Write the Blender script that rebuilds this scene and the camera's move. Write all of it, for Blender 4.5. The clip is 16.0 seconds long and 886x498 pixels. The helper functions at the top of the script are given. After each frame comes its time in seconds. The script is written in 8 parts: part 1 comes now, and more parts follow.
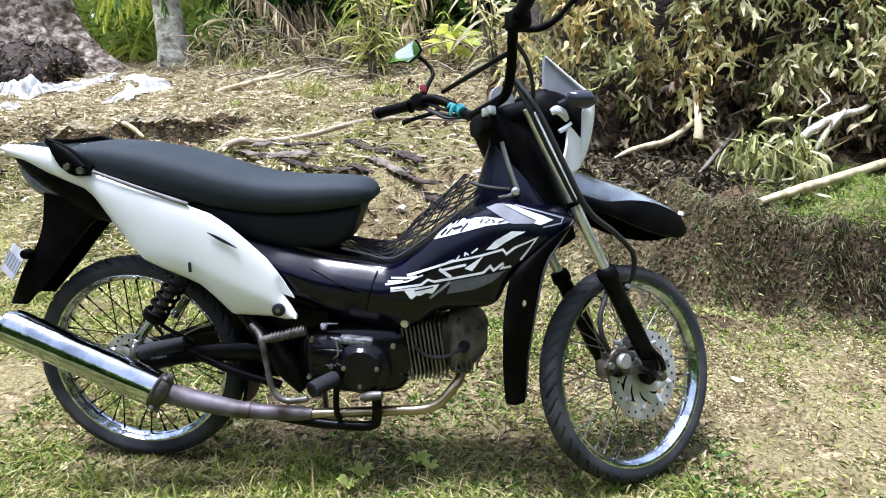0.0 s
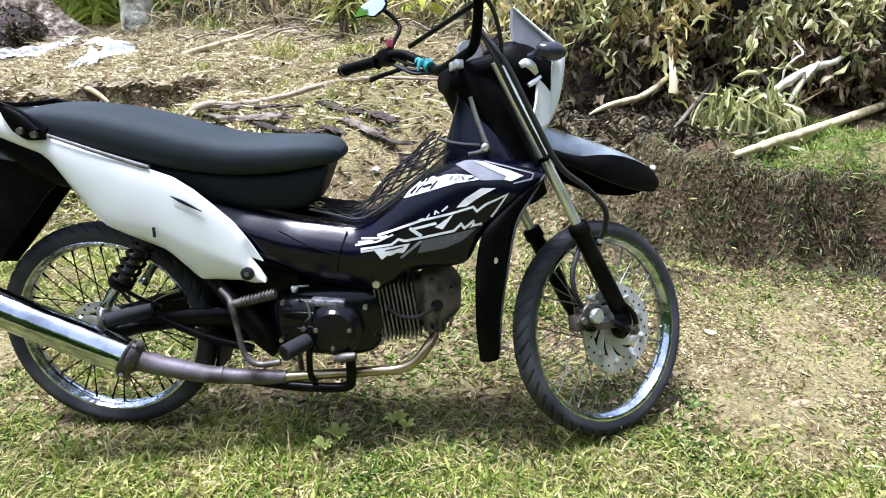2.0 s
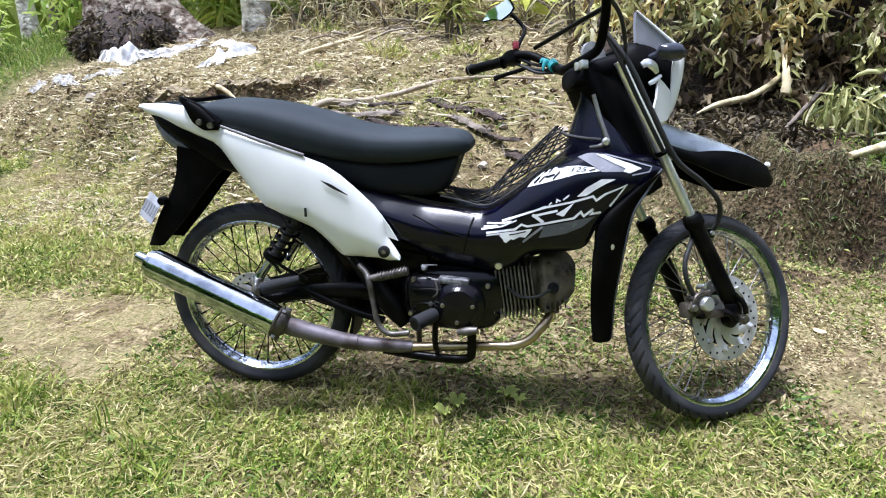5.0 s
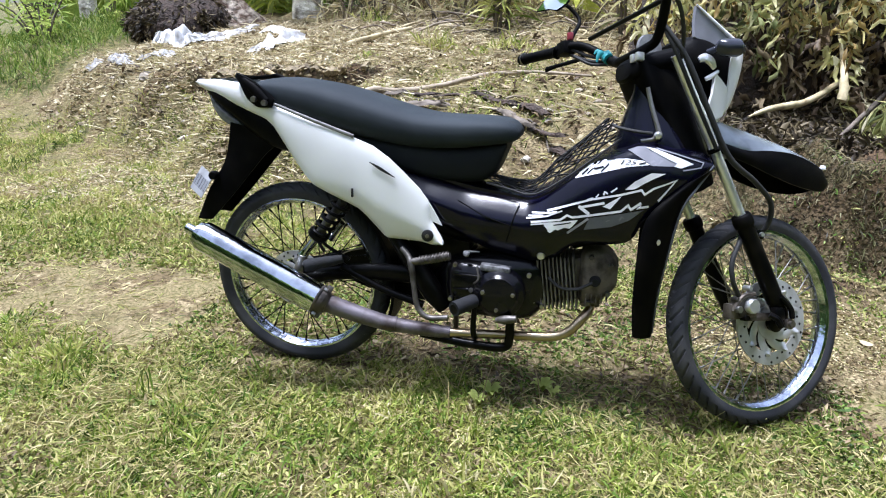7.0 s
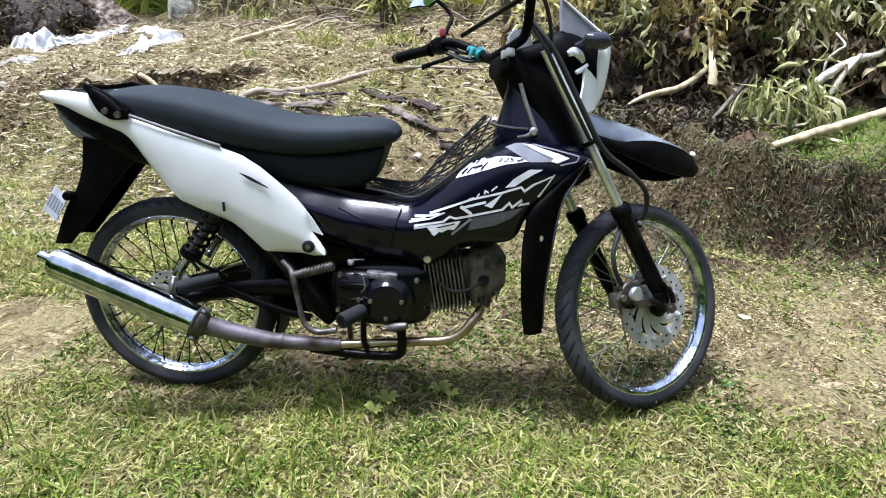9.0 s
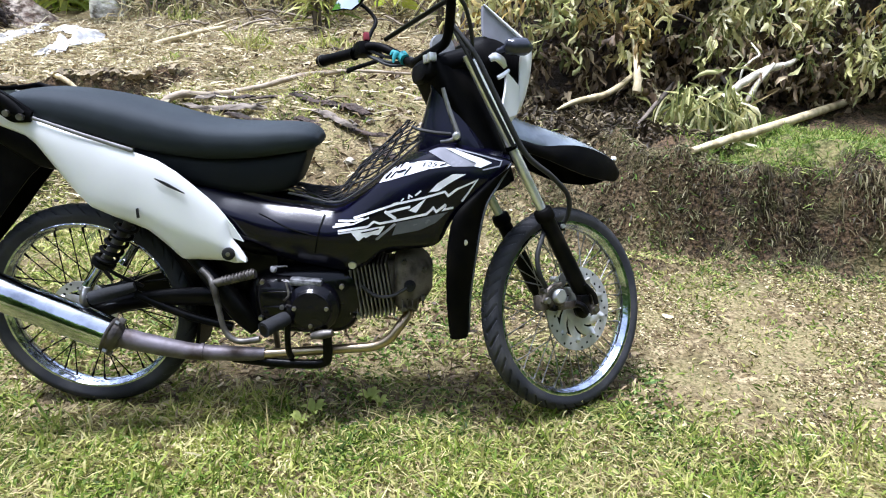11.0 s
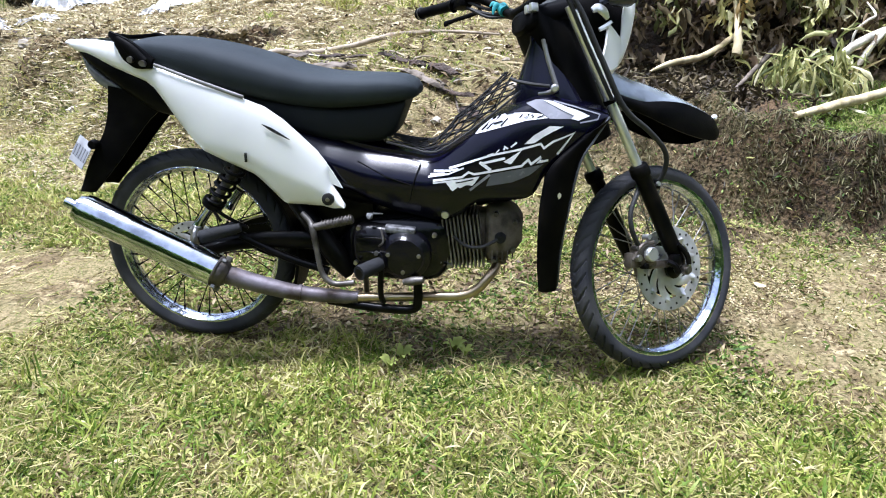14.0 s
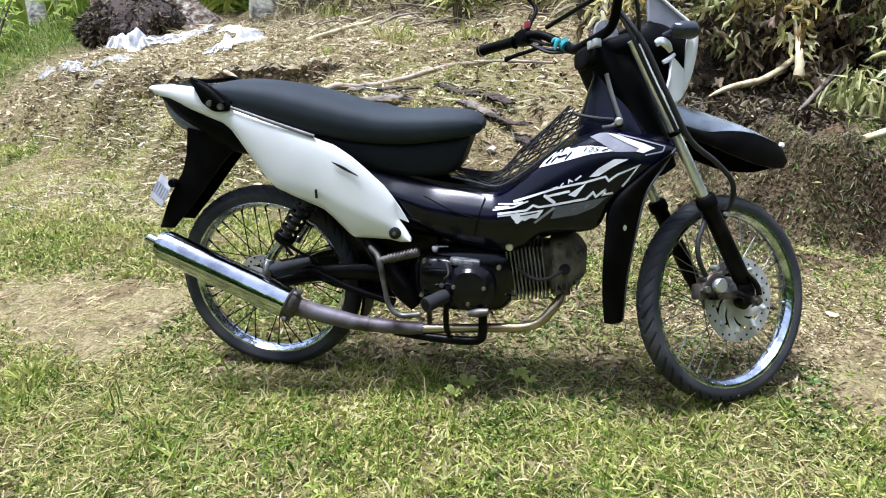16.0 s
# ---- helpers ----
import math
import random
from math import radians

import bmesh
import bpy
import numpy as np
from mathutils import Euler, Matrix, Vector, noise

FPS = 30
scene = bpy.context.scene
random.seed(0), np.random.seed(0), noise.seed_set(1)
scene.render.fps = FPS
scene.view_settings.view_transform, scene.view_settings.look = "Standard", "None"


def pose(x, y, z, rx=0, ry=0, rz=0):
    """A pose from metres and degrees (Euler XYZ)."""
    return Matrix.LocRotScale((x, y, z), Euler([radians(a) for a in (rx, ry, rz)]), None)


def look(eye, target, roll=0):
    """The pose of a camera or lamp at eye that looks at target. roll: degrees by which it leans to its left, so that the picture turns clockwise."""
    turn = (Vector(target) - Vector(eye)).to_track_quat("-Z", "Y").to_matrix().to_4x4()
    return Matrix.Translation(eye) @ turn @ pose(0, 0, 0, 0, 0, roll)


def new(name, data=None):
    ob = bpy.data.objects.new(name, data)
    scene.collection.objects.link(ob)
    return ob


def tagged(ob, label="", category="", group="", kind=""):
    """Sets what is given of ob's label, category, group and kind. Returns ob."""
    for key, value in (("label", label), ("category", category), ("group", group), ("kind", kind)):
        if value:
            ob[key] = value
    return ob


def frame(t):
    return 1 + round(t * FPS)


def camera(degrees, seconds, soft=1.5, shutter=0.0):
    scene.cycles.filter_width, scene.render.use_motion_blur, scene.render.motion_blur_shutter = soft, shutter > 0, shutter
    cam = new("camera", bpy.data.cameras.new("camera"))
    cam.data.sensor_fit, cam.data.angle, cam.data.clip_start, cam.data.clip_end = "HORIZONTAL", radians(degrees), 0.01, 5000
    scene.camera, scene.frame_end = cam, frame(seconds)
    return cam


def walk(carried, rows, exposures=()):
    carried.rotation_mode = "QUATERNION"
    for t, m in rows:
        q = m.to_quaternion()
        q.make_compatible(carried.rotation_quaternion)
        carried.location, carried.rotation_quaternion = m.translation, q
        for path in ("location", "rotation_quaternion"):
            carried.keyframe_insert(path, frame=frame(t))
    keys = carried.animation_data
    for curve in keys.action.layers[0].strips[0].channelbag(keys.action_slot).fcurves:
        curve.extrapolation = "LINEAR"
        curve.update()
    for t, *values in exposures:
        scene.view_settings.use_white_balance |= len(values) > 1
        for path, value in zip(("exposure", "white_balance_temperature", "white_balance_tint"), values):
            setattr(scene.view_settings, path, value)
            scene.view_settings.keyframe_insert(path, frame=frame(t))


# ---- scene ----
cam = camera(67.80, 16.0, 1.1)
PATH = [
    (0, (0.9148, -1.5085, 1.0653), (0.7705, 0.4014, 0.4895), 0.13),
    (0.5, (0.9231, -1.4939, 1.0580), (0.8084, 0.4153, 0.4736), 0.40),
    (1, (0.9316, -1.4846, 1.0575), (0.8222, 0.4175, 0.4492), -0.26),
    (1.5, (0.9359, -1.4821, 1.0514), (0.8337, 0.4076, 0.4046), -0.29),
    (2, (0.9377, -1.4928, 1.0493), (0.8524, 0.3855, 0.3678), -0.65),
    (2.5, (0.9347, -1.5146, 1.0490), (0.8347, 0.3628, 0.3669), -0.61),
    (3, (0.9234, -1.5352, 1.0508), (0.7934, 0.3354, 0.3553), -0.77),
    (3.5, (0.9125, -1.5648, 1.0512), (0.7396, 0.3023, 0.3553), -0.70),
    (4, (0.8931, -1.5925, 1.0579), (0.6798, 0.2684, 0.3570), -0.95),
    (4.5, (0.8813, -1.6253, 1.0631), (0.6132, 0.2315, 0.3701), -1.08),
    (5, (0.8635, -1.6492, 1.0643), (0.5209, 0.2003, 0.3847), -1.39),
    (5.2, (0.8563, -1.6570, 1.0658), (0.4860, 0.1893, 0.3920), -1.17),
    (7.3, (0.8417, -1.6694, 1.0380), (0.4007, 0.1539, 0.3445), 0.69),
    (7.5, (0.8481, -1.6632, 1.0373), (0.4239, 0.1616, 0.3371), 1.00),
    (8, (0.8601, -1.6456, 1.0361), (0.5000, 0.1902, 0.3289), 1.06),
    (8.5, (0.8747, -1.6204, 1.0376), (0.5997, 0.2282, 0.3257), 0.62),
    (9, (0.8955, -1.5988, 1.0507), (0.7236, 0.2650, 0.3458), -0.46),
    (9.5, (0.9106, -1.5851, 1.0545), (0.8366, 0.2903, 0.3637), -0.82),
    (9.7, (0.9173, -1.5813, 1.0535), (0.8724, 0.2984, 0.3718), -0.75),
    (11.8, (0.9361, -1.5985, 1.0375), (0.9447, 0.2663, 0.3147), 0.80),
    (12, (0.9339, -1.6017, 1.0315), (0.9347, 0.2581, 0.2959), 0.96),
    (12.5, (0.9297, -1.6090, 1.0151), (0.9002, 0.2398, 0.2529), 1.30),
    (13, (0.9184, -1.6142, 1.0092), (0.8355, 0.2236, 0.2244), 1.32),
    (13.5, (0.9077, -1.6253, 1.0168), (0.7615, 0.2088, 0.2327), 0.83),
    (14, (0.8905, -1.6315, 1.0157), (0.6790, 0.1977, 0.2351), 0.47),
    (14.5, (0.8725, -1.6402, 1.0212), (0.5873, 0.1799, 0.2427), -0.16),
    (15, (0.8604, -1.6513, 1.0303), (0.5126, 0.1692, 0.2787), -1.02),
    (15.5, (0.8537, -1.6476, 1.0376), (0.4946, 0.1702, 0.2848), -1.21),
    (16, (0.8531, -1.6527, 1.0461), (0.4912, 0.1808, 0.3337), -1.65),
]
walk(cam, [(t, look(eye, target, roll)) for t, eye, target, roll in PATH], exposures=[(t, e, 5450, 17.5) for t, e in ((0, 1.25), (2, 1.32), (4, 1.27), (5, 1.15), (7.5, 1.04), (8.5, 1.03), (9.5, 1.14), (12, 1.25), (13, 1.29), (14.5, 1.22), (16, 1.12))])
# ---------------------------------------------------------------- light
world = bpy.data.worlds.new("sky")
scene.world = world
world.use_nodes = True
wn = world.node_tree
sky = wn.nodes.new("ShaderNodeTexSky")
sky.sky_type = "NISHITA"
sky.sun_disc = False
sky.sun_elevation = radians(78)
sky.sun_rotation = radians(302)
sky.air_density = 1.2
sky.dust_density = 2.0
haze = wn.nodes.new("ShaderNodeHueSaturation")
haze.inputs["Saturation"].default_value = 0.4
wn.links.new(sky.outputs[0], haze.inputs["Color"])
wn.links.new(haze.outputs[0], wn.nodes["Background"].inputs[0])
wn.nodes["Background"].inputs[1].default_value = 0.135
sun_data = bpy.data.lights.new("sun", "SUN")
sun_data.energy = 4.9
sun_data.angle = radians(19)
sun_data.color = (1.0, 0.97, 0.9)
sun = new("sun", sun_data)
sun.matrix_world = look((-1.3, 0.5, 6.0), (0.0, 0.6, 0.0))


# ---------------------------------------------------------------- materials
def material(name, base, rough=0.5, metal=0.0, other=None, scale=8.0, detail=6.0, bump=0.0, bump_scale=60.0, spec=0.5, coat=0.0, relief=0.004):
    """A surface with two scales of colour variation, uneven gloss and fine relief."""
    m = bpy.data.materials.new(name)
    m.use_nodes = True
    nt = m.node_tree
    bs = nt.nodes["Principled BSDF"]
    bs.inputs["Roughness"].default_value = rough
    bs.inputs["Metallic"].default_value = metal
    bs.inputs["Specular IOR Level"].default_value = spec
    bs.inputs["Coat Weight"].default_value = coat
    bs.inputs["Coat Roughness"].default_value = 0.06
    co = nt.nodes.new("ShaderNodeTexCoord")
    n1 = nt.nodes.new("ShaderNodeTexNoise")
    n1.inputs["Scale"].default_value = scale
    n1.inputs["Detail"].default_value = detail
    nt.links.new(co.outputs["Object"], n1.inputs["Vector"])
    mix = nt.nodes.new("ShaderNodeMix")
    mix.data_type = "RGBA"
    mix.inputs["A"].default_value = (*base, 1)
    mix.inputs["B"].default_value = (*(other or [c * 0.75 for c in base]), 1)
    ramp = nt.nodes.new("ShaderNodeMapRange")
    ramp.inputs["From Min"].default_value = 0.42
    ramp.inputs["From Max"].default_value = 0.68
    nt.links.new(n1.outputs["Fac"], ramp.inputs["Value"])
    nt.links.new(ramp.outputs["Result"], mix.inputs["Factor"])
    nt.links.new(mix.outputs["Result"], bs.inputs["Base Color"])
    n2 = nt.nodes.new("ShaderNodeTexNoise")
    n2.inputs["Scale"].default_value = bump_scale
    n2.inputs["Detail"].default_value = 5.0
    nt.links.new(co.outputs["Object"], n2.inputs["Vector"])
    rr = nt.nodes.new("ShaderNodeMapRange")
    rr.inputs["To Min"].default_value = max(0.02, rough * 0.8)
    rr.inputs["To Max"].default_value = min(1.0, rough * 1.25)
    nt.links.new(n2.outputs["Fac"], rr.inputs["Value"])
    nt.links.new(rr.outputs["Result"], bs.inputs["Roughness"])
    if bump:
        b = nt.nodes.new("ShaderNodeBump")
        b.inputs["Strength"].default_value = bump
        b.inputs["Distance"].default_value = relief
        nt.links.new(n2.outputs["Fac"], b.inputs["Height"])
        nt.links.new(b.outputs["Normal"], bs.inputs["Normal"])
    return m


def leafy(name, colors, rough=0.55, through_light=0.25, patch=0.0):
    """Blades and leaves: each one takes its own tint from a range of colours; patch is the scale of stands of fresher and drier growth."""
    m = bpy.data.materials.new(name)
    m.use_nodes = True
    nt = m.node_tree
    bs = nt.nodes["Principled BSDF"]
    bs.inputs["Roughness"].default_value = rough
    bs.inputs["Specular IOR Level"].default_value = 0.22
    geo = nt.nodes.new("ShaderNodeNewGeometry")
    ramp = nt.nodes.new("ShaderNodeValToRGB")
    el = ramp.color_ramp.elements
    while len(el) < len(colors):
        el.new(0.5)
    for i, c in enumerate(colors):
        el[i].position = i / (len(colors) - 1)
        el[i].color = (*c, 1)
    co = nt.nodes.new("ShaderNodeTexCoord")
    if patch:
        stand = nt.nodes.new("ShaderNodeTexNoise")
        stand.inputs["Scale"].default_value = patch
        stand.inputs["Detail"].default_value = 3
        nt.links.new(co.outputs["Object"], stand.inputs["Vector"])
        shift = nt.nodes.new("ShaderNodeMapRange")
        shift.inputs["From Min"].default_value, shift.inputs["From Max"].default_value = 0.3, 0.7
        shift.inputs["To Min"].default_value, shift.inputs["To Max"].default_value = -0.18, 0.5
        nt.links.new(stand.outputs["Fac"], shift.inputs["Value"])
        add = nt.nodes.new("ShaderNodeMath")
        add.operation = "MULTIPLY_ADD"
        add.inputs[1].default_value = 0.72
        nt.links.new(geo.outputs["Random Per Island"], add.inputs[0])
        nt.links.new(shift.outputs["Result"], add.inputs[2])
        nt.links.new(add.outputs[0], ramp.inputs["Fac"])
    else:
        nt.links.new(geo.outputs["Random Per Island"], ramp.inputs["Fac"])
    n = nt.nodes.new("ShaderNodeTexNoise")
    n.inputs["Scale"].default_value = 45
    n.inputs["Detail"].default_value = 4
    nt.links.new(co.outputs["Object"], n.inputs["Vector"])
    hsv = nt.nodes.new("ShaderNodeHueSaturation")
    mr = nt.nodes.new("ShaderNodeMapRange")
    mr.inputs["To Min"].default_value = 0.6
    mr.inputs["To Max"].default_value = 1.35
    nt.links.new(n.outputs["Fac"], mr.inputs["Value"])
    nt.links.new(mr.outputs["Result"], hsv.inputs["Value"])
    nt.links.new(ramp.outputs["Color"], hsv.inputs["Color"])
    nt.links.new(hsv.outputs["Color"], bs.inputs["Base Color"])
    tr = nt.nodes.new("ShaderNodeBsdfTranslucent")
    nt.links.new(hsv.outputs["Color"], tr.inputs["Color"])
    ms = nt.nodes.new("ShaderNodeMixShader")
    ms.inputs[0].default_value = through_light
    nt.links.new(bs.outputs[0], ms.inputs[1])
    nt.links.new(tr.outputs[0], ms.inputs[2])
    nt.links.new(ms.outputs[0], nt.nodes["Material Output"].inputs["Surface"])
    return m


M_GLOSS = material("black_paint", (0.0018, 0.0016, 0.006), 0.19, other=(0.0023, 0.002, 0.012), spec=0.3, bump=0.05, bump_scale=24)
M_WHITE = material("white_plastic", (0.8, 0.8, 0.8), 0.3, other=(0.74, 0.74, 0.74), scale=5, bump=0.02, bump_scale=120)
M_DECAL_W = material("white_decal", (0.85, 0.85, 0.87), 0.3, other=(0.66, 0.66, 0.7), scale=30)
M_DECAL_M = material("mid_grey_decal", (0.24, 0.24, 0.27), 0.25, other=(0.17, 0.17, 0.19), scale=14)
M_DECAL_G = material("grey_decal", (0.09, 0.095, 0.11), 0.25, other=(0.055, 0.06, 0.07), scale=12)
M_TRIM = material("grey_trim", (0.2, 0.195, 0.195), 0.5, other=(0.11, 0.105, 0.1), scale=30)
M_SEAT = material("seat_vinyl", (0.019, 0.024, 0.029), 0.7, other=(0.03, 0.037, 0.043), scale=5, bump=0.25, bump_scale=700, spec=0.16)
M_SEATBOX = material("seat_box", (0.009, 0.011, 0.014), 0.6, other=(0.014, 0.016, 0.02), scale=7, bump=0.2, bump_scale=400, spec=0.16)
M_PLASTIC = material("black_plastic", (0.0012, 0.0012, 0.0016), 0.5, other=(0.005, 0.0045, 0.004), scale=14, bump=0.15, bump_scale=300, spec=0.05)
M_FRAME = material("black_steel", (0.0012, 0.0012, 0.0016), 0.3, other=(0.007, 0.006, 0.005), scale=20, bump=0.1, bump_scale=150, spec=0.1)
M_RUBBER = material("tyre_rubber", (0.024, 0.025, 0.03), 0.6, other=(0.055, 0.054, 0.056), scale=9, bump=0.25, bump_scale=160, spec=0.2)
# Dark mottle in the colour stands in for reflected trees and ground.
M_CHROME = material("chrome", (0.58, 0.61, 0.65), 0.07, 1.0, other=(0.27, 0.29, 0.32), scale=17, detail=9, bump=0.22, bump_scale=34)
M_FORK = material("fork_chrome", (0.82, 0.82, 0.82), 0.24, 0.7, other=(0.66, 0.66, 0.66), scale=20, bump=0.02, bump_scale=120)
M_RIM = material("rim_chrome", (0.6, 0.65, 0.75), 0.12, 1.0, other=(0.26, 0.28, 0.33), scale=34, detail=10, bump=0.5, bump_scale=48)
M_STEEL = material("dull_steel", (0.34, 0.33, 0.315), 0.4, 1.0, other=(0.13, 0.11, 0.09), scale=22, bump=0.1, bump_scale=150)
M_PIPE = material("burnt_pipe", (0.15, 0.135, 0.15), 0.55, 0.6, other=(0.045, 0.032, 0.027), scale=16, bump=0.15, bump_scale=120)
M_BRASS = material("heat_tinted_pipe", (0.42, 0.34, 0.22), 0.3, 0.9, other=(0.26, 0.18, 0.1), scale=10, bump=0.08, bump_scale=120)
M_ENGINE = material("engine_black", (0.0025, 0.0025, 0.0045), 0.16, other=(0.008, 0.007, 0.007), scale=16, bump=0.1, bump_scale=160, spec=0.25)
M_DIRTY = material("dirty_cast_alloy", (0.17, 0.14, 0.11), 0.8, 0.1, other=(0.034, 0.027, 0.021), scale=26, bump=0.5, bump_scale=130)
M_BARE = material("bare_cast_alloy", (0.19, 0.19, 0.2), 0.6, 0.2, other=(0.02, 0.02, 0.02), scale=70, detail=10, bump=0.6, bump_scale=140)
M_DARKSTEEL = material("sooty_steel", (0.03, 0.027, 0.026), 0.5, 0.6, other=(0.1, 0.085, 0.075), scale=28, bump=0.2, bump_scale=150)
M_PEG = material("grey_rubber", (0.018, 0.019, 0.022), 0.75, spec=0.15, other=(0.015, 0.015, 0.015), scale=24, bump=0.3, bump_scale=160)
M_SIGNAL = material("smoked_plastic", (0.02, 0.022, 0.03), 0.22, other=(0.035, 0.038, 0.05), scale=20)
M_WORN = material("worn_dark_steel", (0.12, 0.11, 0.1), 0.45, 0.5, other=(0.03, 0.025, 0.02), scale=24, bump=0.2, bump_scale=160)
M_FIN = material("fin_alloy", (0.2, 0.185, 0.165), 0.6, 0.5, other=(0.05, 0.04, 0.03), scale=25, bump=0.2, bump_scale=160)
M_DISC = material("disc_steel", (0.55, 0.55, 0.55), 0.3, 0.5, other=(0.38, 0.37, 0.36), scale=25, bump=0.05, bump_scale=220)
M_CALIPER = material("dirty_caliper", (0.13, 0.11, 0.09), 0.5, 0.6, other=(0.025, 0.02, 0.016), scale=25, bump=0.2, bump_scale=180)
M_SILVER = material("bare_silver", (0.75, 0.75, 0.75), 0.3, 0.8)
# Black of small parts; also stands in for the shade inside holes.
M_HOLE = material("black_and_recess_shade", (0.002, 0.002, 0.002), 0.8)
M_LENS = material("clear_lens", (0.2, 0.2, 0.2), 0.2, 0.1, other=(0.13, 0.13, 0.13), scale=60)
M_PLATE = material("plate_white", (0.25, 0.255, 0.27), 0.4, other=(0.15, 0.15, 0.165), scale=20)
M_BAR = material("plate_marks", (0.13, 0.135, 0.15), 0.5)
M_TEAL = material("teal_ribbon", (0.03, 0.26, 0.28), 0.6, other=(0.01, 0.2, 0.22), scale=60)
M_RED = material("red_plastic", (0.2, 0.015, 0.028), 0.45)
M_MIRROR = material("mirror_glass", (0.8, 0.85, 0.82), 0.02, 1.0)
M_CORD = material("elastic_cord", (0.012, 0.012, 0.012), 0.7, bump=0.2, bump_scale=500)
# The pale sky reflection on the black guard is put into this colour.
M_SKY_FENDER = material("fender_sky_sheen", (0.26, 0.3, 0.335), 0.14, other=(0.08, 0.095, 0.11), spec=0.5, coat=0.4, bump=0.03, bump_scale=30)

M_BARK = material("dead_wood", (0.34, 0.28, 0.2), 0.85, other=(0.13, 0.1, 0.07), scale=14, bump=0.8, bump_scale=70)
M_PALEWOOD = material("stripped_wood", (0.52, 0.44, 0.26), 0.75, other=(0.24, 0.18, 0.09), scale=13, bump=0.5, bump_scale=90)
M_BLEACHED = material("bleached_wood", (0.62, 0.58, 0.48), 0.8, other=(0.3, 0.25, 0.18), scale=20, bump=0.5, bump_scale=80)
M_GREYWOOD = material("weathered_bark", (0.17, 0.14, 0.11), 0.9, other=(0.06, 0.048, 0.036), scale=16, bump=0.9, bump_scale=60)
M_TRUNK = material("palm_bark", (0.64, 0.61, 0.52), 0.9, other=(0.16, 0.135, 0.1), scale=9, bump=1.0, bump_scale=26, relief=0.03)
M_STUMP = material("rough_root_bark", (0.105, 0.066, 0.045), 0.95, other=(0.5, 0.43, 0.35), scale=13, detail=12, bump=1.0, bump_scale=16, relief=0.08)
# Roots, bark and clods; also the sheet painted as shade inside the brush.
M_ROOTS_AND_SHADE = material("root_mass", (0.055, 0.036, 0.026), 0.95, other=(0.014, 0.0095, 0.007), scale=14, bump=1.0, bump_scale=40, relief=0.03)
M_PLASTIC_SHEET = material("white_sheet", (0.66, 0.66, 0.67), 0.45, other=(0.4, 0.385, 0.36), scale=16, bump=0.3, bump_scale=40)
M_FILM = material("dirty_film", (0.42, 0.41, 0.4), 0.5, other=(0.16, 0.14, 0.11), scale=26, bump=0.4, bump_scale=40)
M_STONE = material("pale_stone", (0.36, 0.32, 0.26), 0.9, other=(0.2, 0.165, 0.12), scale=12, bump=0.6, bump_scale=50)

M_GRASS = leafy("grass_blades", [(0.045, 0.08, 0.012), (0.11, 0.18, 0.022), (0.23, 0.3, 0.045), (0.38, 0.41, 0.09), (0.52, 0.48, 0.18), (0.6, 0.53, 0.31)], through_light=0.4, patch=4.5)
M_CREEP = leafy("creeping_grass", [(0.035, 0.06, 0.01), (0.1, 0.15, 0.02), (0.2, 0.25, 0.045), (0.42, 0.39, 0.14), (0.26, 0.2, 0.1), (0.16, 0.12, 0.06)], through_light=0.3, patch=5.0)
M_WEED = leafy("small_weeds", [(0.03, 0.06, 0.01), (0.07, 0.13, 0.02), (0.14, 0.22, 0.04), (0.24, 0.29, 0.08)], through_light=0.3)
M_DRYGRASS = leafy("dry_grass", [(0.2, 0.24, 0.05), (0.42, 0.39, 0.14), (0.58, 0.51, 0.25), (0.38, 0.3, 0.14), (0.14, 0.17, 0.04)], through_light=0.35)
M_YARD = leafy("worn_grass", [(0.04, 0.07, 0.01), (0.16, 0.23, 0.03), (0.4, 0.42, 0.1), (0.6, 0.55, 0.24), (0.3, 0.24, 0.1)], through_light=0.3, patch=3.5)
M_LUSH = leafy("lush_grass", [(0.05, 0.1, 0.012), (0.13, 0.21, 0.03), (0.24, 0.31, 0.06), (0.36, 0.37, 0.12)], through_light=0.35)
M_LITTER = leafy("leaf_litter", [(0.06, 0.045, 0.02), (0.22, 0.16, 0.075), (0.36, 0.28, 0.145), (0.5, 0.415, 0.245), (0.15, 0.13, 0.05)], through_light=0.15)
M_WILT = leafy("wilted_leaves", [(0.1, 0.11, 0.03), (0.36, 0.36, 0.12), (0.66, 0.62, 0.27), (0.74, 0.7, 0.36), (0.88, 0.84, 0.58), (0.3, 0.22, 0.1)], through_light=0.55)
M_TAN = leafy("golden_dead_leaves", [(0.16, 0.1, 0.035), (0.44, 0.32, 0.1), (0.68, 0.52, 0.2), (0.8, 0.68, 0.36), (0.48, 0.44, 0.13)], through_light=0.5)
M_DULL = leafy("dull_green_leaves", [(0.07, 0.085, 0.033), (0.19, 0.22, 0.075), (0.36, 0.38, 0.14), (0.56, 0.55, 0.25), (0.76, 0.74, 0.46)], through_light=0.5)
M_PATHBITS = leafy("path_bits", [(0.05, 0.036, 0.018), (0.16, 0.115, 0.055), (0.42, 0.34, 0.18), (0.54, 0.46, 0.27), (0.12, 0.125, 0.03), (0.3, 0.23, 0.11)], through_light=0.15)
M_BANKDRY = leafy("bank_stems", [(0.028, 0.023, 0.012), (0.07, 0.057, 0.027), (0.15, 0.125, 0.06), (0.08, 0.092, 0.028), (0.25, 0.215, 0.12)], through_light=0.15)
M_CHIPS = leafy("pale_chips", [(0.14, 0.1, 0.055), (0.44, 0.36, 0.21), (0.58, 0.5, 0.31), (0.68, 0.61, 0.41), (0.3, 0.23, 0.12)], through_light=0.25)
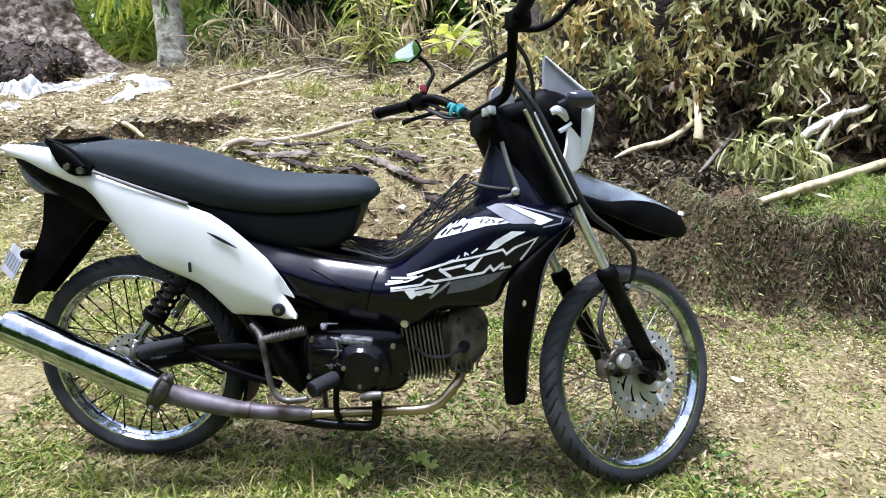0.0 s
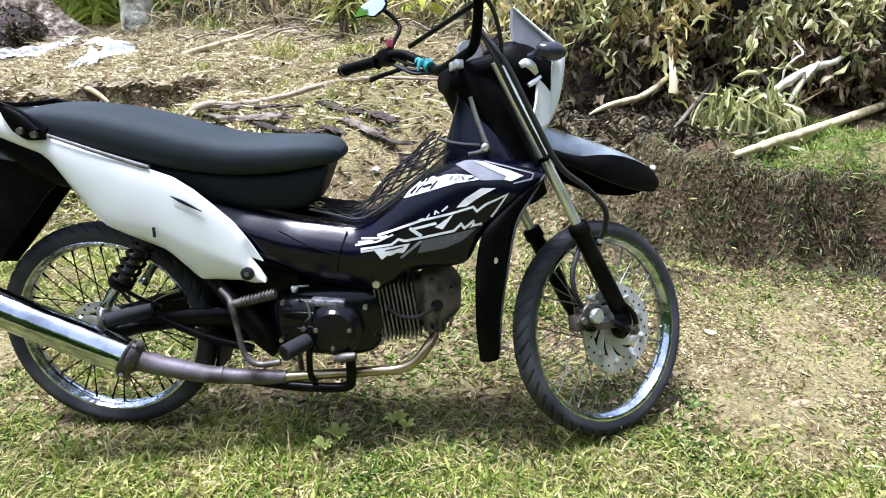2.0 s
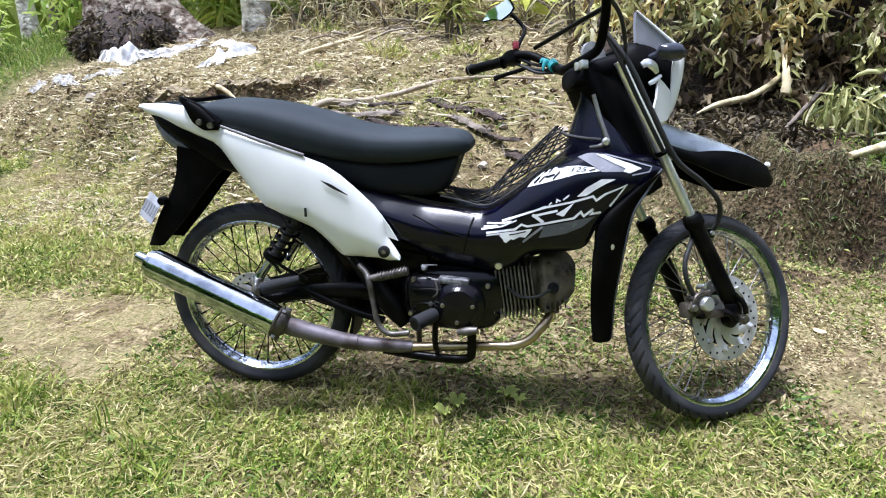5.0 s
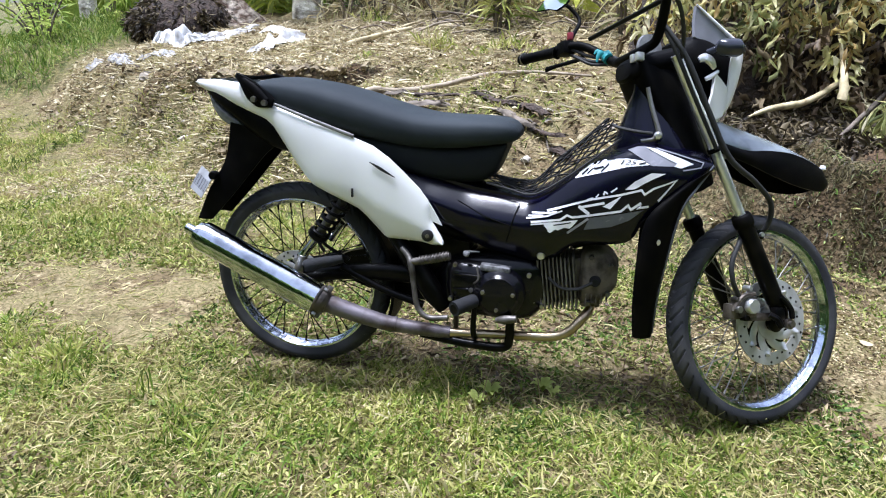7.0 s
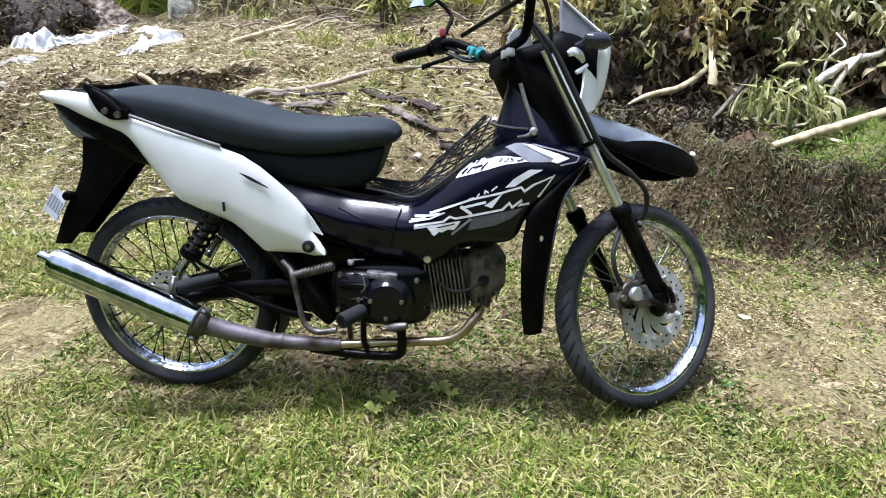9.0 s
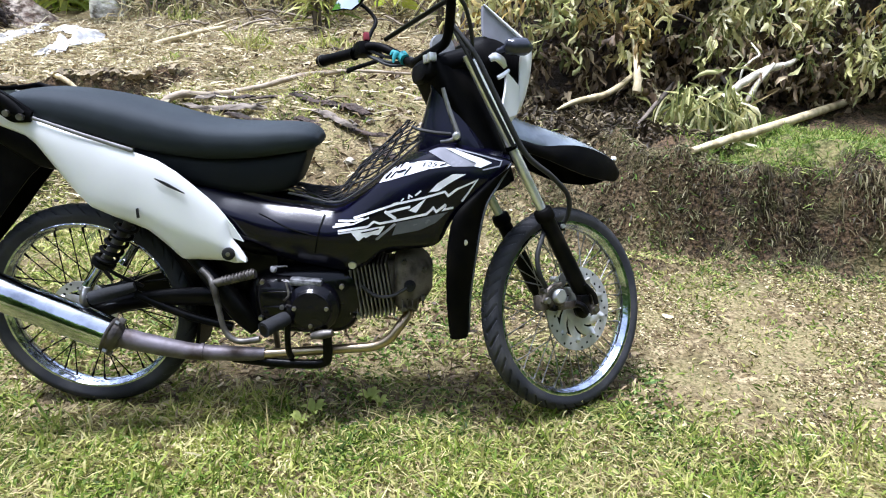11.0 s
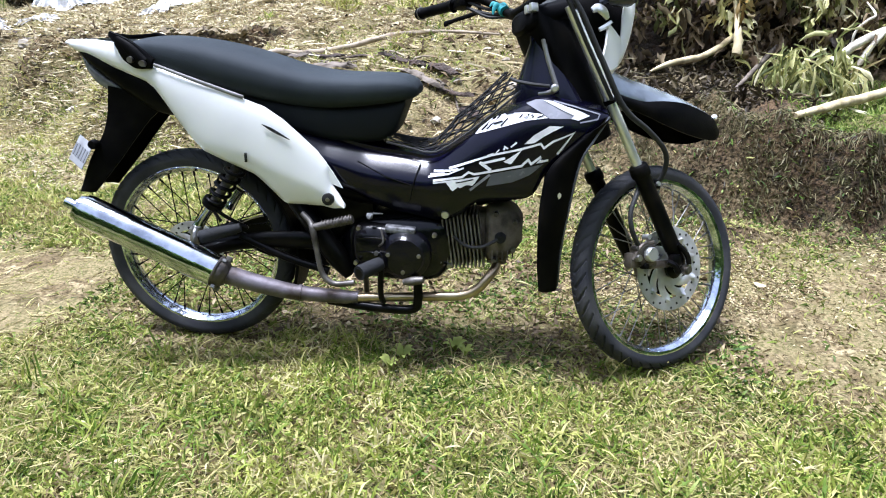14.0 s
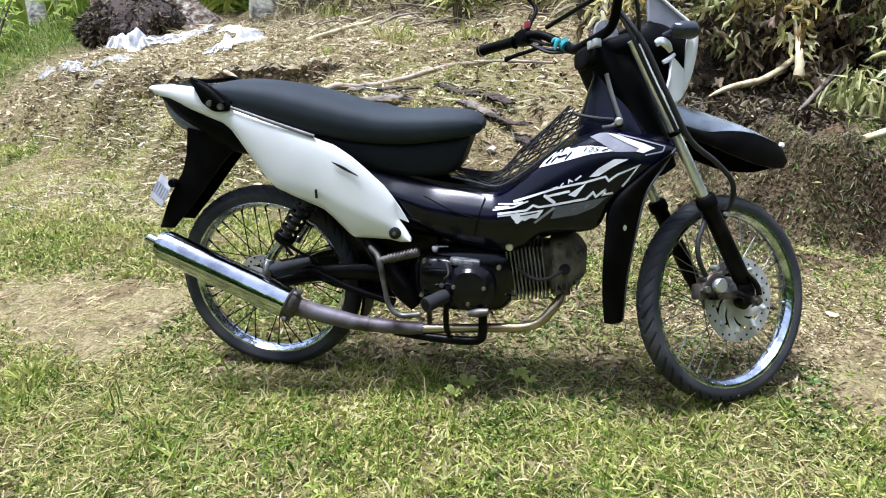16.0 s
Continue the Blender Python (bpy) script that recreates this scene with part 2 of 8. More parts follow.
M_CRUST = material("dry_crust", (0.22, 0.175, 0.1), 0.95, other=(0.08, 0.06, 0.035), scale=18, bump=1.0, bump_scale=60, relief=0.012)
M_DEADLEAF = leafy("dead_brown_leaves", [(0.03, 0.022, 0.015), (0.1, 0.066, 0.036), (0.2, 0.145, 0.08), (0.38, 0.3, 0.18)], through_light=0.1)
M_ROOTLET = leafy("rootlets", [(0.02, 0.015, 0.01), (0.05, 0.038, 0.022), (0.1, 0.078, 0.042), (0.2, 0.16, 0.085)], through_light=0.08)
M_GREEN = leafy("green_leaves", [(0.05, 0.12, 0.02), (0.11, 0.22, 0.035), (0.2, 0.33, 0.07), (0.32, 0.43, 0.12)], through_light=0.5)
# Young leaves; also carries painted sunlight and haze on the wood behind.
M_BRIGHT = leafy("young_sunlit_hazy_leaves", [(0.22, 0.34, 0.06), (0.42, 0.52, 0.11), (0.6, 0.64, 0.2)], through_light=0.55)
M_TANGLE = leafy("dry_stems", [(0.1, 0.075, 0.035), (0.34, 0.27, 0.13), (0.6, 0.52, 0.3), (0.7, 0.63, 0.42), (0.22, 0.26, 0.06)], through_light=0.35)
M_YELLOW = leafy("yellow_green_leaves", [(0.36, 0.46, 0.05), (0.58, 0.64, 0.09), (0.72, 0.72, 0.18)], through_light=0.55)
# Dark fern green; on the thicket it stands in for deep shade.
M_DEEP = leafy("deep_green_and_shade_leaves", [(0.012, 0.03, 0.012), (0.03, 0.07, 0.024), (0.07, 0.14, 0.05), (0.13, 0.22, 0.09)], through_light=0.35)
M_FROND = leafy("dry_fronds", [(0.2, 0.15, 0.08), (0.4, 0.31, 0.17), (0.58, 0.47, 0.29)], through_light=0.3)


# ---------------------------------------------------------------- mesh helpers
def finish(me, mat, smooth_shade=True):
    me.materials.append(mat)
    if smooth_shade:
        me.polygons.foreach_set("use_smooth", [True] * len(me.polygons))
    return me


def mesh_of(name, bm, mat, sharp=40):
    bmesh.ops.recalc_face_normals(bm, faces=bm.faces)
    me = bpy.data.meshes.new(name)
    bm.to_mesh(me)
    bm.free()
    finish(me, mat)
    me.set_sharp_from_angle(angle=radians(sharp))
    return me


def part(name, bm, mat, parent, label="", m=None, sharp=40):
    """Links a bmesh as one mesh object under a thing or a part."""
    ob = new(name, mesh_of(name, bm, mat, sharp))
    ob.parent = parent
    if m is not None:
        ob.matrix_basis = m
    return tagged(ob, label)


def thing(name, bm, mat, label, category, group="", kind="", sharp=40):
    return tagged(new(name, mesh_of(name, bm, mat, sharp)), label, category, group, kind)


def holder(name, m, label="", category="", parent=None):
    e = new(name)
    e.empty_display_size = 0.1
    e.parent = parent
    e.matrix_basis = m
    return tagged(e, label, category)


def quads(name, v, f, mat):
    """A mesh object out of vertex and face arrays."""
    me = bpy.data.meshes.new(name)
    k = f.shape[1]
    me.vertices.add(len(v))
    me.vertices.foreach_set("co", np.ascontiguousarray(v, dtype=np.float32).ravel())
    me.loops.add(f.size)
    me.loops.foreach_set("vertex_index", np.ascontiguousarray(f, dtype=np.int32).ravel())
    me.polygons.add(len(f))
    me.polygons.foreach_set("loop_start", np.arange(0, f.size, k, dtype=np.int32))
    me.update(calc_edges=True)
    finish(me, mat)
    return new(name, me)


def spline(pts, n=6):
    """Points along a smooth curve through pts (Catmull-Rom)."""
    p = np.asarray(pts, float)
    if len(p) < 3:
        return np.array([p[0] + (p[-1] - p[0]) * t for t in np.linspace(0, 1, n + 1)])
    q = np.vstack([2 * p[0] - p[1], p, 2 * p[-1] - p[-2]])
    out = []
    for i in range(1, len(q) - 2):
        for t in np.linspace(0, 1, n, endpoint=False):
            a, b, c, d = q[i - 1], q[i], q[i + 1], q[i + 2]
            out.append(0.5 * (2 * b + (c - a) * t + (2 * a - 5 * b + 4 * c - d) * t * t + (3 * b - a - 3 * c + d) * t ** 3))
    out.append(q[-2])
    return np.array(out)


def resample(pts, n):
    """n points at even steps along a polyline."""
    d = np.r_[0, np.cumsum(np.linalg.norm(np.diff(pts, axis=0), axis=1))]
    s = np.linspace(0, d[-1], n)
    return np.stack([np.interp(s, d, pts[:, k]) for k in range(pts.shape[1])], 1)


def skin(bm, rings, caps=True):
    rows = [[bm.verts.new(p) for p in r] for r in rings]
    k = len(rows[0])
    for a, b in zip(rows, rows[1:]):
        for i in range(k):
            bm.faces.new((a[i], a[(i + 1) % k], b[(i + 1) % k], b[i]))
    if caps:
        bm.faces.new(rows[0][::-1])
        bm.faces.new(rows[-1])


def tube(bm, pts, r, seg=10, n=5, flat=1.0):
    """A round bar along a smooth curve; r is one radius or one for each point."""
    p = np.asarray(pts, float)
    rr = np.full(len(p), r) if np.isscalar(r) else np.asarray(r, float)
    c = spline(np.c_[p, rr], n)
    c, rr = c[:, :3], np.maximum(c[:, 3], 0.0004)
    tan = np.gradient(c, axis=0)
    tan /= np.linalg.norm(tan, axis=1)[:, None] + 1e-9
    up = Vector((0, 0, 1)) if abs(tan[0][2]) < 0.9 else Vector((1, 0, 0))
    rings = []
    for q, t, s in zip(c, tan, rr):
        t = Vector(t)
        u = (up - t * up.dot(t)).normalized()
        w = t.cross(u)
        up = u
        rings.append([Vector(q) + (u * math.cos(a) + w * math.sin(a) * flat) * s for a in np.linspace(0, 2 * math.pi, seg, endpoint=False)])
    skin(bm, rings)


def lathe(bm, profile, seg=32, m=Matrix()):
    """A body turned about the y axis; profile: (radius, y)."""
    rings = [[m @ Vector((r * math.cos(a), y, r * math.sin(a))) for a in np.linspace(0, 2 * math.pi, seg, endpoint=False)] for r, y in profile]
    skin(bm, rings)


def block(bm, x0, x1, y0, y1, z0, z1, bevel=0.004, m=Matrix()):
    b = bmesh.new()
    bmesh.ops.create_cube(b, size=1)
    for v in b.verts:
        v.co = Vector(((x0 + x1) / 2 + v.co.x * (x1 - x0), (y0 + y1) / 2 + v.co.y * (y1 - y0), (z0 + z1) / 2 + v.co.z * (z1 - z0)))
    if bevel:
        bmesh.ops.bevel(b, geom=list(b.edges), offset=bevel, segments=2, affect="EDGES", profile=0.6)
    b.transform(m)
    me = bpy.data.meshes.new("tmp")
    b.to_mesh(me)
    b.free()
    bm.from_mesh(me)
    bpy.data.meshes.remove(me)


def panel(bm, top, bot, side, nu=28, nv=8, thick=0.004, bulge=0.01, straight=False):
    """A curved shell between an upper and a lower edge given in (x, z); side(x, z) gives y (negative to the right)."""
    a, b = (resample(np.array(e, float) if straight else spline(e, 8), nu) for e in (top, bot))
    outer, inner = [], []
    for i in range(nu):
        ro, ri = [], []
        for j in range(nv):
            v = j / (nv - 1)
            x, z = a[i] + (b[i] - a[i]) * v
            y = side(x, z)
            s = -1 if y < 0 else 1
            e = min(1.0, 4 * v * (1 - v) + 0.0) ** 0.6
            ro.append((x, y + s * bulge * e, z))
            ri.append((x, y + s * (bulge * e - thick), z))
        outer.append(ro)
        inner.append(ri)
    vo = [[bm.verts.new(p) for p in r] for r in outer]
    vi = [[bm.verts.new(p) for p in r] for r in inner]
    for g in (vo, vi):
        for i in range(nu - 1):
            for j in range(nv - 1):
                bm.faces.new((g[i][j], g[i + 1][j], g[i + 1][j + 1], g[i][j + 1]))
    rim = [(i, 0) for i in range(nu)] + [(nu - 1, j) for j in range(1, nv)] + [(i, nv - 1) for i in range(nu - 2, -1, -1)] + [(0, j) for j in range(nv - 2, 0, -1)]
    for (i, j), (k, l) in zip(rim, rim[1:] + rim[:1]):
        bm.faces.new((vo[i][j], vo[k][l], vi[k][l], vi[i][j]))
    bmesh.ops.remove_doubles(bm, verts=bm.verts, dist=0.0003)


def sections(bm, rows, seg=20, power=2.6):
    """A closed body along x: rows of (x, z_bottom, z_top, half_width, y)."""
    rows = spline(rows, 4)
    rings = []
    for x, z0, z1, w, y in rows:
        ring = []
        for a in np.linspace(0, 2 * math.pi, seg, endpoint=False):
            c, s = math.cos(a), math.sin(a)
            ring.append((x, y + w * math.copysign(abs(c) ** (2 / power), c), (z0 + z1) / 2 + (z1 - z0) / 2 * math.copysign(abs(s) ** (2 / power), s)))
        rings.append(ring)
    skin(bm, rings)


def leaves(name, base, way, length, width, droop, mat, rng, segs=4, fold=0.25):
    """Many bent leaf blades in one mesh: base points, directions and sizes as arrays."""
    n = len(base)
    way = way / (np.linalg.norm(way, axis=1)[:, None] + 1e-9)
    ref = rng.normal(size=(n, 3))
    side = np.cross(way, ref)
    side /= np.linalg.norm(side, axis=1)[:, None] + 1e-9
    nor = np.cross(side, way)
    vs = []
    twist = rng.uniform(-0.9, 0.9, n)
    for k in range(segs + 1):
        s = k / segs
        prof = math.sin(math.pi * min(1.0, 0.12 + 0.88 * s)) ** 0.8 if s < 1 else 0.04
        c = base + way * (length * s)[:, None] + nor * (length * fold * math.sin(2.2 * s) * 0.6)[:, None]
        c[:, 2] -= droop * length * s * s
        ang = twist * s
        sd = side * np.cos(ang)[:, None] + nor * np.sin(ang)[:, None]
        w = (width * max(prof, 0.06) / 2)[:, None]
        vs += [c - sd * w, c + sd * w]
    v = np.stack(vs, 1).reshape(-1, 3)
    k = 2 * (segs + 1)
    one = np.array([(2 * i, 2 * i + 1, 2 * i + 3, 2 * i + 2) for i in range(segs)])
    f = (np.arange(n)[:, None, None] * k + one[None]).reshape(-1, 4)
    return quads(name, v, f, mat)


def wilted(name, base, way, length, width, mat, rng, segs=4, kink=0.5, sag=0.25):
    """Many limp crumpled leaves in one mesh, each creased along its rib and bent at random."""
    n = len(base)
    d = way / (np.linalg.norm(way, axis=1)[:, None] + 1e-9)
    c = base.copy()
    ref = rng.normal(size=(n, 3))
    vs = []
    for k in range(segs + 1):
        s = k / segs
        prof = max(0.08, math.sin(math.pi * min(1.0, 0.1 + 0.9 * s)) ** 0.8) if s < 1 else 0.05
        side = np.cross(d, ref)
        side /= np.linalg.norm(side, axis=1)[:, None] + 1e-9
        nor = np.cross(side, d)
        w = (width * prof / 2 * rng.uniform(0.6, 1.2, n))[:, None]
        crease = rng.uniform(0.3, 1.3, n)[:, None]
        vs += [c - side * w + nor * w * crease, c, c + side * w + nor * w * crease * rng.uniform(0.2, 1.4, n)[:, None]]
        ref = ref + rng.normal(size=(n, 3)) * 0.45
        d = d + rng.normal(size=(n, 3)) * kink
        d[:, 2] -= sag
        d /= np.linalg.norm(d, axis=1)[:, None] + 1e-9
        c = c + d * (length / segs)[:, None]
    v = np.stack(vs, 1).reshape(-1, 3)
    k = 3 * (segs + 1)
    one = np.array([(3 * i + j, 3 * i + j + 1, 3 * i + j + 4, 3 * i + j + 3) for i in range(segs) for j in (0, 1)])
    f = (np.arange(n)[:, None, None] * k + one[None]).reshape(-1, 4)
    return quads(name, v, f, mat)


# ---------------------------------------------------------------- ground
KX = (-6.0, -4.0, -2.4, -1.2, -0.3, 0.8, 1.4, 1.8, 2.4, 4.0, 7.0)
KB = (3.2, 2.9, 2.2, 1.45, 1.2, 1.0, 1.1, 1.25, 1.08, 0.75, 0.4)
KW = (0.8, 0.8, 0.7, 0.6, 0.9, 1.1, 0.5, 0.18, 0.12, 0.12, 0.12)
KH = (0.25, 0.3, 0.42, 0.48, 0.5, 0.52, 0.48, 0.43, 0.42, 0.42, 0.42)


def smooth(t):
    t = np.clip(t, 0.0, 1.0)
    return t * t * (3 - 2 * t)


def base_height(x, y):
    """Height of the bare ground: a level yard, a low cut bank behind it and a slope rising to the wood."""
    b, w, h = np.interp(x, KX, KB), np.interp(x, KX, KW), np.interp(x, KX, KH)
    b = b + 0.05 * np.sin(5.1 * x + 1.0) + 0.03 * np.sin(13.0 * x) + 0.02 * np.sin(29.0 * x + 2)
    h = h * (1 + 0.05 * np.sin(7.3 * x) + 0.03 * np.sin(19.0 * x))
    z = h * smooth((y - b) / w)
    z = z + 0.16 * np.clip(y - 2.0, 0, 6) * smooth((x + 7.5) / 2.5)
    scarp = smooth((x + 2.4) / 0.4) * smooth((-0.55 - x) / 0.35)
    return z + 0.15 * scarp * (smooth((y - 2.76) / 0.05) - smooth((y - 1.95) / 0.4))


def lattice(x, y, step, seed):
    """Smooth value noise in 0..1 on a plan."""
    xs, ys = np.asarray(x) / step, np.asarray(y) / step
    ix, iy = np.floor(xs).astype(np.int64), np.floor(ys).astype(np.int64)
    fx, fy = xs - ix, ys - iy
    fx, fy = fx * fx * (3 - 2 * fx), fy * fy * (3 - 2 * fy)

    def h(a, b):
        k = (a * 374761393 + b * 668265263 + seed * 974634541) & 0x7FFFFFFF
        k = ((k ^ (k >> 13)) * 1274126177) & 0x7FFFFFFF
        return ((k ^ (k >> 16)) & 0xFFFF) / 65535.0
    return (h(ix, iy) * (1 - fx) + h(ix + 1, iy) * fx) * (1 - fy) + (h(ix, iy + 1) * (1 - fx) + h(ix + 1, iy + 1) * fx) * fy


def height(x, y):
    x, y = np.asarray(x, float), np.asarray(y, float)
    z = base_height(x, y)
    rough = 0.25 + 0.75 * smooth((y - 1.0) / 0.5)
    z = z + rough * 0.07 * (lattice(x, y, 0.45, 3) - 0.5) * smooth((y - 0.8) / 0.6)
    z = z + rough * 0.035 * (lattice(x, y, 0.13, 5) - 0.5)
    crumble = smooth((x + 2.7) / 0.4) * smooth((0.0 - x) / 0.4) * smooth((y - 2.35) / 0.2) * smooth((3.1 - y) / 0.2)
    z = z + 0.07 * crumble * (lattice(x, y, 0.09, 8) - 0.5) + 0.04 * crumble * (lattice(x, y, 0.04, 9) - 0.5)
    face = smooth((y - 0.8) / 0.3) * smooth((x - 1.3) / 0.4) * smooth((2.0 - y) / 0.4)
    z = z + 0.1 * face * (lattice(x, y, 0.11, 15) - 0.5) + 0.03 * face * (lattice(x, y, 0.05, 16) - 0.5)
    return z + 0.014 * (lattice(x, y, 0.05, 7) - 0.5)


def grassiness(x, y):
    """How thickly grass covers the plan, 0 to 1."""
    n = lattice(x, y, 0.35, 11) - 0.5 + 0.6 * (lattice(x, y, 0.12, 12) - 0.5)
    front = smooth((0.06 - 0.2 * np.clip(x - 1.15, 0, 2) + 0.22 * n - y) / 0.3)
    left = smooth((y - 0.45 + 0.3 * n) / 0.35) * smooth((2.6 - y + 0.12 * (-x)) / 0.5) * smooth((-0.25 - x + 0.3 * n) / 0.4)
    back = 0.42 * smooth((y - 0.5 + 0.3 * n) / 0.4) * smooth((x + 0.5) / 0.4) * smooth((1.5 - x) / 0.3)
    bank_top = smooth((y - np.interp(x, KX, KB) - 0.14 + 0.06 * n) / 0.08) * smooth((x - 1.95) / 0.3) * smooth((2.25 + 0.3 * n - y) / 0.4)
    far = smooth((-3.6 - x) / 0.5) * smooth((y - 3.0) / 0.4)
    g = np.maximum.reduce([front, 0.85 * left * (0.65 + 1.3 * n), back * (0.4 + n), bank_top, far])
    return np.clip(g + 0.12 * n * (g > 0.05), 0, 1)


def damp_and_shade(x, y):
    """Moist earth and painted shade: below the machine, on the cut bank, under brush."""
    n = lattice(x, y, 0.25, 21) - 0.5
    # Brown earth and the machine's shade, both put into the soil colour.
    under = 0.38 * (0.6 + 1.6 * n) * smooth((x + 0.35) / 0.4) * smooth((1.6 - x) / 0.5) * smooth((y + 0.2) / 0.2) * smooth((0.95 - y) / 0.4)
    b, w = np.interp(x, KX, KB), np.interp(x, KX, KW)
    # Bank face: shade put into the soil colour, stronger to the right.
    face = smooth((y - b + 0.05) / 0.06) * smooth((b + w + 0.02 + 0.12 * smooth((x - 2.2) / 0.3) - y) / 0.05) * smooth((x - 1.3) / 0.4)
    foot = (0.6 + 0.25 * smooth((x - 1.9) / 0.5)) * (0.8 + n) * smooth((y - b + 0.55) / 0.4) * smooth((b + 0.05 - y) / 0.1) * smooth((x - 1.1) / 0.4)
    # Dark earth and the overhang's shade in one tone below the brush.
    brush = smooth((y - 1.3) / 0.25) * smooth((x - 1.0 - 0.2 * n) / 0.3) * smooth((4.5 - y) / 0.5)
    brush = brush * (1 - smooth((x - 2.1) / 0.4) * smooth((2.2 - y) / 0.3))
    scarp = smooth((x + 2.3) / 0.3) * smooth((-0.62 - x + 0.3 * n) / 0.25) * smooth((y - 2.6 - 0.1 * n) / 0.1) * smooth((2.86 + 0.1 * n - y) / 0.04)
    rubble = np.where(x < -0.6, 0.42, 0.4) * smooth((x + 3.6) / 0.5) * smooth((0.9 - x) / 0.6) * smooth((y - np.interp(x, KX, KB) - 0.1) / 0.25) * smooth((np.interp(x, KX, KB) + np.interp(x, KX, KW) + 0.25 - y) / 0.2)
    return np.clip(np.maximum.reduce([under, 1.2 * face * (0.5 + 0.5 * smooth((x - 1.85) / 0.5)), foot, brush, scarp, rubble * (0.8 + n)]) + 0.25 * n, 0, 1)


def graded(a, b, step, far, grow=1.16):
    inner = list(np.arange(a, b + step / 2, step))
    out, s = inner[-1], step
    right = []
    while out < far:
        s *= grow
        out += s
        right.append(out)
    out, s = inner[0], step
    left = []
    while out > -far:
        s *= grow
        out -= s
        left.append(out)
    return np.array(left[::-1] + inner + right)


gx, gy = graded(-3.0, 3.2, 0.022, 900), graded(-0.9, 3.3, 0.022, 900)
GX, GY = np.meshgrid(gx, gy, indexing="ij")
GZ = height(GX, GY)
nx, ny = GX.shape
idx = np.arange(nx * ny).reshape(nx, ny)
faces = np.stack([idx[:-1, :-1], idx[1:, :-1], idx[1:, 1:], idx[:-1, 1:]], -1).reshape(-1, 4)


def soil_material():
    m = bpy.data.materials.new("soil")
    m.use_nodes = True
    nt = m.node_tree
    bs = nt.nodes["Principled BSDF"]
    bs.inputs["Roughness"].default_value = 0.95
    bs.inputs["Specular IOR Level"].default_value = 0.15
    co = nt.nodes.new("ShaderNodeTexCoord")

    def nz(scale, detail=8.0):
        n = nt.nodes.new("ShaderNodeTexNoise")
        n.inputs["Scale"].default_value = scale
        n.inputs["Detail"].default_value = detail
        nt.links.new(co.outputs["Object"], n.inputs["Vector"])
        return n.outputs["Fac"]

    def span(v, a, b):
        r = nt.nodes.new("ShaderNodeMapRange")
        r.inputs["From Min"].default_value, r.inputs["From Max"].default_value = a, b
        nt.links.new(v, r.inputs["Value"])
        return r.outputs["Result"]

    def mixc(f, a, b):
        x = nt.nodes.new("ShaderNodeMix")
        x.data_type = "RGBA"
        nt.links.new(f, x.inputs["Factor"])
        for k, c in (("A", a), ("B", b)):
            if isinstance(c, tuple):
                x.inputs[k].default_value = (*c, 1)
            else:
                nt.links.new(c, x.inputs[k])
        return x.outputs["Result"]

    def attr(name):
        a = nt.nodes.new("ShaderNodeAttribute")
        a.attribute_name = name
        return a.outputs["Fac"]
    fine, mid, coarse = nz(70), nz(16), nz(3)
    dry = mixc(span(mid, 0.35, 0.65), (0.37, 0.3, 0.17), (0.15, 0.115, 0.058))
    dry = mixc(span(nz(10, 9.0), 0.5, 0.58), dry, (0.14, 0.105, 0.055))
    dry = mixc(span(nz(38, 12.0), 0.47, 0.6), dry, (0.13, 0.095, 0.048))
    dry = mixc(span(fine, 0.47, 0.64), dry, (0.06, 0.045, 0.022))
    dry = mixc(span(nz(4.2), 0.46, 0.56), dry, mixc(span(nz(110), 0.4, 0.6), (0.11, 0.1, 0.04), (0.24, 0.19, 0.1)))
    # Green ground tone, darkened to stand for the shaded gaps between blades.
    green_and_gap_shade = mixc(span(mid, 0.4, 0.62), (0.05, 0.06, 0.017), (0.17, 0.145, 0.062))
    # One dark brown for moist earth and for painted shade.
    moist_and_shade = mixc(span(nz(9), 0.42, 0.62), (0.11, 0.072, 0.04), mixc(span(nz(24), 0.4, 0.6), (0.05, 0.035, 0.021), (0.045, 0.045, 0.018)))
    moist_and_shade = mixc(span(fine, 0.45, 0.62), moist_and_shade, (0.018, 0.0135, 0.009))
    c = mixc(span(attr("cover"), 0.1, 0.75), dry, green_and_gap_shade)
    c = mixc(span(attr("damp_shade"), 0.15, 0.7), c, moist_and_shade)
    c = mixc(span(coarse, 0.55, 0.8), c, green_and_gap_shade)
    nt.links.new(c, bs.inputs["Base Color"])
    b = nt.nodes.new("ShaderNodeBump")
    b.inputs["Strength"].default_value = 0.9
    b.inputs["Distance"].default_value = 0.022
    nt.links.new(nz(55, 10.0), b.inputs["Height"])
    nt.links.new(b.outputs["Normal"], bs.inputs["Normal"])
    return m


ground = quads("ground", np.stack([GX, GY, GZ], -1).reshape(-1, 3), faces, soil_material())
for key, fn in (("cover", grassiness), ("damp_shade", damp_and_shade)):
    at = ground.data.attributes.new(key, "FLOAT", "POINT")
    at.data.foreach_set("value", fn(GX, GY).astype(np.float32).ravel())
tagged(ground, "uneven earth yard with grass, bare tan soil and a low cut bank", "ground", kind="structure")


# ---------------------------------------------------------------- motorcycle
LEAN, STEER, RAKE = 3.7, 37.2, radians(27)
AXLE_F, AXLE_R = (1.289, 0.0, 0.277), (0.0015, 0.0, 0.279)
PIVOT = Vector((1.2335, 0.0, 0.2488))
TURN = Matrix.Translation(PIVOT) @ Matrix.Rotation(radians(STEER), 4, Vector((-math.sin(RAKE), 0, math.cos(RAKE)))) @ Matrix.Translation(-PIVOT)
bike = holder("motorcycle", pose(0, 0.009, 0.003, -LEAN), "black and white underbone motorcycle leaning on its stand", "motorcycle")


